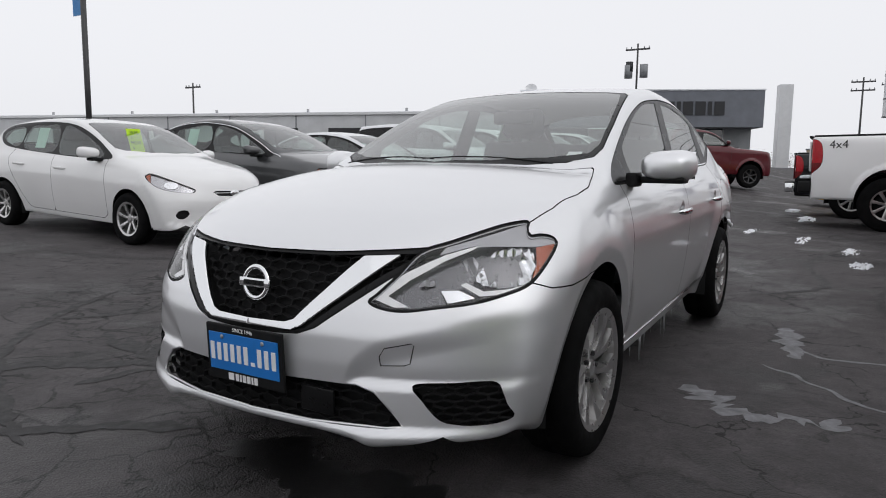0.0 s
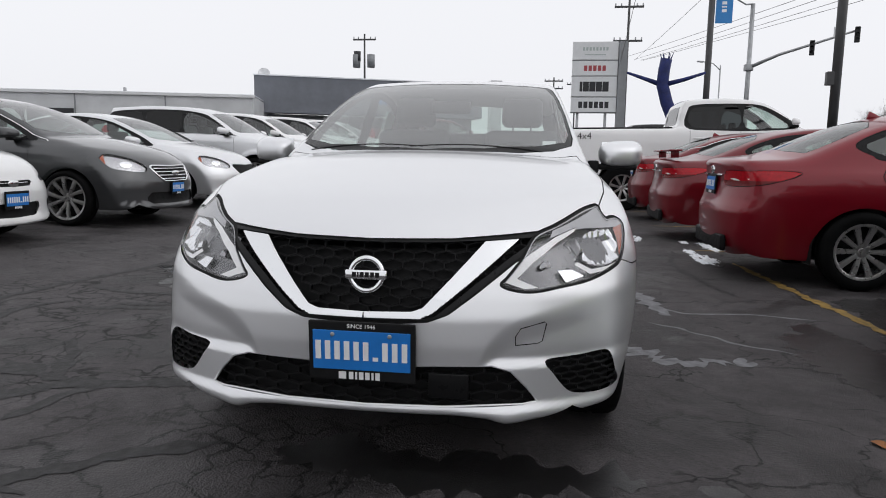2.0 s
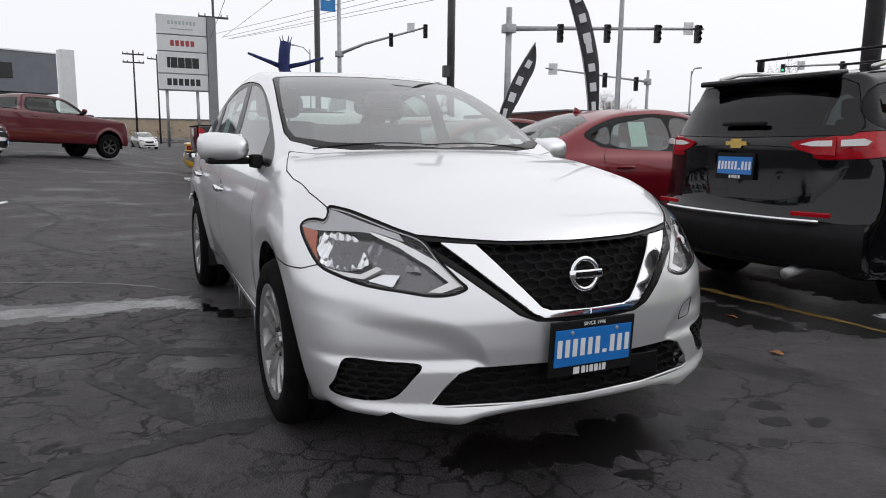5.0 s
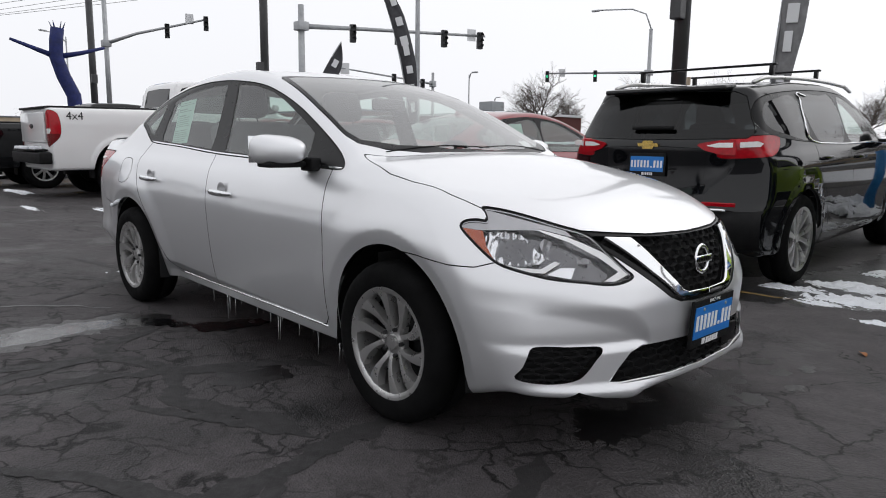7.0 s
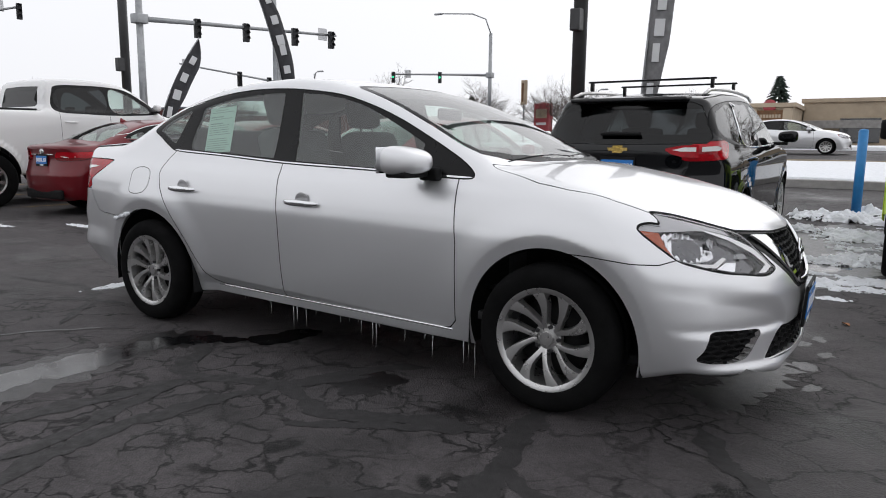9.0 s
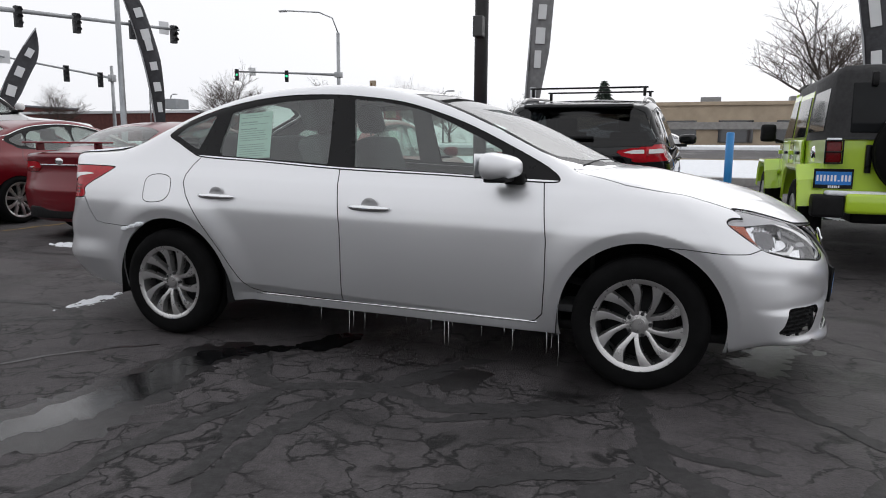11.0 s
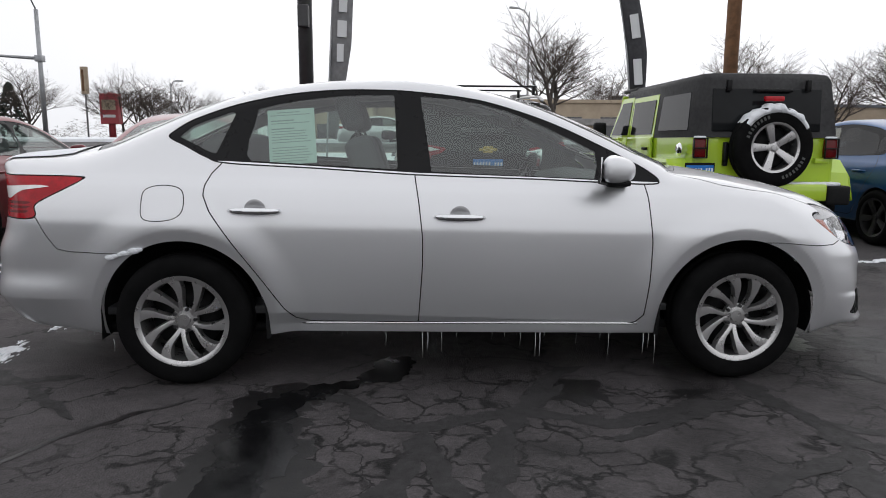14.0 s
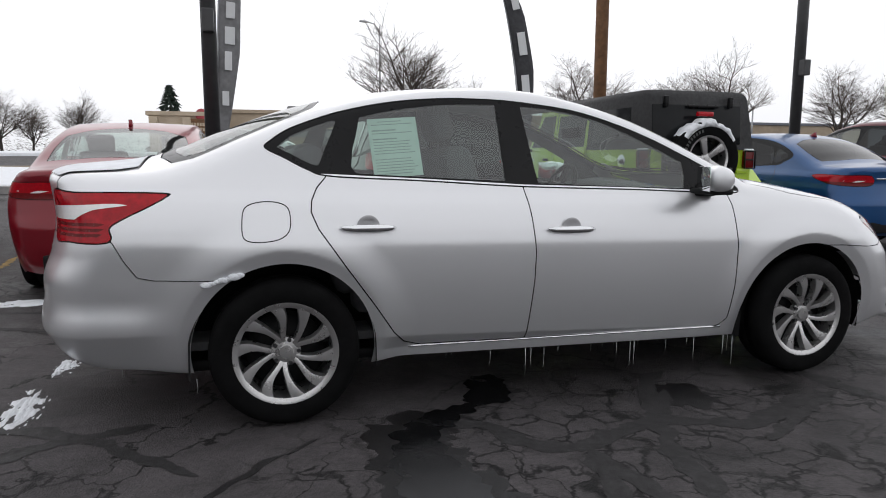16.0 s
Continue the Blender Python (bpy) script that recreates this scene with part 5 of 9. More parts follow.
        for tr, cu, cz, ru in ((bowl, -1.19, .745, .13), (bowl2, -1.42, .735, .13)):
            ids = np.unique(tr)
            W = lc.V.copy()
            u = VIEWS["front_corner"](W[ids])
            q = np.clip(1 - ((u[:, 0] - cu) / ru) ** 2 - ((u[:, 1] - cz) / .062) ** 2, 0, 1)
            # hollow, with upright flutes
            W[ids, :3] -= W[ids, 3:] * (.006 + .040 * q + .022 * np.abs((u[:, 0] * 27 + .25 * np.sin(u[:, 1] * 50)) % 1 - .5) + .006 * np.abs((u[:, 1] * 30) % 1 - .5))[:, None]
            patch_faceted("reflector_bowl", W, tr, M_REFLECTOR if ru < .131 and cu > -1.3 else M_BEZEL, hl, fl)
        # inside of fog pocket, tail light, wheel house
        fp = patch("fog_pocket", V, fog, M_PLASTIC, car, "black honeycomb pocket", flip=fl, off=-.035)
        poly = np.stack([np.minimum(fog_o[:, 0], .745), fog_o[:, 1]], 1) * (s, 1)
        honeycomb("pocket_mesh", poly, nx, M_PLASTIC, fp, .05, .5, .028)
        tl = patch("tail_light", V, tlamp, M_REDLENS, car, "red boomerang tail light", flip=fl, off=.001)
        tc = Cutter(V, tlamp)
        white = tc.take("rear_corner", outline([(-1.72, .893), (-1.46, .895), (-1.41, .915), (-1.35, .934), (-1.165, .955), (-1.30, .957), (-1.45, .952), (-1.72, .945)], False), None, 0)
        patch("reversing_lens", tc.V, white, M_WHITELENS, tl, flip=fl, off=.003)
        for k in range(3):
            z = .828 + .021 * k
            rib = tc.take("rear_corner", outline([(-1.72, z), (-1.31, z), (-1.285 + .012 * k, z + .013), (-1.72, z + .013)], False), None, 0)
            patch("lens_rib", tc.V, rib, M_DEEPRED, tl, flip=fl, off=.002)
        for hx in (1.35, -1.35):
            house = arch_bm(.390, .30)
            me = as_mesh("wheel_house", house, M_PLASTIC)
            part("wheel_house", me, None, car, "", True, Matrix.Translation((hx, s * .782, .318)) @ Matrix.Rotation(0 if s > 0 else math.pi, 4, "Z"))
        # sill strip and mud flaps
        sill = bmesh.new()
        xs = np.linspace(-.80, .86, 24)
        zs = .283 - .010 * (xs + .8) / 1.66
        ys = sy(np.stack([xs, zs], 1))
        rod_bm([(x, s * (y + .001), z) for x, y, z in zip(xs, ys, zs)], .0045, 6, sill)
        part("sill_molding", sill, M_CHROME, car, "bright sill molding")
    # mouth of the grille
    gr = patch("grille", *both(V, mouth), M_PLASTIC, car, "black honeycomb grille with a chrome V", off=-.045)
    full = outline([(0, .760), (.335, .762), (.240, .660), (.165, .582), (.12, .572), (0, .570), (-.12, .572), (-.165, .582), (-.240, .660), (-.335, .762)], False)
    honeycomb("grille_mesh", full, nx, M_PLASTIC, gr, .062, .55, .038)
    for s in (1, -1):
        wingo = outline([(s * .50, .785), (s * .45, .775), (s * .27, .60), (s * .32, .628)], False)
        honeycomb("grille_mesh", wingo, nx, M_PLASTIC, gr, .05, .55, .03)
    mc = Cutter(*quarter(V, mouth))
    vee = mc.take("yz", outline([(.440, .774), (.340, .768), (.245, .662), (.172, .584), (.14, .573), (0, .570), (-.2, .570), (-.2, .551), (0, .551), (.165, .553), (.20, .568), (.30, .650)], False), None, 0)
    vo, vt = both(mc.V, vee)
    strip = patch("chrome_vee", vo, vt, M_CHROME, gr, "bright chrome V strip", off=.006)
    sol = strip.modifiers.new("thickness", "SOLIDIFY")
    sol.thickness, sol.offset = .02, -1
    lipc = mc.take("yz", outline([(.6, .9), (.552, .80), (.545, .786), (.429, .706), (.325, .624), (.245, .562), (.187, .544), (-.2, .538), (-.2, .549), (0, .549), (.168, .551), (.21, .562), (.32, .652), (.42, .728), (.50, .782), (.40, .778), (.2, .768), (-.2, .765), (-.2, .9)], False), None, 0)
    patch("grille_edge", *both(mc.V, lipc), M_TRIM, gr, "gloss black edge", off=-.002)
    # emblem: ring and bar
    ex = nx([(0, .672)])[0]
    ring = spin_bm([(.048 + .008 * math.cos(a), .006 * math.sin(a)) for a in [2 * math.pi * k / 10 for k in range(11)]], 40, None, "z")
    em = part("emblem", ring, M_CHROME, car, "round chrome emblem", True, face_out(ex + .008, 0, .674, 0, 6))
    part("emblem_bar", box_bm(.126, .027, .012, (0, 0, .004), .004), M_CHROME, em)
    letter_row("emblem_print", "NISSAN", .015, .0035, M_TRIM, em, Matrix.Translation((0, 0, .0102)), .80)
    # lower intake
    lo = patch("lower_grille", *both(V, lower), M_PLASTIC, car, "black lower intake", off=-.05)
    lo_full = np.concatenate([low_o[1:-1], (low_o[1:-1] * (-1, 1))[::-1]])
    honeycomb("lower_mesh", lo_full, nx, M_PLASTIC, lo, .075, .5, .03)
    part("radar_cover", box_bm(.01, .12, .075, (nx([(.25, .35)])[0] - .008, .25, .352), .003), M_TRIM, lo)
    rim_pts = [(y, z) for y, z in lo_full] + [tuple(lo_full[0])]
    edge = rod_bm([(x - .004, y, z) for x, (y, z) in zip(nx(rim_pts), rim_pts)], .005, 6)
    part("intake_edge", edge, M_SILVER, lo)
    # tow-eye cover outline
    tow = [(.442, .473), (.441, .500), (.456, .525), (.525, .541), (.531, .535), (.520, .482), (.505, .476), (.442, .473)]
    line = rod_bm([(x + .0003, y, z) for x, (y, z) in zip(nx(tow), tow)], .0016, 5)
    part("tow_cover_line", line, M_SEAM, car)
    dealer_plate(car, face_out(nx([(0, .455)])[0] + .012, 0, .455, 0, -3))
    # wipers on the cowl
    for y0, y1 in ((.50, -.08), (-.02, -.56)):
        bm = bmesh.new()
        pts = []
        for t in np.linspace(0, 1, 9):
            y = y0 + (y1 - y0) * t
            x = 1.125 - .30 * y * y - .02 * math.sin(math.pi * t)
            z = float(S["top"](np.array([x + .30 * y * y]))[0]) - .065 * y * y - .002
            pts.append((x, y, z))
        rod_bm(pts, .0042, 6, bm)
        part("wiper", bm, M_PLASTIC, car)
    # chrome inside, seats
    cabin(car, .62, -.70)
    part("parcel_shelf", box_bm(.42, 1.14, .04, (-1.62, 0, 1.035), .015), M_LINING, car)
    part("inner_mirror", box_bm(.035, .22, .065, (.36, 0, 1.285), .015), M_PLASTIC, car)
    part("underbody", box_bm(3.6, 1.30, .05, (0, 0, .245), .02), M_PLASTIC, car)
    # sheet of paper behind the rear door glass, with lines of print
    for s in (-1,):
        a = Vector((-.955, s * .595, 1.312))
        b = Vector((-.72, s * .672, 1.062))
        up = Vector((-.02, s * -.077 * 1.0, .25)).normalized()
        right = Vector((1, 0, 0.07)).normalized()
        nrm = right.cross(up).normalized()
        mt = Matrix((right, up, nrm)).transposed().to_4x4()
        mt.translation = (a + b) / 2
        pp = part("window_paper", box_bm(.225, .275, .0015), M_PAPER, car, "pale green printed sheet behind the glass", False, mt)
        for k in range(19):
            if k in (2, 5, 12):
                continue
            wdt = .11 if k in (0, 3, 6) else random.uniform(.15, .195)
            part("print_line", box_bm(wdt, .0035 if k not in (3, 6) else .006, .0008, ((wdt - .195) / 2 + (0 if k else .03), .122 - k * .0135, .0012)), M_INK, pp, "", False)
    part("window_sticker", box_bm(.003, .06, .085, (.905, .53, 1.078), .001, None, 2, Matrix.Rotation(radians(-62), 4, "Y")), M_WHITEINK, car, "small white sticker inside the windshield", False, Matrix.Identity(4))
    # wheels
    ms = wheel_meshes(.318, .215, .205, 10, 0, style="blade")
    put_wheels(car, ms, [(1.35, .824, .318), (1.35, -.824, .318), (-1.35, .814, .318), (-1.35, -.814, .318)], .205, True, radians(-70))
    # icicles under the sills, bumper and arches
    rnd = random.Random(4)
    ice = []
    for k in range(70):
        x = rnd.choice((rnd.uniform(-.95, .95), rnd.uniform(.2, .98)))
        ice.append((x, .255 + .0 * x, rnd.choice((.02, .02, .03, .03, .05, .05, .08, .14)) * rnd.uniform(.6, 1.2)))
    ice += [(.965, .22, .17), (.905, .24, .13), (-2.12, .24, .22), (-1.72, .2, .06)]
    for s in (-1, 1):
        for (x, z, ln), y in zip(ice, sy([(x, max(z, .25)) for x, z, ln in ice]) - .02):
            bm = rod_bm([(x, s * y, z + .004), (x + .003, s * y, z - ln * .5), (x + .001, s * y, z - ln)], rnd.uniform(.0018, .0038), 5, None, .0005)
            part("icicle", bm, M_ICE, car)
    # crusted snow on the rear arch
    for s in (-1, 1):
        bm = bmesh.new()
        for k in range(7):
            b = bmesh.new()
            bmesh.ops.create_icosphere(b, subdivisions=2, radius=rnd.uniform(.012, .024), matrix=Matrix.Translation((-1.66 + k * .022, s * .815, .628 + .006 * k)) @ Matrix.Diagonal((1.3, .5, .7, 1)))
            merge(bm, b)
        part("snow_crust", bm, M_SNOW, car, "crusted snow on the wheel arch")
    return car


# darker copy of the body silver: the recess shade is put into its colour
M_CUPSHADE = car_paint("silver_cup_shade", (0.42, 0.42, 0.43), 0.75, 0.36, 0.1)
hero = silver_sedan()


# ---- other cars, cut from the same kind of surface ----
def sedan_spec():
    """A plain sedan, lower at the bumpers."""
    S = dict(hero_spec())
    for k in ("lip", "cheek", "tuck", "skirt", "flare"):
        S.pop(k)
    S["low"] = curve1([(2.3, .19), (-2.4, .21)])
    S["arches"] = [(1.35, .315, .372, .003), (-1.35, .315, .372, .003)]
    return S


def hatch_spec():
    S = sedan_spec()
    S["top"] = curve1([(2.4, .69), (2.2, .782), (2.1, .825), (1.9, .905), (1.6, .975), (1.3, 1.03), (1.17, 1.05), (1.09, 1.085), (.95, 1.15), (.7, 1.265), (.4, 1.375), (.15, 1.435), (-.1, 1.468), (-.4, 1.48), (-.8, 1.47), (-1.2, 1.44), (-1.6, 1.395), (-1.75, 1.36), (-1.95, 1.20), (-2.1, 1.05), (-2.3, .9)])
    S["tail"] = curve1([(.1, -2.0), (.2, -2.05), (.35, -2.13), (.55, -2.16), (.75, -2.12), (.95, -2.06), (1.1, -1.99), (1.3, -1.86), (1.6, -1.6)])
    return S


def suv_spec():
    """A compact sport utility car, 1.66 m high."""
    return dict(
        top=curve1([(2.5, .80), (2.3, .90), (2.15, .98), (1.9, 1.05), (1.5, 1.11), (1.2, 1.15), (1.05, 1.19), (.75, 1.35), (.45, 1.49), (.2, 1.575), (-.1, 1.625), (-.5, 1.64), (-1.0, 1.635), (-1.5, 1.60), (-1.85, 1.57), (-2.1, 1.53), (-2.5, 1.47)]),
        bow_front=.30, bow_rear=.05, crown=curve1([(2.2, .05), (1.0, .07), (.2, .05), (-2, .05)]),
        width=curve1([(.2, .80), (.28, .86), (.36, .885), (.5, .895), (.75, .91), (.95, .905), (1.05, .885), (1.12, .845), (1.3, .785), (1.5, .70), (1.7, .60)]),
        wedge=.02, plan=curve1([(2.4, -.06), (1.9, -.02), (1.4, .01), (-1.4, .008), (-1.9, -.02), (-2.4, -.07)]),
        arches=[(1.36, .36, .41, .014), (-1.36, .36, .41, .014)],
        nose=curve1([(.1, 2.1), (.25, 2.24), (.35, 2.29), (.55, 2.31), (.7, 2.30), (.85, 2.26), (.95, 2.2), (1.1, 2.0), (1.7, 1.4)]),
        nose_bow=curve1([(.1, .30), (1.2, .36)]), nose_pow=3.0, prow=curve1([(.2, .03), (1.0, .06)]),
        tail=curve1([(.2, -2.14), (.32, -2.25), (.45, -2.31), (.6, -2.30), (.72, -2.22), (.95, -2.20), (1.10, -2.21), (1.18, -2.16), (1.35, -2.06), (1.5, -1.98), (1.6, -2.02), (1.75, -2.0)]),
        tail_bow=curve1([(.1, .16), (1.2, .18), (1.6, .14)]),
        k_top=curve1([(2.3, .08), (1.2, .06), (.8, .06), (-2.3, .06)]), k_nose=curve1([(.1, .05), (.6, .07), (1, .12)]), k_tail=.07,
        low=curve1([(2.4, .22), (1.0, .24), (-1.5, .25), (-2.4, .32)]),
        box=(-2.5, 2.45, 1.05, .15, 1.80), axis=(.75, 1.55), mid=-.2)


CUTS = {
    "sedan": dict(spec=sedan_spec, hub=(1.35, .315, .372),
        dlo=[(-1.40, 1.185), (-1.30, 1.262), (-1.077, 1.343), (-.854, 1.389), (-.5, 1.414), (-.232, 1.405), (.051, 1.371), (.277, 1.311), (.640, 1.162), (.887, 1.035), (.92, .970), (.329, .989), (-.238, 1.008), (-1.13, 1.06), (-1.28, 1.11)],
        panes=[[(-.217, 1.366), (.192, 1.302), (.541, 1.151), (.78, 1.03), (.78, .995), (.329, 1.003), (-.165, 1.024)], [(-.992, 1.290), (-.793, 1.335), (-.345, 1.372), (-.329, 1.034), (-1.023, 1.072), (-1.06, 1.17)], [(-1.33, 1.188), (-1.233, 1.241), (-1.08, 1.28), (-1.10, 1.10), (-1.22, 1.12)]],
        screen=[(.22, -.2), (.22, 0), (.21, .15), (.15, .45), (.16, .53), (.6, .60), (.86, .62), (.95, .55), (1.08, .30), (1.13, 0), (1.13, -.2)],
        rear=[(-1.13, -.2), (-1.13, 0), (-1.16, .3), (-1.24, .48), (-1.5, .53), (-1.74, .54), (-1.82, .33), (-1.84, 0), (-1.84, -.2)], rear_view="xy",
        doors=[[(-1.16, 1.10), (-1.16, 1.058), (-1.23, .94), (-1.2, .842), (-.964, .499), (-.824, .315), (-.755, .293), (-.231, .285), (-.211, .710), (-.246, 1.1)], [(-.246, 1.10), (-.211, .710), (-.231, .285), (.80, .272), (.887, .321), (.90, .6), (.872, .962), (.868, 1.0)]],
        lamp=[(-.96, .81), (-1.05, .85), (-1.217, .84), (-1.45, .80), (-1.66, .715), (-1.60, .66), (-1.344, .67), (-1.10, .70)],
        tlamp=[(-1.95, .86), (-1.50, .86), (-1.27, .89), (-1.07, .955), (-1.2, .985), (-1.6, .985), (-1.95, .98)],
        mouth=[(-.2, .72), (0, .72), (.36, .73), (.40, .70), (.32, .60), (.25, .555), (0, .55), (-.2, .55)],
        low=[(-.2, .42), (0, .42), (.45, .42), (.53, .34), (.45, .29), (0, .28), (-.2, .28)]),
    "hatch": dict(spec=hatch_spec, hub=(1.35, .30, .355),
        dlo=[(-1.62, 1.20), (-1.60, 1.27), (-1.45, 1.345), (-1.1, 1.385), (-.7, 1.404), (-.4, 1.405), (-.1, 1.388), (.15, 1.345), (.45, 1.245), (.75, 1.105), (.92, .985), (.4, .98), (-.238, 1.0), (-1.0, 1.04), (-1.45, 1.09)],
        panes=[[(-.2, 1.355), (.1, 1.315), (.45, 1.19), (.72, 1.06), (.72, .995), (.3, 1.0), (-.18, 1.02)], [(-.95, 1.335), (-.6, 1.36), (-.32, 1.36), (-.31, 1.03), (-1.0, 1.065)], [(-1.56, 1.21), (-1.40, 1.30), (-1.08, 1.325), (-1.12, 1.085), (-1.42, 1.12)]],
        screen=[(.22, -.2), (.22, 0), (.21, .15), (.15, .45), (.16, .53), (.6, .60), (.86, .62), (.95, .55), (1.08, .30), (1.13, 0), (1.13, -.2)],
        rear=[(-1.72, -.2), (-1.72, .45), (-1.80, .50), (-1.95, .50), (-1.97, -.2)], rear_view="xy",
        doors=[[(-1.16, 1.10), (-1.16, 1.058), (-1.23, .94), (-1.2, .842), (-.964, .499), (-.824, .315), (-.755, .293), (-.231, .285), (-.211, .710), (-.246, 1.1)], [(-.246, 1.10), (-.211, .710), (-.231, .285), (.80, .272), (.887, .321), (.90, .6), (.872, .962), (.868, 1.0)]],
        lamp=[(-.86, .80), (-.92, .845), (-1.1, .815), (-1.35, .755), (-1.62, .68), (-1.58, .645), (-1.30, .655), (-1.05, .70)],
        tlamp=[(-1.75, .80), (-1.35, .80), (-1.12, .93), (-1.2, 1.05), (-1.6, 1.02)],
        mouth=[(-.2, .66), (0, .66), (.25, .665), (.30, .64), (.22, .605), (0, .60), (-.2, .60)],
        low=[(-.2, .43), (0, .43), (.34, .44), (.38, .40), (.30, .30), (0, .29), (-.2, .29)],
        fog=[(.56, .43), (.64, .45), (.69, .41), (.68, .36), (.62, .35)]),
    "suv": dict(spec=suv_spec, hub=(1.36, .36, .405),
        dlo=[(-1.95, 1.24), (-1.90, 1.42), (-1.7, 1.49), (-1.2, 1.535), (-.6, 1.555), (-.2, 1.545), (.15, 1.50), (.5, 1.375), (.85, 1.19), (.95, 1.10), (.4, 1.10), (-.3, 1.10), (-1.0, 1.12), (-1.6, 1.16)],
        panes=[[(-.2, 1.50), (.1, 1.46), (.45, 1.33), (.75, 1.17), (.75, 1.125), (.3, 1.12), (-.18, 1.125)], [(-1.08, 1.495), (-.6, 1.515), (-.32, 1.505), (-.31, 1.125), (-.95, 1.145)], [(-1.86, 1.26), (-1.82, 1.40), (-1.6, 1.46), (-1.20, 1.49), (-1.10, 1.16), (-1.5, 1.18)]],
        screen=[(.33, -.2), (.33, 0), (.31, .3), (.27, .55), (.30, .60), (.6, .665), (.82, .70), (.92, .62), (1.03, .35), (1.08, 0), (1.08, -.2)],
        rear=[(-.2, 1.53), (.54, 1.515), (.62, 1.48), (.745, 1.215), (.71, 1.165), (-.2, 1.15)], rear_view="yz",
        doors=[[(-1.05, 1.15), (-1.10, 1.0), (-1.05, .86), (-.90, .70), (-.78, .50), (-.72, .36), (-.25, .34), (-.23, .8), (-.25, 1.15)], [(-.25, 1.15), (-.23, .8), (-.25, .34), (.82, .34), (.90, .5), (.90, .9), (.88, 1.13)]],
        lamp=[(-.95, .98), (-1.15, .99), (-1.45, .93), (-1.55, .87), (-1.35, .84), (-1.05, .90)],
        tlamp=[(-1.62, 1.03), (-1.35, 1.02), (-1.0, 1.05), (-.90, 1.17), (-1.1, 1.19), (-1.5, 1.16)],
        mouth=[(-.2, .90), (0, .90), (.50, .91), (.55, .86), (.48, .66), (0, .64), (-.2, .64)],
        low=[(-.2, .56), (0, .56), (.55, .56), (.50, .38), (0, .36), (-.2, .36)]),
}
CUTS["sedan"]["fit"] = dict(handles=((-.97, .86), (-.03, .84)), mirror=(.75, 1.05), shift=(0, 0), house=.775, wheel=.825, plate=(.47, .86), under=.27)
CUTS["hatch"]["fit"] = dict(handles=((-.97, .86), (-.03, .84)), mirror=(.75, 1.05), shift=(0, 0), house=.775, wheel=.825, plate=(.47, .75), under=.27)
CUTS["suv"]["fit"] = dict(handles=((-.92, 1.0), (-.05, .985)), mirror=(.75, 1.19), shift=(0, .13), house=.86, wheel=.905, plate=(.52, .96), under=.36)
_ready = {}


def template(kind, step=.05):
    if kind in _ready:
        return _ready[kind]
    C = CUTS[kind]
    S = C["spec"]()
    c = Cutter(*half_shell(S, step))
    hx, hz, hr = C["hub"]
    for q in (hx, -hx):
        c.drop(np.where(c.V[:, 1] < .45, .1, np.hypot(c.V[:, 0] - q, c.V[:, 2] - hz) - hr))
    P = {}
    o = lambda pts: outline(pts, False)
    win = c.take("xz", outline(C["dlo"]), lambda Q: (Q[:, 1] > .30) & (Q[:, 4] > .35), .003)
    P["panes"] = []
    for pn in C["panes"]:
        g, win = c.take("xz", outline(pn, True, 3), None, 0, win)
        P["panes"].append(g)
    P["win"] = win
    P["screen"] = c.take("xy", o(C["screen"]), lambda Q: (Q[:, 2] > .95) & (Q[:, 5] > .25) & (Q[:, 0] > -.1), .003)
    P["rear"] = c.take(C["rear_view"], o(C["rear"]), lambda Q: (Q[:, 2] > .95) & (Q[:, 0] < -.8), .003)
    P["lamp"] = c.take("front_corner", outline(C["lamp"], True, 4), lambda Q: Q[:, 0] > 1.2, .003)
    P["tlamp"] = c.take("rear_corner", outline(C["tlamp"], True, 4), lambda Q: Q[:, 0] < -1.2, .003)
    P["mouth"] = c.take("yz", o(C["mouth"]), lambda Q: Q[:, 0] > 1.6, 0)
    P["low"] = c.take("yz", o(C["low"]), lambda Q: Q[:, 0] > 1.6, 0)
    P["fog"] = c.take("yz", outline(C["fog"], True, 4), lambda Q: Q[:, 0] > 1.5, 0) if "fog" in C else []
    P["doors"] = [c.take("xz", o(d), lambda Q: (Q[:, 1] > .42) & (Q[:, 4] > .2), .003) for d in C["doors"]]
    P["body"], P["seams"] = c.T, np.concatenate(c.gaps)
    _ready[kind] = (S, c.V, P)
    return _ready[kind]


RIM_STYLES = {}


def rims(radius, rim, spokes, twist, dark=False, style="swirl"):
    key = (radius, rim, spokes, twist, dark, style)
    if key not in RIM_STYLES:
        RIM_STYLES[key] = wheel_meshes(radius, rim, .215, spokes, twist, dark, style)
    return RIM_STYLES[key]


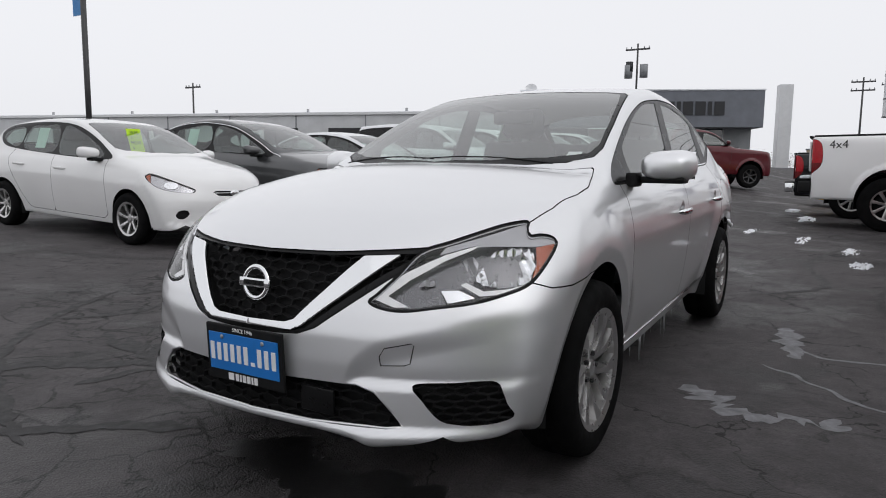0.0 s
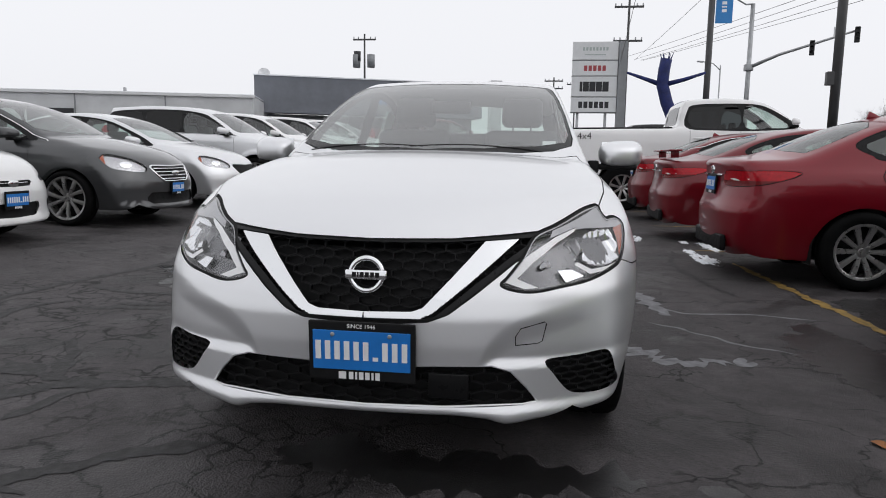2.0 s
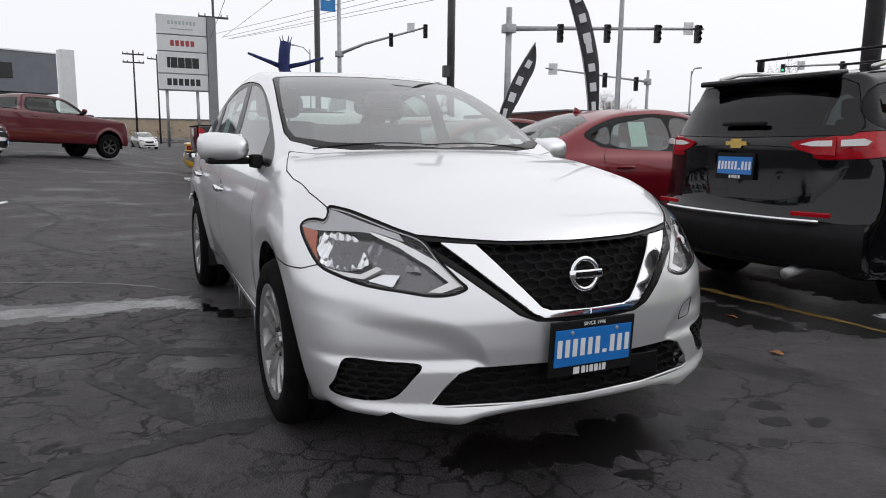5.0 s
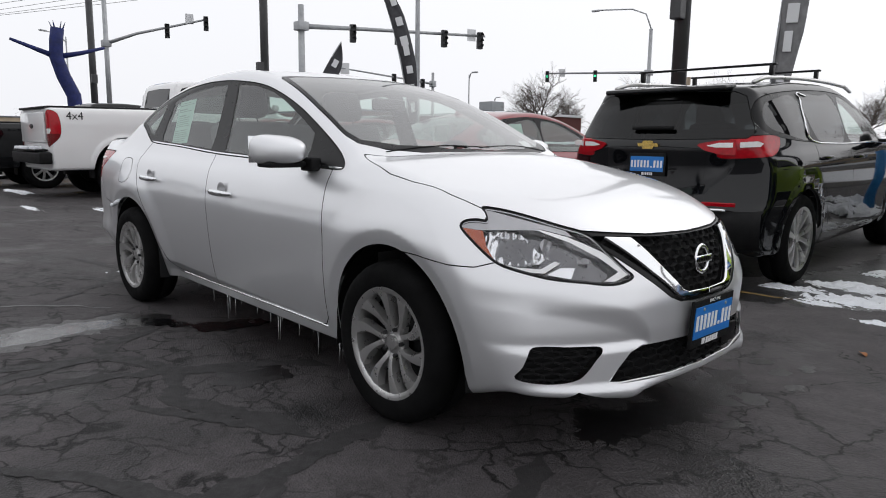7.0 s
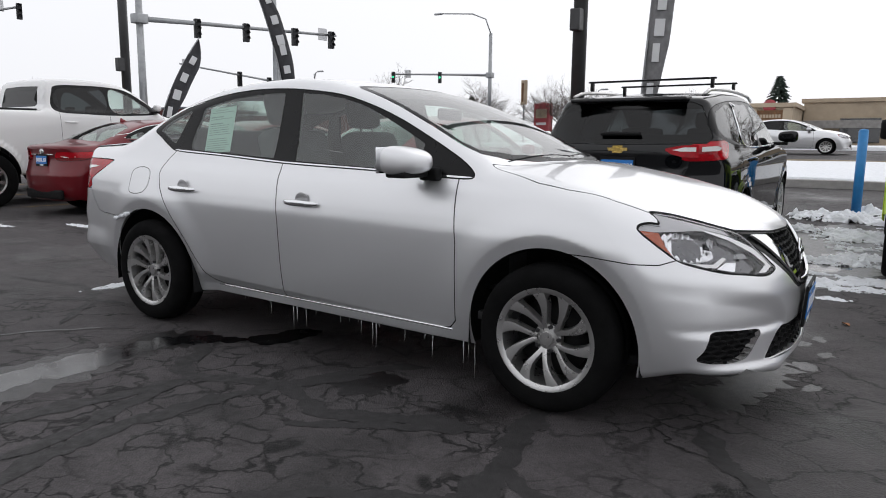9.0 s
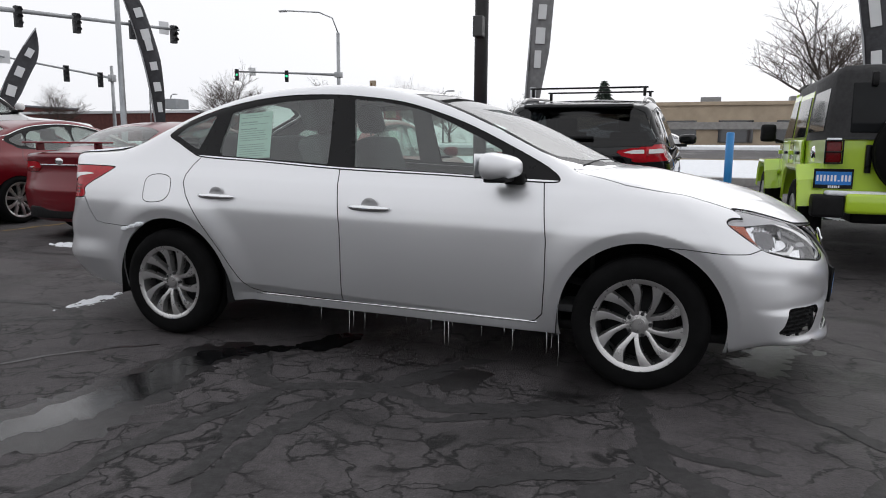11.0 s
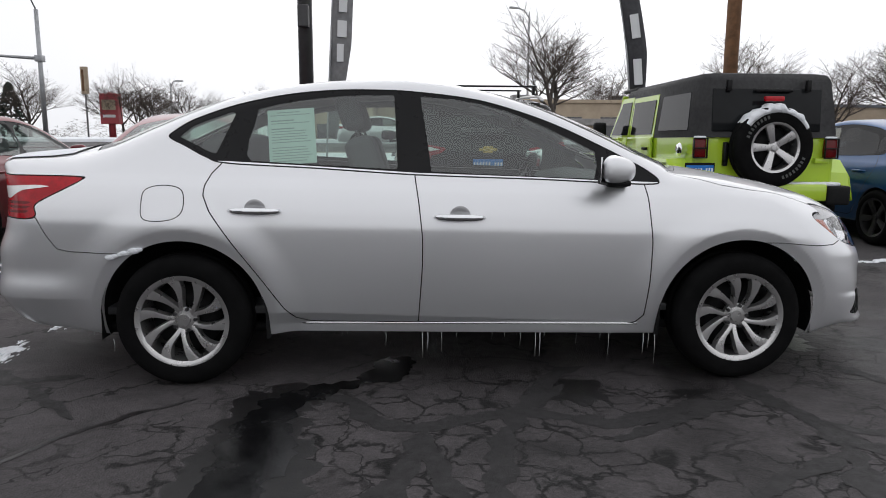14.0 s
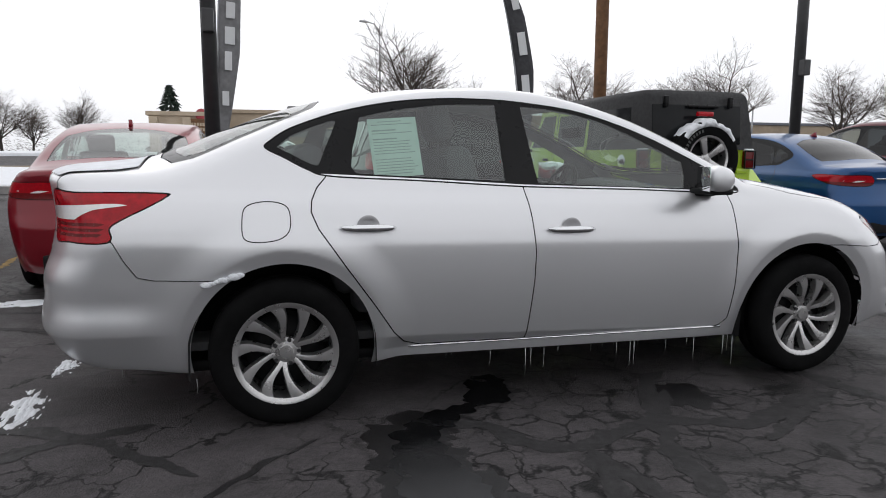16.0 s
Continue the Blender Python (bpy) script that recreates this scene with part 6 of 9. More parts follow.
def parked_car(name, label, kind, paint, x, y, heading, scale=(1, 1, 1), wheel=None, glass=None, rear_glass=None, plate_front=False, plate_rear=False, mouth=None, chrome_line=False, paper=False, group="cars parked in rows", detail=None):
    """A parked car whose middle stands at x, y."""
    S, V0, P = template(kind)
    V = V0.copy()
    V[:, :3] *= scale
    V[:, 3:] /= scale
    V[:, 3:] /= np.linalg.norm(V[:, 3:], axis=1, keepdims=True)
    fx, fy = 1.35 * math.cos(radians(heading)), 1.35 * math.sin(radians(heading))
    zf, zb = land(x + fx, y + fy), land(x - fx, y - fy)
    car = thing(name, label, "car", pose(x, y, (zf + zb) / 2, 0, 0, heading) @ Matrix.Rotation(-math.atan2(zf - zb, 2.7), 4, "Y"), group)
    glass = glass or M_SIDEGLASS
    patch("body", *both(V, P["body"]), paint, car)
    patch("shut_line", *both(V, P["seams"]), M_SEAM, car, off=-.006)
    patch("windshield", *both(V, P["screen"]), M_GLASS, car).visible_shadow = False
    patch("rear_window", *both(V, P["rear"]), rear_glass or glass, car).visible_shadow = False
    patch("grille", *both(V, P["mouth"]), mouth or M_PLASTIC, car, off=-.012)
    patch("lower_grille", *both(V, P["low"]), M_PLASTIC, car, off=-.02)
    sx, sy_, sz = scale
    hx, hz, hr = CUTS[kind]["hub"]
    F = CUTS[kind]["fit"]
    side = side_y(S)
    for s in (1, -1):
        fl = s < 0
        for nm, d in zip(("rear_door", "front_door"), P["doors"]):
            ob = patch(nm, V, d, paint, car, flip=fl)
            if ob:
                dx, dz = F["handles"][nm == "front_door"]
                h = handle_bm()
                if fl:
                    bmesh.ops.scale(h, vec=(1, -1, 1), verts=h.verts[:])
                    bmesh.ops.reverse_faces(h, faces=h.faces[:])
                part("handle", h, M_CHROME if chrome_line else paint, ob, "", True, Matrix.Translation((dx * sx, s * (side([(dx, dz)])[0] * sy_ + .004), dz * sz)))
        for k, g in enumerate(P["panes"]):
            q = patch("side_window", V, g, (glass if k == 0 else (rear_glass or glass)), car, flip=fl, off=-.003)
            if q:
                q.visible_shadow = False
        patch("window_surround", V, P["win"], M_TRIM, car, flip=fl, off=-.002)
        hl = patch("headlight", V, P["lamp"], M_LAMPGREY, car, flip=fl, off=-.02)
        lc = Cutter(*quarter(V, P["lamp"]))
        lu = VIEWS["front_corner"](lc.V[np.unique(P["lamp"])])
        cu, cz = lu.mean(0)
        ang = np.linspace(0, 2 * math.pi, 20, endpoint=False)
        ring = np.stack([cu + .11 * np.cos(ang), cz + .040 * np.sin(ang)], 1)
        bowl = lc.take("front_corner", ring)
        end = lu[:, 0].max()
        amber = lc.take("front_corner", outline([(end - .09, cz - .2), (end + .05, cz - .2), (end + .05, cz + .2), (end - .06, cz + .2)], False))
        patch("amber_reflector", lc.V, amber, M_AMBER, hl, flip=fl, off=-.010)
        patch("reflector_bowl", lc.V, bowl, M_REFLECTOR, hl, flip=fl, off=-.012)
        patch("headlight_lens", V, P["lamp"], M_LENS, hl, flip=fl).visible_shadow = False
        patch("fog_pocket", V, P["fog"], M_PLASTIC, car, flip=fl, off=-.02)
        tl = patch("tail_light", V, P["tlamp"], M_REDLENS, car, flip=fl, off=.002)
        tc = Cutter(V, P["tlamp"])
        tu = VIEWS["rear_corner"](V[np.unique(P["tlamp"])])
        (u0, z0_), (u1, z1_) = tu.min(0), tu.max(0)
        box_of = lambda a, b, p, q: outline([(u0 + (u1 - u0) * a, z0_ + (z1_ - z0_) * p), (u0 + (u1 - u0) * b, z0_ + (z1_ - z0_) * p), (u0 + (u1 - u0) * b, z0_ + (z1_ - z0_) * q), (u0 + (u1 - u0) * a, z0_ + (z1_ - z0_) * q)], False)
        if kind != "suv":
            pale = tc.take("rear_corner", box_of(.06, .55, .36, .50))
            lower = tc.take("rear_corner", box_of(-.1, 1.1, -.1, .36))
            patch("reversing_lens", tc.V, pale, M_WHITELENS, tl, flip=fl, off=.005)
            patch("lower_lens", tc.V, lower, M_DEEPRED, tl, flip=fl, off=.004)
        for q in (hx, -hx):
            part("wheel_house", arch_bm((hr + .004), .30), M_PLASTIC, car, "", True, Matrix.Translation((q * sx, s * F["house"] * sy_, hz * sz)) @ Matrix.Rotation(0 if s > 0 else math.pi, 4, "Z"))
        mx, mz = F["mirror"]
        mir = part("side_mirror", mirror_bm(s), paint, car, "", True, Matrix.Translation(((mx - .03) * sx, s * (side([(mx, mz - .04)])[0] * sy_ + .05), mz * sz)))
        part("mirror_foot", box_bm(.12, .16, .035, (.0, s * .03, -.08), .012), M_PLASTIC, mir)
    cab = np.concatenate([P["body"]] + P["doors"] + [P["win"]])
    mid = V0[cab, :3].mean(1)
    top = CUTS[kind]["dlo"][4][1]
    inside = (mid[:, 0] > (-1.9 if kind != "pickup" else -.95)) & (mid[:, 0] < 1.0 + F["shift"][0]) & (mid[:, 2] > .4)
    patch("cabin_lining", *both(V, cab[inside]), M_LINING, car, off=-.03)
    part("underbody", box_bm(4.0 * sx, 1.25 * sy_, .06, (-.05, 0, F["under"]), .02), M_PLASTIC, car)
    dx, up = F["shift"]
    for yy in (-.36, .36):
        part("seat_back", box_bm(.16, .46, .62, (-.34 + dx, yy, .85 + up), .06), M_CLOTH, car)
        part("headrest", box_bm(.10, .25, .17, (-.44 + dx, yy, 1.24 + up), .045), M_CLOTH, car)
    part("rear_seat_back", box_bm(.18, 1.2, .60, (-1.18 + dx, 0, .80 + up), .06), M_CLOTH, car)
    part("dashboard", box_bm(.45, 1.28, .28, (.82 + dx, 0, .86 + up), .08), M_LINING, car)
    wheel = wheel or rims(.318, .215, 10, .3)
    wy = F["wheel"] * sy_
    wz = float(max(v.co.z for v in wheel[0].vertices))
    put_wheels(car, wheel, [(hx * sx * a, wy * b, wz) for a in (1, -1) for b in (1, -1)], .215, False)
    nx = nose_x(S)
    if plate_front:
        z = F["plate"][0]
        dealer_plate(car, face_out(nx([(0, z)])[0] * sx + .01, 0, z * sz, 0, 0), True)
    if plate_rear:
        z = F["plate"][1]
        tx = float(S["tail"](np.array([z]))[0]) * sx - .012
        dealer_plate(car, face_out(tx, 0, z * sz, 180, 4), True)
    if paper:
        for s in (1, -1):
            part("window_paper", box_bm(.22, .003, .27, (-.68 * sx, s * (side([(-.68, 1.2)])[0] * sy_ - .02), 1.2 * sz), 0, None, 1, Matrix.Rotation(radians(s * 17), 4, "X")), M_PAPER, car, "printed sheet behind the glass", False)
    if detail:
        detail(car, S, scale)
    return car


def badge(car, x, y, z, w, h, mat, heading=0, name="badge"):
    """A rounded brand badge as a plain shape."""
    bm = spin_bm([(1, .0), (1, .006), (.85, .009), (.001, .010)], 28, None, "z")
    bmesh.ops.scale(bm, vec=(w / 2, h / 2, 1), verts=bm.verts[:])
    part(name, bm, mat, car, "", True, face_out(x, y, z, heading))


def accent_detail(car, S, sc):
    nx = nose_x(S)
    x = nx([(0, .633)])[0] * sc[0]
    badge(car, x + .005, 0, .633 * sc[2], .14, .075, M_CHROME)
    part("chrome_wing", rod_bm([(nx([(y, .645)])[0] * sc[0] - .004, y, (.636 + .01 * abs(y)) * sc[2]) for y in np.linspace(-.27, .27, 9)], .006, 6), M_CHROME, car)
    # price card inside the windshield
    card = part("price_card", box_bm(.24, .30, .003, (0, 0, 0)), M_CARD, car, "lime green price card behind the windshield", False, face_out(.60, -.18, 1.19, 12, 16))
    for k, w in enumerate(("WAS", "$", "NOW", "$")):
        m = text_mesh("card_words", w, .065 if len(w) > 1 else .045, .001)
        m.materials.append(M_CARDINK)
        part("card_words", m, None, card, "", False, Matrix.Translation((0 if len(w) > 1 else -.06, .10 - .065 * k, .0025)))


def taurus_detail(car, S, sc):
    nx = nose_x(S)
    for k in range(4):
        z = .58 + .04 * k
        part("grille_bar", rod_bm([(nx([(y, z)])[0] * sc[0] + .002, y * sc[1], z * sc[2]) for y in np.linspace(-.30 - .02 * k, .30 + .02 * k, 9)], .009, 6), M_CHROME, car)
    edge = [(-.40, .72), (-.36, .735), (0, .73), (.36, .735), (.40, .72), (.32, .60), (.25, .553), (0, .548), (-.25, .553), (-.32, .60), (-.40, .72)]
    part("grille_edge", rod_bm([(x * sc[0] + .003, y * sc[1], z * sc[2]) for x, (y, z) in zip(nx(edge), edge)], .013, 6), M_CHROME, car, "chrome grille surround")
    badge(car, nx([(0, .645)])[0] * sc[0] + .012, 0, .645 * sc[2], .17, .07, M_CHROME)
    window_line(car, S, sc, [(-1.40, 1.185), (-1.30, 1.262), (-1.077, 1.343), (-.854, 1.389), (-.5, 1.416), (-.232, 1.407), (.051, 1.373), (.277, 1.313), (.640, 1.164), (.887, 1.037), (.93, .975)])


def window_line(car, S, sc, pts, mat=None):
    """A bright molding round the side windows."""
    side = side_y(S)
    p = outline(pts, True, 4)[:-4]
    ys = side(p)
    for s in (1, -1):
        part("window_molding", rod_bm([(x * sc[0], s * (y * sc[1] + .002), z * sc[2]) for (x, z), y in zip(p, ys)], .008, 6), mat or M_CHROME, car)


def outlander_detail(car, S, sc):
    nx = nose_x(S)
    for s in (1, -1):
        pts = [(s * .60, .90), (s * .50, .80), (s * .52, .62), (s * .62, .48), (s * .70, .40)]
        part("chrome_shield", rod_bm([(x * sc[0] + .004, y * sc[1], z * sc[2]) for x, (y, z) in zip(nx(pts), pts)], .022, 6), M_CHROME, car)
        pts = [(s * .50, .81), (s * .30, .79), (0, .785)]
        part("grille_bar", rod_bm([(x * sc[0] + .004, y * sc[1], z * sc[2]) for x, (y, z) in zip(nx(pts), pts)], .014, 6), M_CHROME, car)
    badge(car, nx([(0, .78)])[0] * sc[0] + .012, 0, .78 * sc[2], .12, .10, M_CHROME)
    part("skid_plate", box_bm(.05, .9, .07, (2.24 * sc[0], 0, .33), .02), M_ALLOY, car)
    window_line(car, S, sc, [(-1.95, 1.24), (-1.6, 1.165), (-1.0, 1.125), (-.3, 1.105), (.4, 1.105), (.9, 1.11)])


def tail_detail(z=.86, wing=False, badge_mat=None):
    def add(car, S, sc):
        tx = float(S["tail"](np.array([.95]))[0]) * sc[0]
        badge(car, tx - .008, 0, .99 * sc[2], .12, .08, M_CHROME, 180)
        part("trunk_molding", box_bm(.014, .60, .016, (tx - .004, 0, .945 * sc[2]), .005), M_CHROME, car)
        part("rear_valance", box_bm(.05, .95 * sc[1], .14, (float(S["tail"](np.array([.36]))[0]) * sc[0] + .02, 0, .34), .02), M_PLASTIC, car)
        if wing:
            bm = box_bm(.16, 1.25, .022, (tx + .12, 0, 1.215 * sc[2]), .010)
            for s in (1, -1):
                box_bm(.10, .03, .09, (tx + .14, s * .45, 1.165 * sc[2]), .008, bm)
            part("spoiler", bm, M_DEEPERRED, car, "red spoiler on two posts")
            part("wing_lamp", box_bm(.01, .25, .012, (tx + .04, 0, 1.215 * sc[2]), .002), M_REDLENS, car)
        else:
            fin = sheet_bm([(0, 0), (.16, 0), (.02, .075)], .03, None, Matrix.Translation((-1.05 * sc[0], .015, 1.43 * sc[2])) @ Matrix.Rotation(radians(90), 4, "X"))
            part("roof_antenna", fin, M_RED, car)
    return add


def equinox_detail(car, S, sc):
    tail = lambda z: float(S["tail"](np.array([z]))[0])
    side = side_y(S)
    # bow-tie badge
    bt = sheet_bm([(-.085, -.013), (-.045, -.013), (-.045, -.032), (.04, -.032), (.05, -.013), (.09, -.013), (.085, .013), (.045, .013), (.045, .032), (-.04, .032), (-.05, .013), (-.09, .013)], .01)
    b = part("badge", bt, M_GOLD, car, "gold bow-tie badge", False, face_out(tail(1.115) - .006, 0, 1.115, 180))
    # spoiler lip, third brake light, wiper
    part("roof_spoiler", box_bm(.20, 1.04, .040, (-1.95, 0, 1.548), .018, None, 3, Matrix.Rotation(radians(-6), 4, "Y")), M_BLACK, car, "gloss black roof spoiler")
    part("rear_wiper", box_bm(.03, .36, .03, (tail(1.25) - .035, 0, 1.245), .012), M_PLASTIC, car)
    # bumper: black lower part, chrome strip, red reflectors, step
    lowpart = bmesh.new()
    rings = []
    for a in np.linspace(-1, 1, 17):
        yy = a * .87
        xb = tail(.5) + .16 * (abs(yy) / .8) ** 3
        rings.append([lowpart.verts.new((xb + q, yy, z)) for q, z in ((.06, .34), (.0, .38), (-.012, .54), (-.004, .62), (.05, .64))])
    for p, q in zip(rings, rings[1:]):
        for i in range(4):
            lowpart.faces.new((p[i], p[i + 1], q[i + 1], q[i]))
    bmesh.ops.recalc_face_normals(lowpart, faces=lowpart.faces[:])
    part("lower_bumper", lowpart, M_PLASTIC, car, "black plastic lower bumper")
    strip = [(tail(.5) - .010 + .16 * (abs(y) / .8) ** 3, y, .645) for y in np.linspace(-.66, .66, 15)]
    part("bumper_strip", rod_bm(strip, .013, 6), M_CHROME, car, "chrome bumper strip")
    for s in (1, -1):
        part("bumper_reflector", box_bm(.012, .24, .03, (tail(.68) + .015, s * .60, .685), .004, None, 2, Matrix.Rotation(radians(-s * 12), 4, "Z")), M_REDLENS, car)
        # inner halves of the tail lights on the hatch, white upper lens
        inn = sheet_bm([(-.02, -.055), (.10, -.050), (.20, -.022), (.25, .012), (.24, .028), (.12, .050), (-.02, .058)], .014)
        if s < 0:
            bmesh.ops.scale(inn, vec=(-1, 1, 1), verts=inn.verts[:])
            bmesh.ops.reverse_faces(inn, faces=inn.faces[:])
        il = part("tail_light", inn, M_REDLENS, car, "", False, face_out(tail(1.1) + .088, s * .64, 1.10, 180 - s * 15))
        wl_ = sheet_bm([(.0, .0), (.12, .0), (.19, .012), (.10, .034), (.0, .036)], .004)
        if s < 0:
            bmesh.ops.scale(wl_, vec=(-1, 1, 1), verts=wl_.verts[:])
            bmesh.ops.reverse_faces(wl_, faces=wl_.faces[:])
        part("reversing_lens", wl_, M_WHITELENS, il, "", False, Matrix.Translation((0, 0, .0142)))
        lens2 = sheet_bm([(-.02, .0), (.12, .005), (.14, .03), (.10, .046), (-.02, .038)], .012)
        if s > 0:
            bmesh.ops.scale(lens2, vec=(-1, 1, 1), verts=lens2.verts[:])
            bmesh.ops.reverse_faces(lens2, faces=lens2.faces[:])
        part("reversing_lens", lens2, M_WHITELENS, car, "", False, face_out(tail(1.1) + .110, s * .70, 1.10, 180 - s * 29))
        # roof rails and feet
        rail = [(x, s * .60, 1.655 - .035 * ((x + .6) / 1.1) ** 2 - (.03 if abs(x + .6) > 1.08 else 0)) for x in np.linspace(-1.75, .55, 13)]
        part("roof_rail", rod_bm(rail, .017, 6), M_ALLOY, car, "silver roof rail")
        # exhaust
        part("exhaust_pipe", rod_bm([(tail(.5) + .25, s * .5, .33), (tail(.5) + .02, s * .5, .30)], .035, 12), M_STEEL, car)
    for x in (-1.35, -.35):
        bar = box_bm(.05, 1.22, .018, (x, 0, 1.745), .008)
        for s in (1, -1):
            box_bm(.06, .03, .09, (x, s * .575, 1.700), .012, bm=bar)
        part("roof_bar", bar, M_TRIM, car, "black roof cross bar")
    window_line(car, S, sc, [(-.95, 1.50), (-1.10, 1.46), (-1.16, 1.30), (-1.12, 1.14), (-.6, 1.105), (-.1, 1.10), (.5, 1.105), (.92, 1.105)])


M_CARD = material("lime_card", (0.52, 0.80, 0.02), 0.7, 0, 0, 0.05, 10)
M_CARDINK = material("card_ink", (0.05, 0.12, 0.03), 0.7)
silver_rim = rims(.318, .222, 10, .25)
five_rim = rims(.335, .245, 10, .0, style="pairs")
suv_rim = rims(.36, .255, 10, .15, style="pairs")
row_a, row_b = "cars parked by the street", "cars parked in front of the long building"
parked_car("black_suv", "gloss black compact SUV with roof bars", "suv", M_BLACK, .49, 2.56 + 2.22, 90, wheel=suv_rim, glass=M_SIDEGLASS, rear_glass=M_DARKGLASS, plate_rear=True, detail=equinox_detail, group=row_a)
parked_car("red_sedan", "bright red sedan with a shark-fin antenna", "sedan", M_RED, -2.48, 4.40, 90, (1.0, 1.02, .97), rims(.318, .222, 10, .0), plate_rear=True, paper=True, detail=tail_detail(), group=row_a)
parked_car("red_sedan", "red coupe with a rear spoiler on posts", "sedan", M_DEEPERRED, -5.35, 4.35, 90, (1.0, 1.04, .95), five_rim, rear_glass=M_SIDEGLASS, detail=tail_detail(wing=True), group=row_a)
parked_car("red_sedan", "deep red sedan with bright window moldings", "sedan", M_DEEPERRED, -8.15, 4.45, 90, (1.02, 1.04, .98), five_rim, plate_rear=True, chrome_line=True, detail=lambda c, S, sc: (tail_detail()(c, S, sc), window_line(c, S, sc, [(-1.40, 1.185), (-1.30, 1.262), (-1.077, 1.343), (-.854, 1.389), (-.5, 1.416), (-.232, 1.407), (.051, 1.373), (.277, 1.313), (.640, 1.164), (.887, 1.037)])), group=row_a)
parked_car("blue_sedan", "metallic blue sedan with dark wheels", "sedan", M_BLUE, 5.95, 4.95, 90, (.99, 1.03, .97), rims(.318, .222, 5, .0, True), rear_glass=M_DARKGLASS, detail=tail_detail(), group=row_a)
parked_car("dark_red_suv", "dark red SUV beside the blue sedan", "suv", M_DARKRED, 9.0, 5.6, 90, (1.03, 1.02, 1.03), suv_rim, rear_glass=M_DARKGLASS, group=row_a)
parked_car("yellow_coupe", "yellow sports coupe with a black roof", "sedan", M_YELLOW, -18.0, 2.9, 90, (1.0, 1.06, .86), five_rim, rear_glass=M_DARKGLASS, group=row_a)
parked_car("white_hatchback", "white hatchback with a lime price card", "hatch", M_WHITE, -2.0, -6.85, 90, (.98, 1.0, .985), rims(.300, .19, 7, .2), plate_front=True, paper=True, detail=accent_detail, group=row_b)
parked_car("grey_sedan", "dark grey sedan with a chrome grille", "sedan", M_GREY, -4.5, -6.85, 90, (1.12, 1.08, 1.07), rims(.345, .265, 10, .15, style="pairs"), plate_front=True, chrome_line=True, paper=True, detail=taurus_detail, group=row_b)
parked_car("silver_parked_sedan", "pale silver sedan with a lime price card", "sedan", M_SILVER, -7.1, -6.8, 90, (1.04, 1.04, .97), silver_rim, plate_front=True, group=row_b)
parked_car("silver_suv", "silver SUV with chrome front shields", "suv", M_SILVER, -9.8, -6.5, 90, (1.0, .98, 1.02), suv_rim, rear_glass=M_DARKGLASS, plate_front=True, detail=outlander_detail, group=row_b)
for k in range(3):
    parked_car("white_suv", "white SUV with snow on its hood", "suv", M_WHITE, -12.5 - 2.75 * k, -6.5 + .15 * k, 90, (.98, .97, 1.0), suv_rim, rear_glass=M_DARKGLASS, plate_front=True, detail=outlander_detail, group=row_b)


# ---- pickups ----
def pickup_spec():
    """A full-size crew-cab pickup; the bed lies behind x = -1."""
    return dict(
        top=curve1([(3.4, 1.10), (3.15, 1.20), (3.0, 1.26), (2.6, 1.31), (2.0, 1.35), (1.55, 1.38), (1.40, 1.42), (1.1, 1.62), (.85, 1.77), (.6, 1.87), (.3, 1.92), (-.2, 1.94), (-.7, 1.925), (-.86, 1.90), (-.93, 1.80), (-1.03, 1.44), (-1.10, 1.41), (-2, 1.41), (-3.4, 1.41)]),
        bow_front=.18, bow_rear=0.0, crown=curve1([(2.5, .05), (.3, .06), (-.8, .05), (-1.05, .0), (-3, .0)]),
        width=curve1([(.3, .84), (.45, .93), (.6, .955), (.9, .965), (1.15, .965), (1.30, .955), (1.40, .92), (1.44, .88), (1.7, .80), (2.0, .68)]),
        wedge=0.0, plan=curve1([(3.2, -.05), (2.5, 0), (1.5, 0), (-3.3, 0)]),
        arches=[(2.03, .42, .50, .02), (-2.03, .42, .50, .02)],
        nose=curve1([(.2, 2.95), (.4, 3.05), (.6, 3.1), (1.0, 3.08), (1.2, 3.02), (1.35, 2.9), (2.1, 2.2)]),
        nose_bow=curve1([(.1, .16), (1.5, .18)]), nose_pow=3.0, prow=curve1([(.2, .02), (1.2, .03)]),
        tail=curve1([(.3, -3.16), (.5, -3.2), (1.4, -3.2), (2, -3.2)]), tail_bow=curve1([(.1, .02), (1.2, .02)]),
        k_top=curve1([(3, .07), (1, .06), (-.9, .06), (-1.1, .05), (-3, .05)]), k_nose=curve1([(.1, .05), (1.5, .08)]), k_tail=.05,
        low=curve1([(3.2, .42), (-3.2, .47)]), box=(-3.35, 3.3, 1.1, .3, 2.1), axis=(.9, 2.6), mid=-.1)


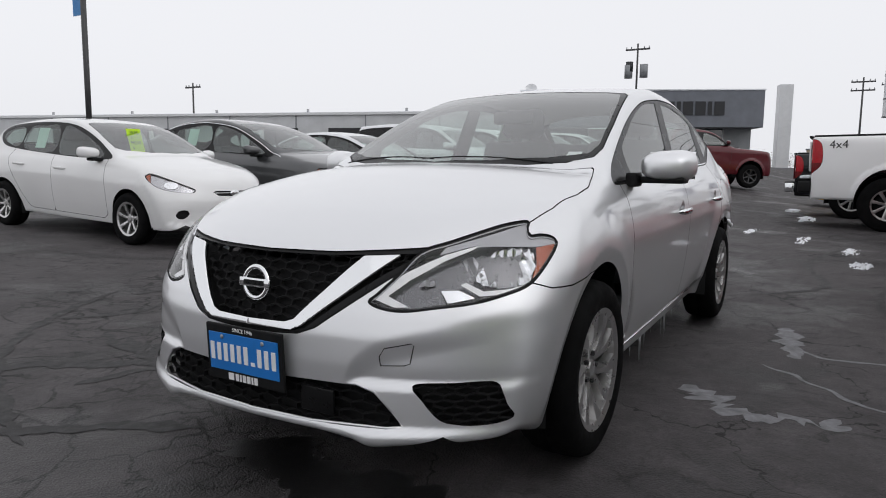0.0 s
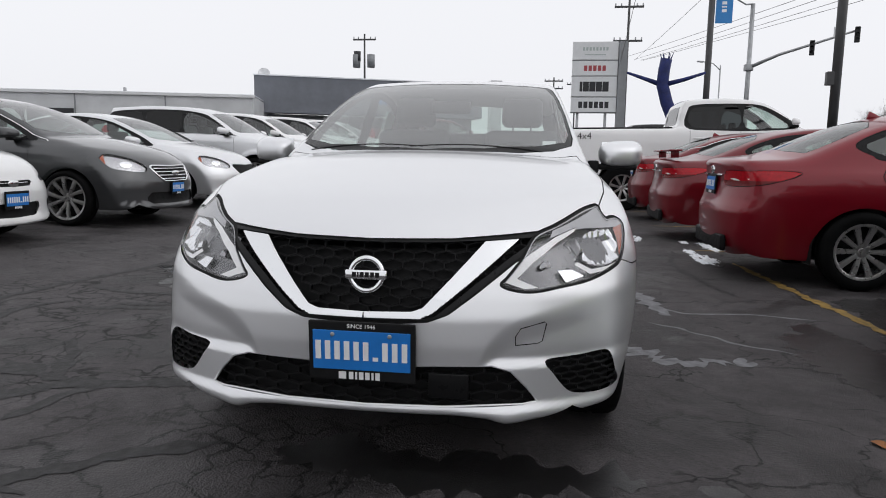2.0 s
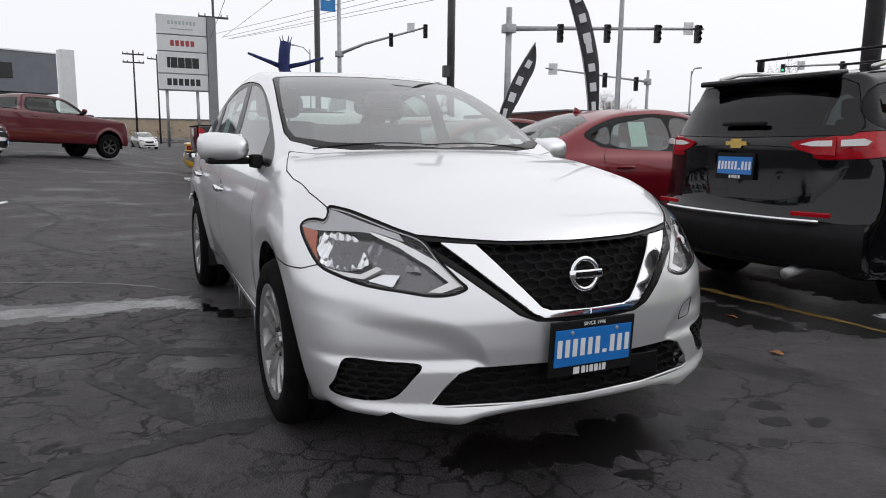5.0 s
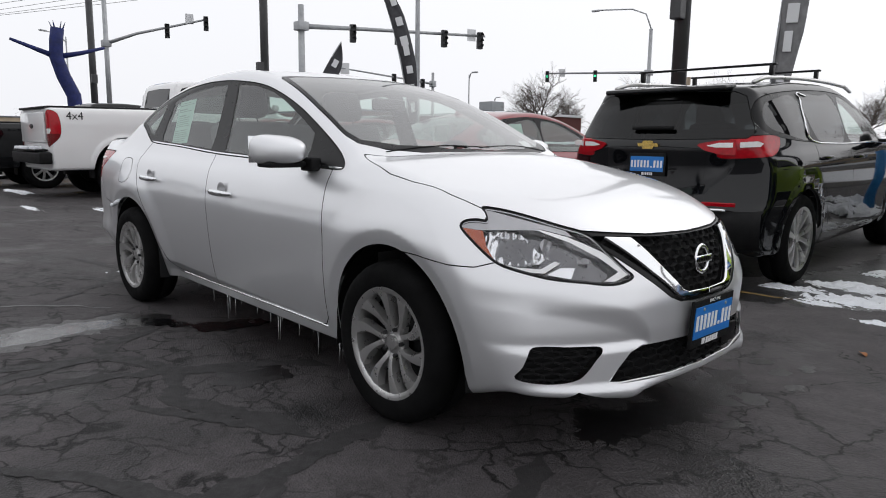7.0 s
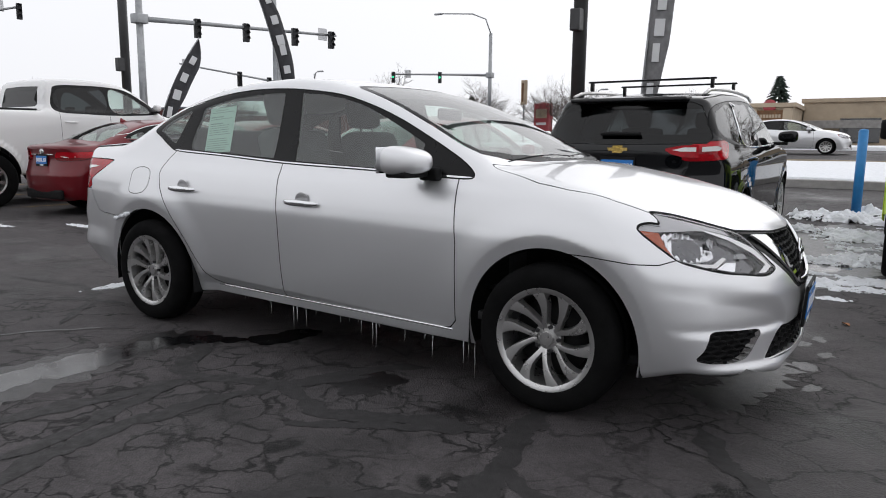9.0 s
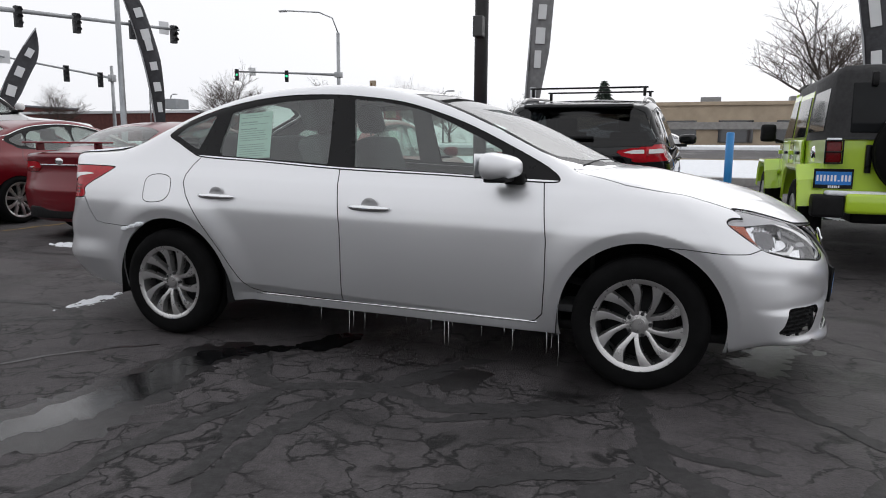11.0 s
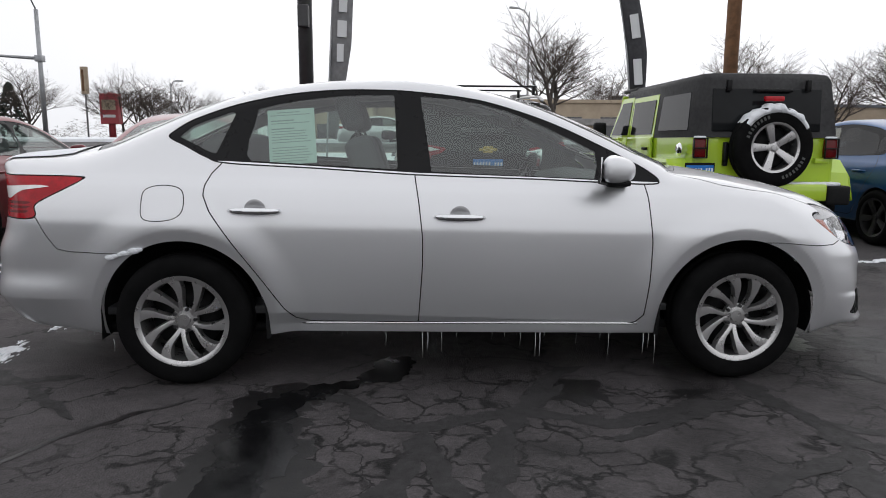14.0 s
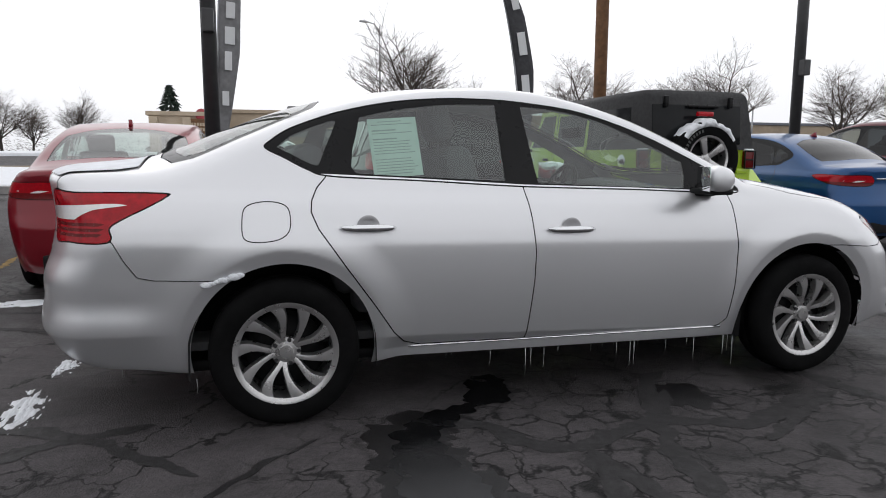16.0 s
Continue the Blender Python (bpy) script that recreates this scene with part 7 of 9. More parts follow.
CUTS["pickup"] = dict(spec=pickup_spec, hub=(2.03, .42, .50),
    dlo=[(-.86, 1.42), (-.84, 1.70), (-.72, 1.80), (-.2, 1.82), (.25, 1.81), (.55, 1.77), (.85, 1.63), (1.18, 1.42), (.5, 1.36), (-.3, 1.37)],
    panes=[[(.22, 1.77), (.5, 1.73), (.80, 1.58), (1.0, 1.42), (.6, 1.40), (.22, 1.41)], [(-.76, 1.74), (-.3, 1.775), (.08, 1.775), (.08, 1.42), (-.76, 1.44)]],
    screen=[(.66, -.2), (.66, .3), (.62, .58), (.70, .63), (1.1, .70), (1.22, .68), (1.34, .35), (1.38, 0), (1.38, -.2)],
    rear=[(-.2, 1.80), (.55, 1.78), (.62, 1.48), (-.2, 1.48)], rear_view="yz",
    doors=[[(-.80, 1.5), (-.80, .60), (.12, .60), (.12, 1.5)], [(.12, 1.5), (.12, .60), (1.20, .60), (1.25, 1.0), (1.25, 1.40)]],
    lamp=[(-1.95, 1.16), (-2.2, 1.18), (-2.55, 1.16), (-2.55, .92), (-2.1, .92)], tlamp=[(-2.40, .86), (-2.22, .86), (-2.05, 1.02), (-2.10, 1.33), (-2.40, 1.33)],
    mouth=[(-.2, 1.18), (.62, 1.18), (.66, .90), (-.2, .86)], low=[(-.2, .60), (.5, .60), (.5, .5), (-.2, .5)],
    fit=dict(handles=((-.62, 1.24), (.30, 1.24)), mirror=(1.10, 1.50), shift=(.55, .42), house=.935, wheel=.975, plate=(.7, .75), under=.55))


def truck_detail(decal=False):
    def add(car, S, sc):
        sx, sy_, sz = sc
        # dark bed cover, tailgate edge, steel bumper with a step
        part("bed_cover", box_bm(2.05 * sx, 1.62 * sy_, .035, (-2.13 * sx, 0, 1.425 * sz), .012), M_TRIM, car, "black bed cover")
        part("rear_bumper", box_bm(.20, 1.90 * sy_, .20, (-3.27 * sx, 0, .66 * sz), .03), M_PLASTIC if decal else M_CHROME, car, "black step bumper" if decal else "chrome step bumper")
        if decal:
            for yy, w in ((.62, .34), (.2, .5), (-.45, .3)):
                part("bumper_snow", box_bm(.15, w, .07, (-3.29 * sx, yy, .80 * sz), .03, None, 3), M_SNOW, car, "lump of snow on the bumper")
        part("bumper_step", box_bm(.21, 1.5 * sy_, .03, (-3.28 * sx, 0, .775 * sz), .008), M_PLASTIC, car)
        part("tailgate", box_bm(.03, 1.50 * sy_, .52, (-3.205 * sx, 0, 1.12 * sz), .012), M_WHITE if decal else M_DARKRED, car)
        part("tailgate_lip", box_bm(.06, 1.5 * sy_, .04, (-3.20 * sx, 0, 1.415 * sz), .012), M_PLASTIC, car)
        badge(car, -3.223 * sx, 0, 1.14 * sz, .23, .09, M_DARKALLOY, 180)
        for s in (1, -1):
            part("rocker", box_bm(2.6 * sx, .10, .10, (.25 * sx, s * .87 * sy_, .50), .03), M_PLASTIC, car, "black side step")
            if decal:
                me4 = text_mesh("side_words", "4x4", .19, .001)
                me4.materials.append(M_DARKALLOY)
                part("side_words", me4, None, car, "grey bedside decal", False, Matrix.Translation((-2.78 * sx, s * (.966 * sy_), 1.285 * sz)) @ Matrix.Rotation(radians(180 if s > 0 else 0), 4, "Z") @ Matrix.Rotation(radians(90), 4, "X"))
    return add


truck_rim = rims(.42, .25, 8, .0)
parked_car("white_pickup", "white crew-cab pickup with a 4x4 decal", "pickup", M_WHITE, -10.9, 4.18, 90, (1.02, 1.03, 1.15), wheel=rims(.46, .26, 8, .0), glass=M_SIDEGLASS, rear_glass=M_DARKGLASS, detail=truck_detail(True), group=row_a)
parked_car("black_pickup", "black pickup beside the white pickup", "pickup", M_BLACK, -14.0, 3.5, 90, (.95, .97, .97), truck_rim, rear_glass=M_DARKGLASS, detail=truck_detail(), group=row_a)
parked_car("dark_red_pickup", "dark red crew-cab pickup with black wheels", "pickup", M_DARKRED, -21.6, -3.55, 125, (.92, 1.0, 1.0), rims(.40, .24, 6, .0, True), rear_glass=M_DARKGLASS, detail=truck_detail(), group="vehicles by the showroom")
parked_car("dark_green_suv", "dark SUV parked by the showroom", "suv", M_GREY, -24.5, -8.6, 60, wheel=suv_rim, rear_glass=M_DARKGLASS, group="vehicles by the showroom")
parked_car("silver_street_sedan", "pale silver sedan at the far kerb", "sedan", M_SILVER, -1.2, 30.5, 0, (1.05, 1.05, 1.0), silver_rim, rear_glass=M_DARKGLASS, group="cars across the street")


# ---- the lime green off-roader ----
def off_roader():
    car = thing("lime_off_roader", "lime green off-roader with a black hardtop and spare wheel", "car", pose(3.45, 5.05, .03, 0, 0, 90), row_a)
    # tub: side panels with wheel openings, from an outline
    prof = [(-2.0, .66), (-2.0, 1.19), (.98, 1.19), (.98, .62), (-.92, .62), (-.96, .78), (-1.15, .93), (-1.62, .93), (-1.84, .78), (-1.88, .66)]
    tub = bmesh.new()
    for s in (1, -1):
        sheet_bm(prof, .06, tub, Matrix.Translation((0, s * .76 + (.0 if s > 0 else .06), 0)) @ Matrix.Rotation(radians(90), 4, "X"))
    box_bm(.05, 1.50, .55, (-1.985, 0, .92), .015, tub)
    part("body_tub", tub, M_LIME, car, "lime green body tub", False)
    part("cargo_floor", box_bm(2.9, 1.44, .05, (-.5, 0, .66), .01), M_LINING, car)
    for x in (-.42, .52):
        for s in (1, -1):
            d = part("door", box_bm(.90, .035, .60, (x, s * .785, .90), .02), M_LIME, car, "", True)
            part("handle", box_bm(.15, .03, .035, (x - .28, s * .815, 1.06), .010), M_PLASTIC, d, "black handle")
            for z in (.80, 1.06):
                part("hinge", box_bm(.07, .025, .05, (x + .42, s * .81, z), .008), M_LIME, d)
    hood = bmesh.new()
    secs = []
    for t in np.linspace(0, 1, 8):
        x = .98 + 1.02 * t
        w, z = .70 - .16 * t, 1.215 - .05 * t * t
        secs.append([hood.verts.new(p) for p in ((x, w, .70), (x, w, z - .05), (x, w - .04, z - .008), (x, w * .4, z + .012), (x, 0, z + .018), (x, -w * .4, z + .012), (x, -w + .04, z - .008), (x, -w, z - .05), (x, -w, .70))])
    for a, b in zip(secs, secs[1:]):
        for i in range(8):
            hood.faces.new((a[i], a[i + 1], b[i + 1], b[i]))
    hood.faces.new(secs[-1])
    bmesh.ops.recalc_face_normals(hood, faces=hood.faces[:])
    part("hood", hood, M_LIME, car, "lime green hood")
    part("grille", box_bm(.06, 1.10, .46, (2.02, 0, .93), .03), M_LIME, car)
    for k in range(7):
        part("grille_slot", box_bm(.02, .05, .28, (2.05, -.33 + .11 * k, .93), .01), M_PLASTIC, car)
    for s in (1, -1):
        part("headlight", spin_bm([(.001, .03), (.07, .028), (.095, .01), (.10, -.02)], 24), M_WHITELENS, car, "", True, Matrix.Translation((2.04, s * .42, .97)) @ Matrix.Rotation(radians(-90), 4, "Z"))
        # flat-topped fender flares
        for hx in (-1.47, 1.47):
            fl = bmesh.new()
            pts = [(-.60, .58), (-.52, .82), (-.36, .96), (.36, .96), (.52, .84), (.62, .62)]
            outer, inner = [], []
            for px, pz in pts:
                outer.append((fl.verts.new((hx + px, s * .97, pz - .035)), fl.verts.new((hx + px * .96, s * .96, pz)), fl.verts.new((hx + px * .96, s * .74, pz + .015)), fl.verts.new((hx + px * .93, s * .95, pz - .06))))
            for a, b in zip(outer, outer[1:]):
                for i, j in ((0, 1), (1, 2), (3, 0)):
                    fl.faces.new((a[i], b[i], b[j], a[j]))
            bmesh.ops.recalc_face_normals(fl, faces=fl.faces[:])
            part("fender_flare", fl, M_LIME, car, "lime green flare", False)
        # tail light in a black guard, handle on the gate
        tl = part("tail_light", box_bm(.05, .13, .19, (-2.03, s * .70, 1.08), .012), M_DEEPRED, car, "square dark red tail light")
        for dz in (-.10, 0, .10):
            part("light_guard", box_bm(.02, .15, .012, (-2.065, s * .70, 1.08 + dz), .003), M_TRIM, tl)
        for dy in (-.07, .07):
            part("light_guard", box_bm(.02, .012, .21, (-2.065, s * .70 + dy, 1.08), .003), M_TRIM, tl)
        part("snow_cap", box_bm(.06, .12, .03, (-2.03, s * .70, 1.19), .014), M_SNOW, tl, "dab of snow")
        part("side_mirror", box_bm(.12, .18, .22, (.72, s * .98, 1.30), .04), M_PLASTIC, car)
        part("mirror_arm", rod_bm([(.76, s * .78, 1.18), (.74, s * .92, 1.22)], .02, 6), M_PLASTIC, car)
    # hardtop with tapered sides
    ht = bmesh.new()
    lo, hi = [], []
    base = [(-2.02, 1.19), (.42, 1.19)]
    ring = []
    for z, w, x0, x1 in ((1.19, .765, -2.03, .50), (1.50, .735, -2.00, .42), (1.78, .70, -1.965, .34), (1.84, .66, -1.94, .32), (1.855, .50, -1.90, .30)):
        ring.append([ht.verts.new(p) for p in ((x0, -w, z), (x1, -w, z), (x1, w, z), (x0, w, z))])
    for a, b in zip(ring, ring[1:]):
        for i in range(4):
            ht.faces.new((a[i], a[(i + 1) % 4], b[(i + 1) % 4], b[i]))
    ht.faces.new(ring[-1])
    bmesh.ops.bevel(ht, geom=ht.edges[:], offset=.012, segments=2, affect="EDGES")
    part("hardtop", ht, M_HARDTOP, car, "black textured hardtop", True)
    # lime door frames and windows
    for s in (1, -1):
        for x0, x1, top in ((-.86, .02, 1.64), (.05, .62, 1.66)):
            lean = .10 if x0 > 0 else 0
            sl = (.765 - .70) / .55
            fr = sheet_bm([(x0, 1.19), (x1 + (.30 if lean else 0), 1.19), (x1 - lean, top + .06), (x0, top + .06)], .02, None, Matrix.Translation((0, s * .775 + (0 if s > 0 else .02), 0)) @ Matrix.Rotation(radians(90), 4, "X"))
            for v in fr.verts:
                v.co.y -= s * (v.co.z - 1.19) * sl
            f = part("window_frame", fr, M_LIME, car, "lime green door frame", False)
            gl = sheet_bm([(x0 + .06, 1.23), (x1 + (.20 if lean else -.06), 1.23), (x1 - lean - .05, top), (x0 + .06, top)], .006, None, Matrix.Translation((0, s * .779 + (.004 if s > 0 else .002), 0)) @ Matrix.Rotation(radians(90), 4, "X"))
            for v in gl.verts:
                v.co.y -= s * (v.co.z - 1.19) * sl
            part("side_window", gl, M_PRIVACY, f, "", False)
        gl = sheet_bm([(-1.86, 1.27), (-1.00, 1.27), (-1.02, 1.66), (-1.80, 1.66)], .006, None, Matrix.Translation((0, s * .771 + (.006 if s > 0 else 0), 0)) @ Matrix.Rotation(radians(90), 4, "X"))
        for v in gl.verts:
            v.co.y -= s * (v.co.z - 1.19) * .115
        part("quarter_window", gl, M_PRIVACY, car, "dark quarter window", False)
    part("windshield_frame", box_bm(.05, 1.40, .62, (.72, 0, 1.48), .02, None, 2, Matrix.Rotation(radians(-22), 4, "Y")), M_LIME, car)
    part("windshield", box_bm(.02, 1.24, .46, (.75, 0, 1.48), .01, None, 2, Matrix.Rotation(radians(-22), 4, "Y")), M_PRIVACY, car)
    part("front_roof", box_bm(.55, 1.36, .05, (.36, 0, 1.825), .02), M_HARDTOP, car)
    part("rear_window", box_bm(.02, 1.16, .44, (-2.008, 0, 1.47), .012, None, 2, Matrix.Rotation(radians(4), 4, "Y")), M_PRIVACY, car, "dark rear window")
    for s in (1, -1):
        part("glass_hinge", box_bm(.05, .05, .12, (-2.02, s * .42, 1.72), .01), M_TRIM, car)
    part("rear_wiper", box_bm(.04, .40, .03, (-2.03, -.05, 1.67), .01), M_TRIM, car)
    part("brake_light", box_bm(.05, .20, .05, (-2.14, .0, 1.58), .012), M_REDLENS, car)
    part("gate_handle", box_bm(.05, .05, .25, (-2.03, .42, 1.02), .015), M_TRIM, car)
    part("gate_hinge", box_bm(.05, .16, .06, (-2.02, -.62, .95), .012), M_LIME, car)
    dealer_plate(car, face_out(-2.02, .68, .84, 180), True)
    part("fuel_cap", spin_bm([(.001, .02), (.06, .02), (.075, .0)], 20), M_CHROME, car, "", True, Matrix.Translation((-1.80, .82, 1.06)))
    part("rear_bumper", box_bm(.20, 1.20, .18, (-2.12, 0, .63), .03), M_LIME, car, "lime green rear bumper")
    for s in (1, -1):
        part("bumper_end", box_bm(.20, .26, .20, (-2.11, s * .73, .60), .03), M_PLASTIC, car)
    part("bumper_snow", box_bm(.16, 1.5, .04, (-2.12, 0, .715), .018), M_SNOW, car, "line of snow on the bumper")
    part("front_bumper", box_bm(.20, 1.70, .18, (2.18, 0, .58), .03), M_PLASTIC, car)
    part("underbody", box_bm(3.4, .9, .18, (0, 0, .50), .03), M_PLASTIC, car)
    ms = rims(.41, .25, 5, .0)
    put_wheels(car, ms, [(1.47, .93, .41), (1.47, -.93, .41), (-1.47, .93, .41), (-1.47, -.93, .41)], .215, False)
    sp = part("spare_wheel", ms[0], None, car, "spare wheel on the tailgate", True, Matrix.Translation((-2.14, 0, 1.09)) @ Matrix.Rotation(radians(90), 4, "Z"))
    part("rim", ms[1], None, sp, "alloy rim")
    part("brake_disc", ms[3], None, sp)
    part("spare_bracket", box_bm(.14, .3, .3, (-2.03, 0, 1.14), .03), M_PLASTIC, car)
    for lo_, hi_ in ((.35, 1.25), (3.5, 4.4)):
        for a in np.linspace(lo_, hi_, 8):
            part("tyre_print", box_bm(.022, .002, .034, (.315 * math.cos(a), .1125, .315 * math.sin(a)), 0, None, 1, Matrix.Rotation(math.pi / 2 - a, 4, "Y")), M_TYREPRINT, sp, "", False)
    cap = bmesh.new()
    rows_ = []
    for a in np.linspace(.65, 2.6, 60):
        th = .026 * math.sin((a - .65) / 1.95 * math.pi) * (.8 + .6 * math.sin(a * 9) + .5 * math.sin(a * 23)) - .004
        rows_.append([cap.verts.new((r * math.cos(a), y, r * math.sin(a))) for r, y in ((.405, -.10), (.412 + th, -.08), (.415 + th, .03), (.400 + th, .10), (.350, .118), (.36, .10))])
    for a, b in zip(rows_, rows_[1:]):
        for i in range(5):
            cap.faces.new((a[i], a[i + 1], b[i + 1], b[i]))
    part("snow_cap", cap, M_SNOW, sp, "cap of snow on the tyre")
    return car


M_TYREPRINT = material("faded_tyre_lettering", (0.09, 0.09, 0.09), 0.8)
M_HARDTOP = material("black_textured_hardtop", (0.022, 0.022, 0.023), 0.7, 0, 0, 0.2, 12, 0.001, 300)
M_PRIVACY = material("dark_tinted_glass", (0.010, 0.011, 0.012), 0.06, 0, 0.0, 0.3, 2, spec=0.16)
off_roader()


# ---- buildings, signs and the street ----
M_FASCIA = material("grey_fascia_panel", (0.155, 0.166, 0.190), 0.6, 0.1, 0, 0.12, 1.5)
M_CLAD = material("pale_ribbed_cladding", (0.24, 0.25, 0.26), 0.6, 0.2, 0, 0.12, 1.2)
M_WALLGREY = material("grey_metal_wall", (0.56, 0.57, 0.58), 0.6, 0.2, 0, 0.10, .6)
M_SHOPGLASS = material("dark_shop_glass", (0.02, 0.022, 0.025), 0.05, 0, 1.0, 0.5, .7)
M_MULLION = material("aluminium_mullion", (0.45, 0.46, 0.47), 0.4, 0.8)
M_LOGOBLUE = material("sign_blue", (0.012, 0.19, 0.50), 0.5, 0, 0.2, 0.08, 5)
M_SIGNDARK = material("dark_sign_letters", (0.02, 0.021, 0.024), 0.6)
M_SIGNPALE = material("pale_sign_panel", (0.66, 0.67, 0.68), 0.4, 0, 0.3, 0.05, 2)
M_SIGNRED = material("sign_red", (0.35, 0.05, 0.06), 0.5)
M_BEIGE = material("beige_stucco", (0.42, 0.34, 0.25), 0.85, 0, 0, 0.12, 1.2)
M_BRICK = material("dark_red_brick_wall", (0.11, 0.035, 0.03), 0.85, 0, 0, 0.25, 3)
M_GRASS = material("winter_grass", (0.17, 0.13, 0.075), 0.9, 0, 0, 0.3, 3, 0.01, 40)
M_KERB = material("concrete_kerb", (0.30, 0.29, 0.28), 0.85, 0, 0, 0.2, 4, 0.003, 60)
M_WOOD = material("brown_utility_pole", (0.15, 0.075, 0.035), 0.85, 0, 0, 0.35, 5, 0.004, 40)
M_BLUEPOST = material("blue_bollard_paint", (0.015, 0.20, 0.50), 0.5, 0, 0.2, 0.12, 8)
M_GREENLIGHT = material("green_signal_light", (0.05, 0.75, 0.35), 0.3, emit=1.2)
M_DARKLENS = material("unlit_signal_lens", (0.02, 0.02, 0.02), 0.3)


def turned(x, y, z, heading):
    return pose(x, y, z, 0, 0, heading)


def showroom():
    """A single-storey car showroom with a deep grey fascia band over glass."""
    a, b = Vector((-51.3, -23.4, 0)), Vector((-59.1, -5.05, 0))
    d = b - a
    heading = math.degrees(math.atan2(d.y, d.x))
    z0 = land(-55, -14)
    k_ = 1.4
    ob = thing("showroom", "single-storey showroom with a deep grey fascia", "building", turned(a.x, a.y, z0, heading) @ Matrix.Scale(k_, 4))
    L, top, low = d.length / k_, (7.42 - z0) / k_, (4.40 - z0) / k_
    D = 16.0
    # local x runs along the front, and the back lies towards +y
    part("fascia", box_bm(L, 1.2, top - low, (L / 2, .6, (top + low) / 2), .02), M_FASCIA, ob, "grey fascia band", False)
    part("fascia_side", box_bm(1.2, D, top - low, (L - .6, D / 2 + 1.21, (top + low) / 2), .02), M_FASCIA, ob, "", False)
    part("roof", box_bm(L, D, .3, (L / 2, D / 2 + 1.2, top - .5), .02), M_FASCIA, ob, "", False)
    part("roof_edge", box_bm(L + .1, .2, .08, (L / 2, .05, top + .04), .01), M_SNOW, ob, "snow along the parapet", False)
    wall = bmesh.new()
    box_bm(4.2, .25, low, (2.1, 1.6, low / 2), 0, wall)
    box_bm(1.0, .25, low, (6.3, 1.6, low / 2), 0, wall)
    box_bm(1.6, .25, low, (13.2, 1.6, low / 2), 0, wall)
    box_bm(L - .2, .2, .5, (L / 2, 1.65, .25), 0, wall)
    box_bm(.25, D, low, (L - 1.0, D / 2 + 1.7, low / 2), 0, wall)
    box_bm(.25, D, low, (.2, D / 2 + 1.7, low / 2), 0, wall)
    box_bm(L, .25, low, (L / 2, D + 1.2, low / 2), 0, wall)
    part("wall", wall, M_CLAD, ob, "pale ribbed wall", False)
    rib = as_mesh("cladding_rib", box_bm(.06, .05, low - .5, (0, 0, low / 2 + .2)), M_CLAD, False)
    for k in range(20):
        part("cladding_rib", rib, None, ob, "", False, Matrix.Translation((.3 + .2 * k, 1.45, 0)))
    for k in range(4):
        part("cladding_rib", rib, None, ob, "", False, Matrix.Translation((5.95 + .2 * k, 1.45, 0)))
    for x0, x1 in ((4.2, 5.8), (6.8, 8.4), (8.4, 10.1), (10.1, 12.4)):
        w = part("window", box_bm(x1 - x0 - .08, .05, low - .55, ((x0 + x1) / 2, 1.6, low / 2 + .25), .01), M_SHOPGLASS, ob, "dark shop window", False)
        for x in (x0, x1):
            part("mullion", box_bm(.08, .12, low - .5, (x, 1.57, low / 2 + .25), .01), M_MULLION, w, "", False)
        part("mullion", box_bm(x1 - x0, .10, .08, ((x0 + x1) / 2, 1.565, 1.1), .01), M_MULLION, w, "", False)
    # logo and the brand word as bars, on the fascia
    px = L * .535
    logo = part("logo_panel", box_bm(1.05, .12, .92, (px, -.06, (top + low) / 2 + .05), .02), M_LOGOBLUE, ob, "blue logo panel", False)
    for k in range(2):
        pts = [(-.45 + .2 * k, .42), (-.36 + .2 * k, .42), (-.25 + .2 * k, .05), (.48, -.28 + .12 * k), (.48, -.36 + .12 * k), (-.35 + .2 * k, -.02)]
        part("logo_stripe", sheet_bm(pts, .03, None, Matrix.Translation((px, -.121, (top + low) / 2 + .05)) @ Matrix.Rotation(radians(90), 4, "X")), M_WHITEINK, logo, "", False)
    letter_row("sign_letter_bar", "LITHIA", .80, .14, M_SIGNDARK, ob, Matrix.Translation((px + 2.65, -.004, (top + low) / 2 + .03)) @ Matrix.Rotation(radians(90), 4, "X") @ Matrix.Diagonal((1, 1, 30, 1)), .72)
    # round sign on the side face, and roof dish
    part("side_sign", box_bm(.10, 1.0, .9, (L + .06, 3.4, (top + low) / 2), .03), M_SIGNPALE, ob, "", False)
    dish = spin_bm([(.001, .0), (.2, .03), (.36, .12)], 20, None, "z")
    part("roof_dish", dish, M_SIGNPALE, ob, "", True, Matrix.Translation((.6, 1.5, top + .25)) @ Matrix.Rotation(radians(60), 4, "X"))
    return ob


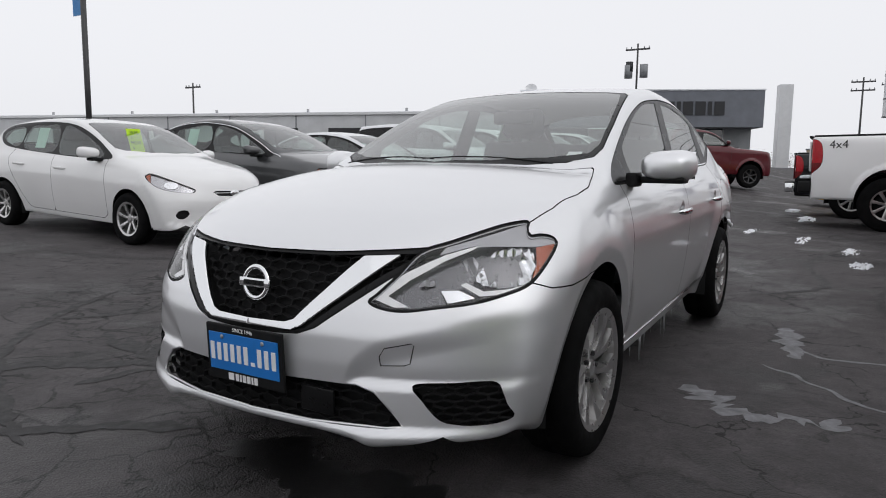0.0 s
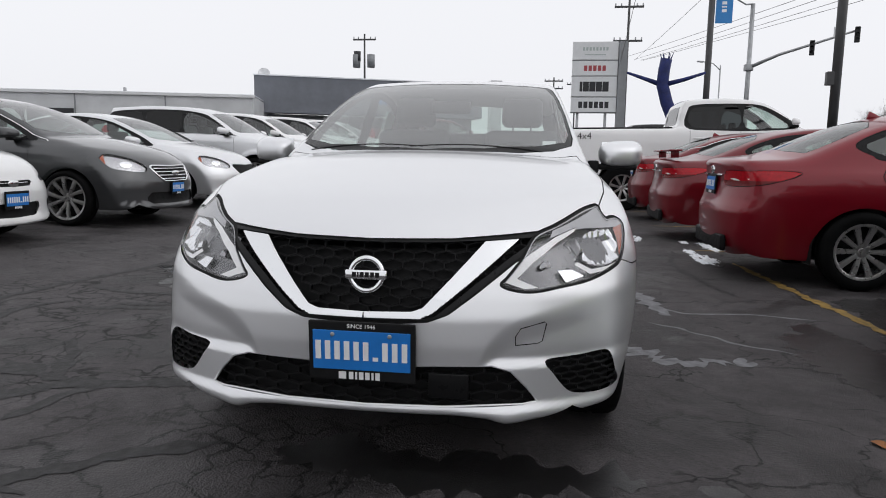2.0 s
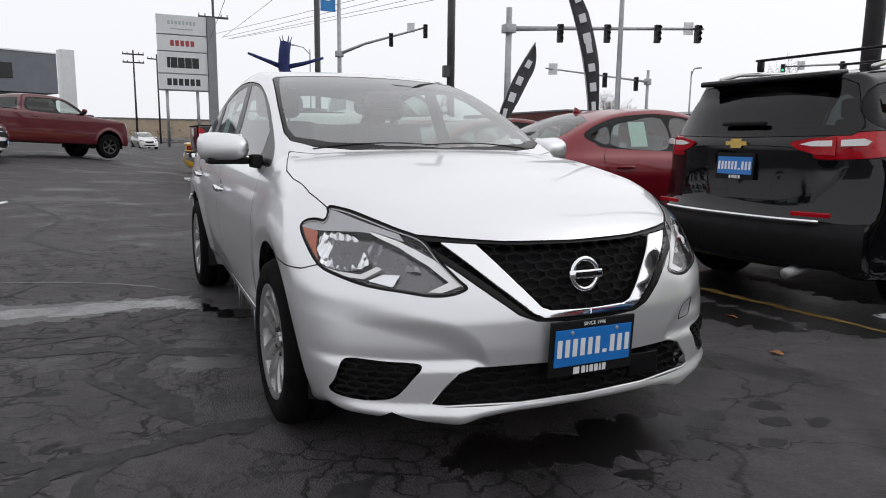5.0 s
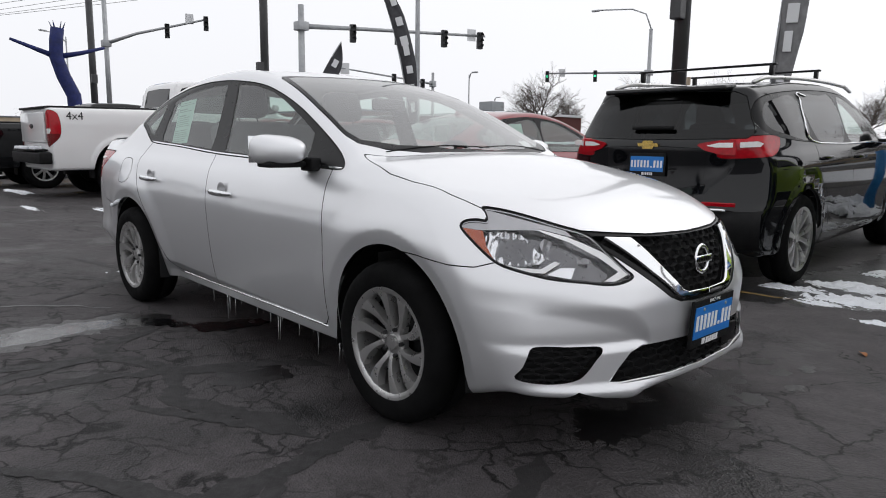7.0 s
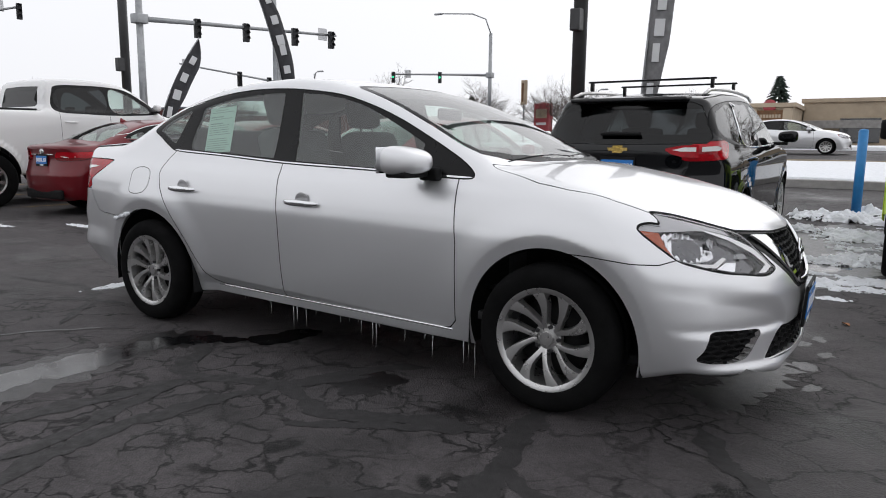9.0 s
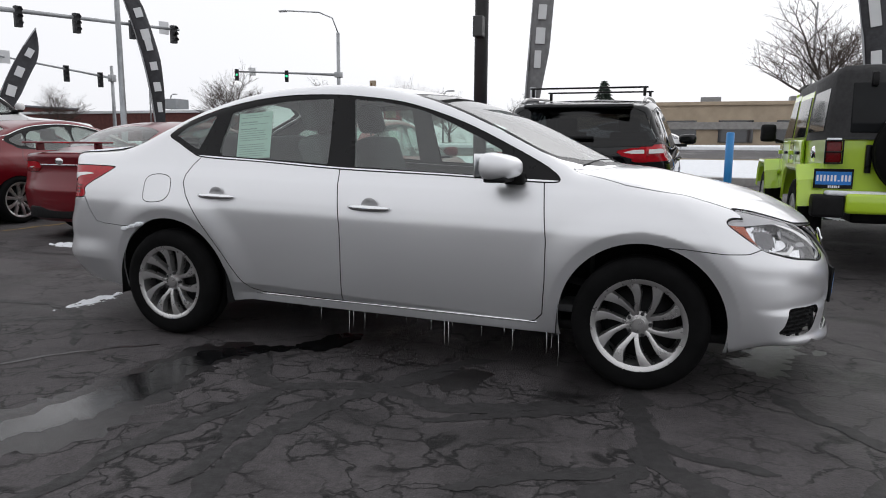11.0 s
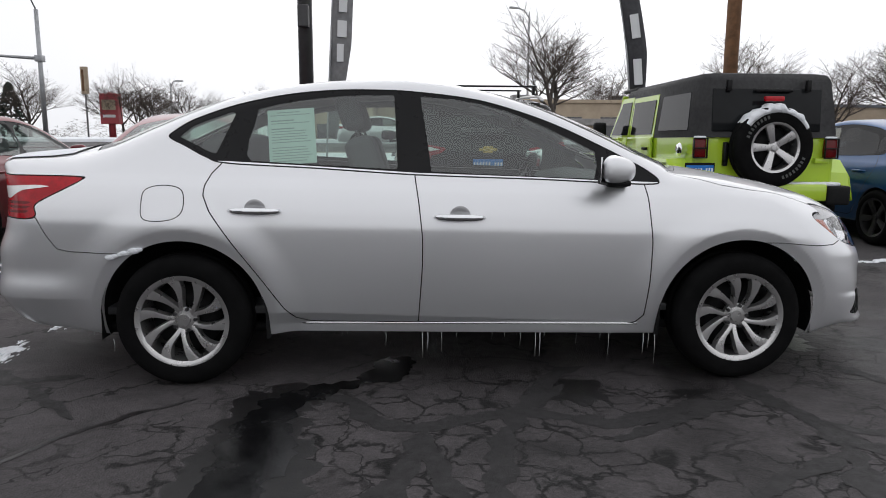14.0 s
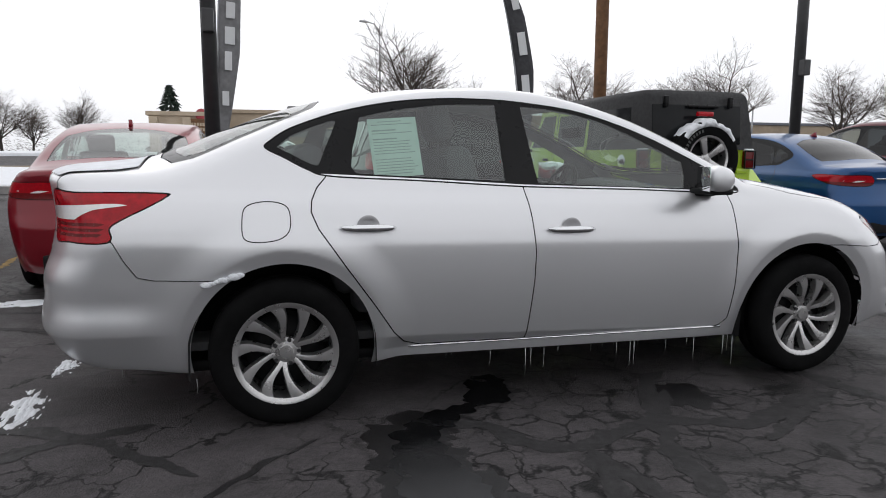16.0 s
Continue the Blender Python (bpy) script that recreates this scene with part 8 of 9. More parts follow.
def long_building():
    """A long low metal building with a flat roof edge and dark doors."""
    a, b = Vector((-32, -69.4, 0)), Vector((-45.5, -21, 0))
    d = b - a
    L = d.length
    z0 = land(-35, -30)
    ob = thing("long_metal_building", "long low grey metal building with a snowy roof edge", "building", turned(a.x, a.y, z0, math.degrees(math.atan2(d.y, d.x))))
    H = 5.2 - z0
    part("wall", box_bm(L, 14, H, (L / 2, 7, H / 2), .02), M_WALLGREY, ob, "", False)
    part("roof_edge", box_bm(L + .3, .3, .22, (L / 2, -.02, H - .02), .02), M_SIGNPALE, ob, "white roof edge", False)
    part("roof_snow", box_bm(L, 13.6, .06, (L / 2, 7, H + .12), .02), M_SNOW, ob, "", False)
    seam = as_mesh("wall_seam", box_bm(.10, .05, H, (0, -.02, H / 2)), M_CLAD, False)
    for k in range(1, 8):
        part("wall_seam", seam, None, ob, "", False, Matrix.Translation((k * L / 8, 0, 0)))
    for x in (8, 13.5, 19, 30, 36):
        part("door", box_bm(3.2, .06, H * .72, (x, -.075, H * .36), .01), M_SIGNDARK, ob, "dark roller door", False)
    for k in range(5):
        v = rod_bm([(0, 0, 0), (0, 0, .45)], .12, 8)
        part("roof_vent", v, M_STEEL, ob, "", True, Matrix.Translation((4 + k * 9.1, 2.5, H + .15)))
    return ob


def pylon_sign():
    """Brand panels stacked beside a narrow mast; the face looks towards +x."""
    ob = thing("pylon_sign", "tall pale dealership pylon sign with stacked panels", "sign", turned(-85.4, 6.65, 0, 90) @ Matrix.Scale(1.28, 4))
    part("mast", box_bm(.80, 1.0, 12.0, (2.62, .3, 6.0), .03), M_CLAD, ob, "pale mast slab", False)
    words = (("CHRYSLER", M_INK, .32, 1.72), ("DODGE", M_SIGNRED, .52, 1.40), ("JEEPP", M_SIGNDARK, .95, 1.9), ("RAMRAM", M_SIGNDARK, .62, 1.4))
    z = 12.0
    for k, (w, mt, h, tall) in enumerate(words):
        pn = part("sign_panel", box_bm(4.35, .5, tall, (0, .2, z - tall / 2), .03), M_SIGNPALE, ob, "pale brand panel", False)
        letter_row("panel_bars", w, h, .12 if k != 2 else .04, mt, pn, Matrix.Translation((0, -.052, z - tall * (.4 if k == 0 else .5))) @ Matrix.Rotation(radians(90), 4, "X"), .62)
        if k == 0:
            part("wing_emblem", box_bm(2.0, .02, .08, (0, -.06, z - tall * .72), .02), M_INK, pn, "", False)
        part("panel_gap", box_bm(4.40, .3, .10, (0, .3, z - tall - .05)), M_STEEL, pn, "", False)
        z -= tall + .10
    for x in (-1.5, 1.2):
        part("leg", rod_bm([(x, .3, 0), (x, .3, 6)], .14, 10), M_STEEL, ob)
    return ob


solo("entrance_pylon", box_bm(1.4, 1.4, 9.4, (0, 0, 4.7), .04), M_SIGNPALE, "tall pale panel-clad entrance pylon", "pylon", pose(-83.6, -5.6, 1.0, 0, 0, 20))
showroom()
long_building()
pylon_sign()


def building(name, label, x0, y0, x1, y1, top, mat, cap=None):
    z0 = min(land(x0, y0), land(x1, y1)) - .1
    ob = thing(name, label, "building", pose((x0 + x1) / 2, (y0 + y1) / 2, z0))
    part("wall", box_bm(x1 - x0, y1 - y0, top - z0, (0, 0, (top - z0) / 2), .02), mat, ob, "", False)
    part("parapet", box_bm(x1 - x0 + .3, y1 - y0 + .3, .25, (0, 0, top - z0), .02), cap or mat, ob, "", False)
    return ob, z0


b, z0 = building("beige_restaurant", "beige stucco restaurant with a brown sign", -6.8, 42, -2.45, 54, 3.6, M_BEIGE)
part("sign_board", box_bm(1.9, .12, .9, (.9, -6.1, 2.85 - z0), .03), M_WOOD, b, "dark brown sign board", False)
letter_row("sign_bars", "RENDEZVS", .20, .04, M_BEIGE, b, Matrix.Translation((.9, -6.17, 2.95 - z0)) @ Matrix.Rotation(radians(90), 4, "X"))
letter_row("sign_bars", "BURGERGR", .20, .04, M_BEIGE, b, Matrix.Translation((.9, -6.17, 2.65 - z0)) @ Matrix.Rotation(radians(90), 4, "X"))
part("emblem_board", spin_bm([(.001, .05), (.33, .05), (.38, .0)], 20), M_SIGNRED, b, "red crest", True, Matrix.Translation((.9, -6.06, 3.55 - z0)) @ Matrix.Rotation(math.pi, 4, "Z"))
for x in (-1.9, 0, 1.9):
    part("pilaster", box_bm(.5, .3, 3.4 - z0, (x, -6.1, (3.4 - z0) / 2), .03), M_BEIGE, b, "", False)
for x in (-.95, .95):
    part("window", box_bm(1.1, .08, .9, (x, -6.03, .75), .02), M_SHOPGLASS, b, "", False)
b, z0 = building("beige_store", "long low beige store building", -2.4, 47, 26, 60, 4.1, M_BEIGE)
part("band", box_bm(28.5, .2, .5, (0, -6.6, 2.6 - z0), .02), M_KERB, b, "", False)
for k in range(7):
    part("window", box_bm(2.2, .08, 1.5, (-11 + 3.6 * k, -6.52, 1.2), .02), M_SHOPGLASS, b, "", False)
for x in (-9, -3, 5):
    part("roof_unit", box_bm(1.4, 1.4, .7, (x, -2, 4.45 - z0), .04), M_CLAD, b, "", False)
b, z0 = building("red_brick_store", "low dark red brick building", -66, 50, -42, 62, 4.1, M_BRICK, M_SIGNPALE)
part("roof_unit", box_bm(2, 2, 1.0, (4, 0, 5.2 - z0), .04), M_CLAD, b, "", False)
building("far_store", "far low brown store", -120, 62, -85, 76, 6.0, M_BRICK, M_FASCIA)
building("far_low_store", "far low brown building beyond the lot", -150, -6, -140, 40, 4.6, M_BEIGE, M_FASCIA)
building("far_grey_store", "far low grey building", 30, 52, 60, 64, 4.2, M_BEIGE, M_FASCIA)


# kerb, snowy verge, street edge
def strip(name, x0, x1, y0, y1, lift, mat, label, category, nx=40, ny=8, rough=0.0):
    bm = bmesh.new()
    grid = []
    for i in range(nx + 1):
        row = []
        for j in range(ny + 1):
            x, y = x0 + (x1 - x0) * i / nx, y0 + (y1 - y0) * j / ny
            h = rough * (noise.noise(Vector((x * .5, y * .5, 2))) + .5 * noise.noise(Vector((x * 1.9, y * 1.9, 4))))
            row.append(bm.verts.new((x, y, land(x, y) + lift + h)))
        grid.append(row)
    for a, b2 in zip(grid, grid[1:]):
        for j in range(ny):
            bm.faces.new((a[j], b2[j], b2[j + 1], a[j + 1]))
    rim = [e for e in bm.edges if e.is_boundary]
    ex = bmesh.ops.extrude_edge_only(bm, edges=rim)
    for v in ex["geom"]:
        if isinstance(v, bmesh.types.BMVert):
            v.co.z -= lift + .25
    bmesh.ops.recalc_face_normals(bm, faces=bm.faces[:])
    return solo(name, bm, mat, label, category, kind="structure", smooth=rough > 0)


strip("kerb", -30, 40, 12.0, 12.25, .15, M_KERB, "grey concrete kerb along the lot", "kerb", 40, 1)
strip("snowy_verge", -30, 40, 12.25, 20.5, .16, M_SNOW, "snow-covered verge between lot and street", "verge", 90, 14, .05)
strip("grass_edge", -30, 40, 20.5, 22.0, .13, M_GRASS, "brown winter grass beside the street", "verge", 60, 3, .03)
strip("far_verge", -40, 60, 36.0, 41.5, .15, M_SNOW, "snow-dusted verge across the street", "verge", 60, 6, .05)


# posts and poles
def post(name, label, x, y, r, h, mat, category="pole", base=True, taper=None, sides=14, z=None, group=""):
    ob = thing(name, label, category, pose(x, y, land(x, y) if z is None else z), group)
    part("shaft", rod_bm([(0, 0, 0), (0, 0, h * .5), (0, 0, h)], r, sides, None, taper or r), mat, ob)
    if base:
        part("base_plate", spin_bm([(r * 1.9, 0), (r * 1.9, .06), (r * 1.5, .10), (r, .12)], 16, None, "z"), M_STEEL if mat is not M_WOOD else mat, ob)
    return ob


lot_lamps = "lamp poles on the car lot"
for x, y, r, h in ((-1.9, 7.48, .115, 9), (-14.74, 7.76, .115, 9), (10.6, 9.22, .12, 9)):
    p = post("lamp_pole", "tall dark square-topped lot lamp pole", x, y, r, h, M_POLE, "lamp pole", group=lot_lamps)
    part("fuse_box", box_bm(.17, .20, .34, (0, -r - .03, 3.1 - land(x, y)), .02), M_POLE, p, "", False)
    part("lamp_head", box_bm(.5, .9, .18, (0, -.5, h), .04), M_POLE, p, "", False)
p = post("banner_pole", "dark pole with a blue dealership banner", -31.42, 8.31, .15, 9.6, M_POLE)
part("banner", box_bm(.02, .78, 2.1, (0, .58, 8.4), .008), M_LOGOBLUE, p, "blue vertical banner", False)
letter_row("banner_bars", "LITHIA", .22, .08, M_WHITEINK, p, Matrix.Translation((.012, .58, 8.4)) @ Matrix.Rotation(radians(90), 4, "Z") @ Matrix.Rotation(radians(90), 4, "X") @ Matrix.Rotation(radians(-90), 4, "Z"))
part("pole_box", box_bm(.25, .25, .4, (.1, 0, 3.6), .02), M_POLE, p, "", False)
p = post("banner_pole", "dark pole with a blue banner by the long building", -17.7, -32.3, .14, 9.5, M_POLE)
part("banner", box_bm(.02, .78, 1.5, (0, -.5, 8.6), .008), M_LOGOBLUE, p, "blue vertical banner", False)
post("rusty_pole", "thick rusty brown pole behind the off-roader", 7.72, 13.0, .17, 9, M_WOOD)
bl = post("blue_bollard", "bright blue round bollard at the lot edge", 2.15, 8.31, .065, 1.2, M_BLUEPOST, "bollard", False)
part("bollard_cap", spin_bm([(.066, 1.19), (.055, 1.215), (.001, 1.225)], 14, None, "z"), M_BLUEPOST, bl)
post("light_pole", "plain galvanised pole at the crossing", -21.0, 19.1, .13, 13, M_STEEL, "pole", True, .08)


def signal_head(parent, m, lit=None, back=True):
    h = part("signal_head", box_bm(.34, .30, 1.05, (0, 0, 0), .03), M_SIGNDARK, parent, "black three-lens signal head", False, m)
    for k in range(3):
        z = .33 - .33 * k
        hood = bmesh.new()
        prof = [(.14, z), (.14, z)]
        r = []
        for a in np.linspace(-.3, math.pi + .3, 11):
            r.append((hood.verts.new((.13 * math.cos(a), -.15, z + .13 * math.sin(a))), hood.verts.new((.13 * math.cos(a), -.36, z + .13 * math.sin(a)))))
        for a, b2 in zip(r, r[1:]):
            hood.faces.new((a[0], a[1], b2[1], b2[0]))
        part("visor", hood, M_SIGNDARK, h, "", False)
        part("lens", spin_bm([(.001, -.165), (.11, -.155)], 14), M_GREENLIGHT if lit == k else M_DARKLENS, h)
    return h


def mast_arm(name, label, pole, r, height, tip, heads, facing, sign=None, lamp=None, rise=.25):
    """A signal pole with one long arm to tip (x, y, z), heads at parts of it."""
    z0 = land(*pole)
    ob = thing(name, label, "traffic signal", pose(pole[0], pole[1], z0), "traffic signals at the crossing")
    part("shaft", rod_bm([(0, 0, 0), (0, 0, height - z0)], r, 14, None, r * .8), M_STEEL, ob)
    v = Vector((tip[0] - pole[0], tip[1] - pole[1], 0))
    za = tip[2] - z0
    part("arm", rod_bm([(0, 0, za - rise), tuple(v * .3 + Vector((0, 0, za - rise * .6))), tuple(v + Vector((0, 0, za)))], r * .7, 10, None, r * .35), M_STEEL, ob)
    part("arm_bracket", box_bm(r * 3, r * 3, .5, (0, 0, za - rise), .04), M_STEEL, ob)
    for t, lit in heads:
        signal_head(ob, Matrix.Translation(v * t + Vector((0, 0, za - .30 - rise * .8 * (1 - t)))) @ Matrix.Rotation(radians(facing), 4, "Z"), lit)
    if sign:
        part("turn_sign", box_bm(.60, .04, .74, (0, 0, 0), .01), M_SIGNPALE, ob, "white turn-lane sign", False, Matrix.Translation(v * sign + Vector((0, 0, za))) @ Matrix.Rotation(radians(facing), 4, "Z"))
    if lamp:
        lx, ly, lz = lamp
        pts = [(0, 0, height - z0), (lx * .1, ly * .1, lz - .6), (lx * .35, ly * .35, lz - .1), (lx, ly, lz)]
        part("lamp_arm", rod_bm(pts, .06, 8), M_STEEL, ob)
        part("lamp_head", box_bm(.8, .3, .16, (lx, ly, lz - .05), .05), M_STEEL, ob, "", False)
    return ob


# +x of a head is its width; it looks along its own -y
mast_arm("mast_arm_signal", "grey mast-arm traffic signal with four black heads", (-32.5, 20.2), .22, 8.9, (-28.2, 31.3, 7.95), ((.26, None), (.5, None), (.76, None), (.97, None)), 70, .92)
mast_arm("mast_arm_signal", "grey mast-arm traffic signal further down the street", (-53.5, 16.2), .20, 13.0, (-48.2, 21.9, 10.1), ((.60, None), (.98, None)), 70, .82, (4, -6, 13), 1.9)
mast_arm("mast_arm_signal", "grey street light with a signal arm, green lights lit", (-30.2, 55.4), .20, 11.5, (-39.6, 52.3, 7.9), ((.50, 2), (.98, 2)), 28, .83, (-4.7, -1.9, 12.3))
mast_arm("mast_arm_signal", "grey signal arm beyond the flags", (-39.5, 37.2), .14, 6.8, (-35.96, 25.2, 6.0), ((.13, None), (.46, None)), 55, .94, None, .1)


def street_light(x, y, h, reach, heading):
    ob = thing("street_lamp", "slim grey street lamp", "street lamp", pose(x, y, land(x, y), 0, 0, heading), "street lamps")
    part("shaft", rod_bm([(0, 0, 0), (0, 0, h)], .10, 10, None, .06), M_STEEL, ob)
    part("arm", rod_bm([(0, 0, h - .5), (reach * .4, 0, h + .1), (reach, 0, h + .2)], .05, 8), M_STEEL, ob)
    part("lamp_head", box_bm(.7, .28, .14, (reach + .2, 0, h + .18), .04), M_STEEL, ob, "", False)


for x, y, h, rc, hd in ((9.3, 51, 10.0, 1.2, 200), (-22, 62, 5.2, .6, 0), (-46.9, 49.1, 8.0 - land(-46.9, 49.1), .6, 0), (-70, 18, 10, 2.4, -60), (-70.4, 79.0, 8.0 - land(-70.4, 79), .6, 0), (26, 55, 4.6, .6, 0), (44, 50, 4.6, .6, 180)):
    street_light(x, y, h, rc, hd)


# feather flags
def feather_flag(x, y, h, lean, heading, word, mat, label, wide=.85, ink=None):
    ob = thing("feather_flag", label, "flag", pose(x, y, land(x, y), 0, 0, heading), "feather flags along the street")
    n = 22
    pole_pts, far = [], []
    for i in range(n + 1):
        t = i / n
        px = lean * t * t + .10 * math.sin(t * 2)
        pole_pts.append(Vector((px, 0, h * t)))
    part("flag_pole", rod_bm(pole_pts, .022, 6), M_STEEL, ob)
    bm = bmesh.new()
    cols = []
    for i in range(4, n + 1):
        t = (i - 4) / (n - 4)
        w = wide * (1 - max(0, (t - .72) / .28) ** 1.6) * min(1, .45 + t * 1.2)
        p = pole_pts[i]
        cols.append([bm.verts.new((p.x + w * u, .06 * math.sin(t * 7 + u * 2.5), p.z - .10 * u)) for u in (0, .25, .5, .75, 1)])
    for a, b2 in zip(cols, cols[1:]):
        for j in range(4):
            bm.faces.new((a[j], a[j + 1], b2[j + 1], b2[j]))
    cloth = part("flag_cloth", bm, mat, ob)
    cloth.modifiers.new("thickness", "SOLIDIFY").thickness = .006
    m = len(word)
    for k in range(m):
        t = .80 - .68 * k / m
        i = 4 + (n - 4) * t
        p = pole_pts[int(i)]
        w = wide * min(1, .45 + t * 1.2)
        for s in (-1, 1):
            part("flag_bar", box_bm(w * (.36 + .10 * (k * 7 % 3) / 2), .012, h * .62 / m * (.42 + .13 * (k * 5 % 4) / 3), (p.x + w * .5, s * .085, p.z), .01, None, 2, Matrix.Rotation(math.atan2(2 * lean * t, h), 4, "Y")), ink or M_SIGNPALE, cloth, "", False)
    return ob


M_GREYFLAG = material("grey_flag_cloth", (0.20, 0.20, 0.205), 0.8, 0, 0, 0.2, 8)
feather_flag(-11.43, 10.35, 5.6, -1.15, 50, "CHRYSLR", M_FLAG, "black feather flag with white lettering bars", .44)
feather_flag(-19.65, 11.90, 4.45, 1.55, 50, "JEEP", M_FLAG, "black feather flag leaning in the wind", .55)
feather_flag(-2.02, 11.0, 5.4, .22, 12, "DODGE", M_GREYFLAG, "grey feather flag with pale lettering bars", .43)
feather_flag(4.58, 10.95, 5.2, -.75, -8, "RAM", M_FLAG, "black feather flag with three white bars", .44)


# air dancer: a blue tube with two arms and fringe
def air_dancer():
    ob = thing("air_dancer", "blue inflatable tube figure swaying above a blower", "inflatable", pose(-25.7, 5.76, land(-25.7, 5.76), 0, 0, 75))
    body = rod_bm([(0, 0, .5), (.1, 0, 1.6), (.05, 0, 2.6), (-.25, 0, 3.3), (-.45, 0, 4.0), (-.42, 0, 4.6), (-.35, 0, 5.05)], .27, 14, None, .23)
    tube = part("tube", body, M_BLUECLOTH, ob, "blue cloth tube")
    part("arm", rod_bm([(-.45, 0, 4.0), (-1.1, 0, 4.25), (-1.9, 0, 4.55)], .11, 8, None, .05), M_BLUECLOTH, tube)
    part("arm", rod_bm([(-.45, 0, 4.0), (.4, 0, 4.2), (1.2, 0, 4.45)], .11, 8, None, .05), M_BLUECLOTH, tube)
    for k in range(6):
        a = k * 1.05
        part("fringe", rod_bm([(-.35 + .16 * math.cos(a), .16 * math.sin(a), 5.0), (-.35 + .27 * math.cos(a), .27 * math.sin(a), 5.28)], .03, 5, None, .01), M_BLUECLOTH, tube)
    part("blower", box_bm(.7, .7, .55, (0, 0, .28), .08), M_SIGNDARK, ob, "black blower box")


air_dancer()


# utility poles and wires
def utility_pole(x, y, h, arms, drum=False, scale=1.0):
    ob = thing("utility_pole", "wooden utility pole with cross-arms", "utility pole", pose(x, y, 0), "utility poles")
    part("shaft", rod_bm([(0, 0, 0), (0, 0, h)], .17 * scale, 10, None, .11 * scale), M_POLE, ob)
    for z in arms:
        part("cross_arm", box_bm(.18 * scale, 3.0 * scale, .2 * scale, (0, 0, z), .02), M_POLE, ob, "", False)
        for yy in (-1.4, -.8, .8, 1.4):
            part("insulator", rod_bm([(0, yy * scale, z), (0, yy * scale, z + .35 * scale)], .07 * scale, 6), M_STEEL, ob)
    if drum:
        for yy in (-1.0, .9):
            part("transformer", rod_bm([(.2, yy, h - 4.2), (.2, yy, h - 2.6)], .5, 12), M_CLAD, ob)
        part("transformer", rod_bm([(.2, -.9, h - 3.4), (.2, -.9, h - 2.2)], .45, 12), M_SIGNDARK, ob)
    return ob


utility_pole(-95.2, 11.57, 25, (24.0, 21.5, 17), False, 1.3)
utility_pole(-84.0, -22.5, 16.3, (15.6,), True, 1.0)
utility_pole(-112, 2, 14, (13.4, 12.2))
utility_pole(-125, 6, 15, (14.2,))
utility_pole(-62, -78, 12, (11.4,))


def wire(a, b, sag, name="overhead_wire"):
    pts = [(a[0] + (b[0] - a[0]) * t, a[1] + (b[1] - a[1]) * t, a[2] + (b[2] - a[2]) * t - 4 * sag * t * (1 - t)) for t in np.linspace(0, 1, 17)]
    solo(name, rod_bm(pts, .022, 5), M_POLE, "thin black overhead wire", "wire", group="overhead wires")


for (dz, dy), (ex, ey, ez) in zip(((12.6, -1.2), (14.6, 1.2), (14.3, -1.9), (14.5, 1.0), (14.4, 1.9), (14.4, 2.2)),
                                  ((-57.3, 7.3, 11.7), (-56.5, 12.5, 13.7), (-54.8, 18.7, 13.3), (-54.0, 21.1, 13.5), (-53.1, 23.3, 13.5), (-52.4, 24.9, 13.4))):
    # each runs level along the street, past the crossing
    a_ = Vector((-95.2, 11.57 + dy, dz))
    wire(a_, a_ + (Vector((ex, ey, ez)) - a_) * 1.5, .15)


# bare trees
def bare_tree(x, y, h, seed, spread=1.0, forks=6, label="bare deciduous tree with a fine twiggy crown", mat=None):
    rnd = random.Random(seed)
    ob = thing("bare_tree", label, "tree", pose(x, y, land(x, y) - .1), "bare trees along the street")
    trunk, twigs = bmesh.new(), bmesh.new()

    def grow(p, d, ln, r, level):
        n = 4 if level < 3 else 2
        pts = [p]
        q, dd = p.copy(), d.copy()
        for _ in range(n):
            dd = (dd + Vector((rnd.uniform(-.16, .16), rnd.uniform(-.16, .16), rnd.uniform(-.02, .12)))).normalized()
            q = q + dd * ln / n
            pts.append(q.copy())
        rod_bm(pts, r, 7 if level < 2 else (5 if level < 3 else 3), trunk if level < 3 else twigs, r * .55, False)
        if level >= 6:
            return
        kids = forks if level == 0 else (4 if level < 4 else 3)
        for k in range(kids):
            t = rnd.uniform(.45 if level else .55, 1.0) if k else 1.0
            i = min(n, int(t * n + .5))
            a = rnd.uniform(0, 2 * math.pi) if level == 0 else rnd.uniform(0, 2 * math.pi)
            tilt = rnd.uniform(.55, 1.15) * spread if k else rnd.uniform(.05, .45)
            side = Vector((math.cos(a), math.sin(a), 0))
            nd = (dd * math.cos(tilt) + side * math.sin(tilt) + Vector((0, 0, .10 if level < 2 else .02))).normalized()
            grow(pts[i], nd, ln * rnd.uniform(.60, .84), max(.006, r * (.50 if k else .58)), level + 1)
    grow(Vector((0, 0, 0)), Vector((0, 0, 1)), h * .27, h * .022, 0)
    part("trunk", trunk, mat or M_BARK, ob, "grey-brown trunk and limbs")
    tagged(part("twig_crown", twigs, mat or M_TWIG, ob, "fine bare twigs"), kind="stuff")
    return ob


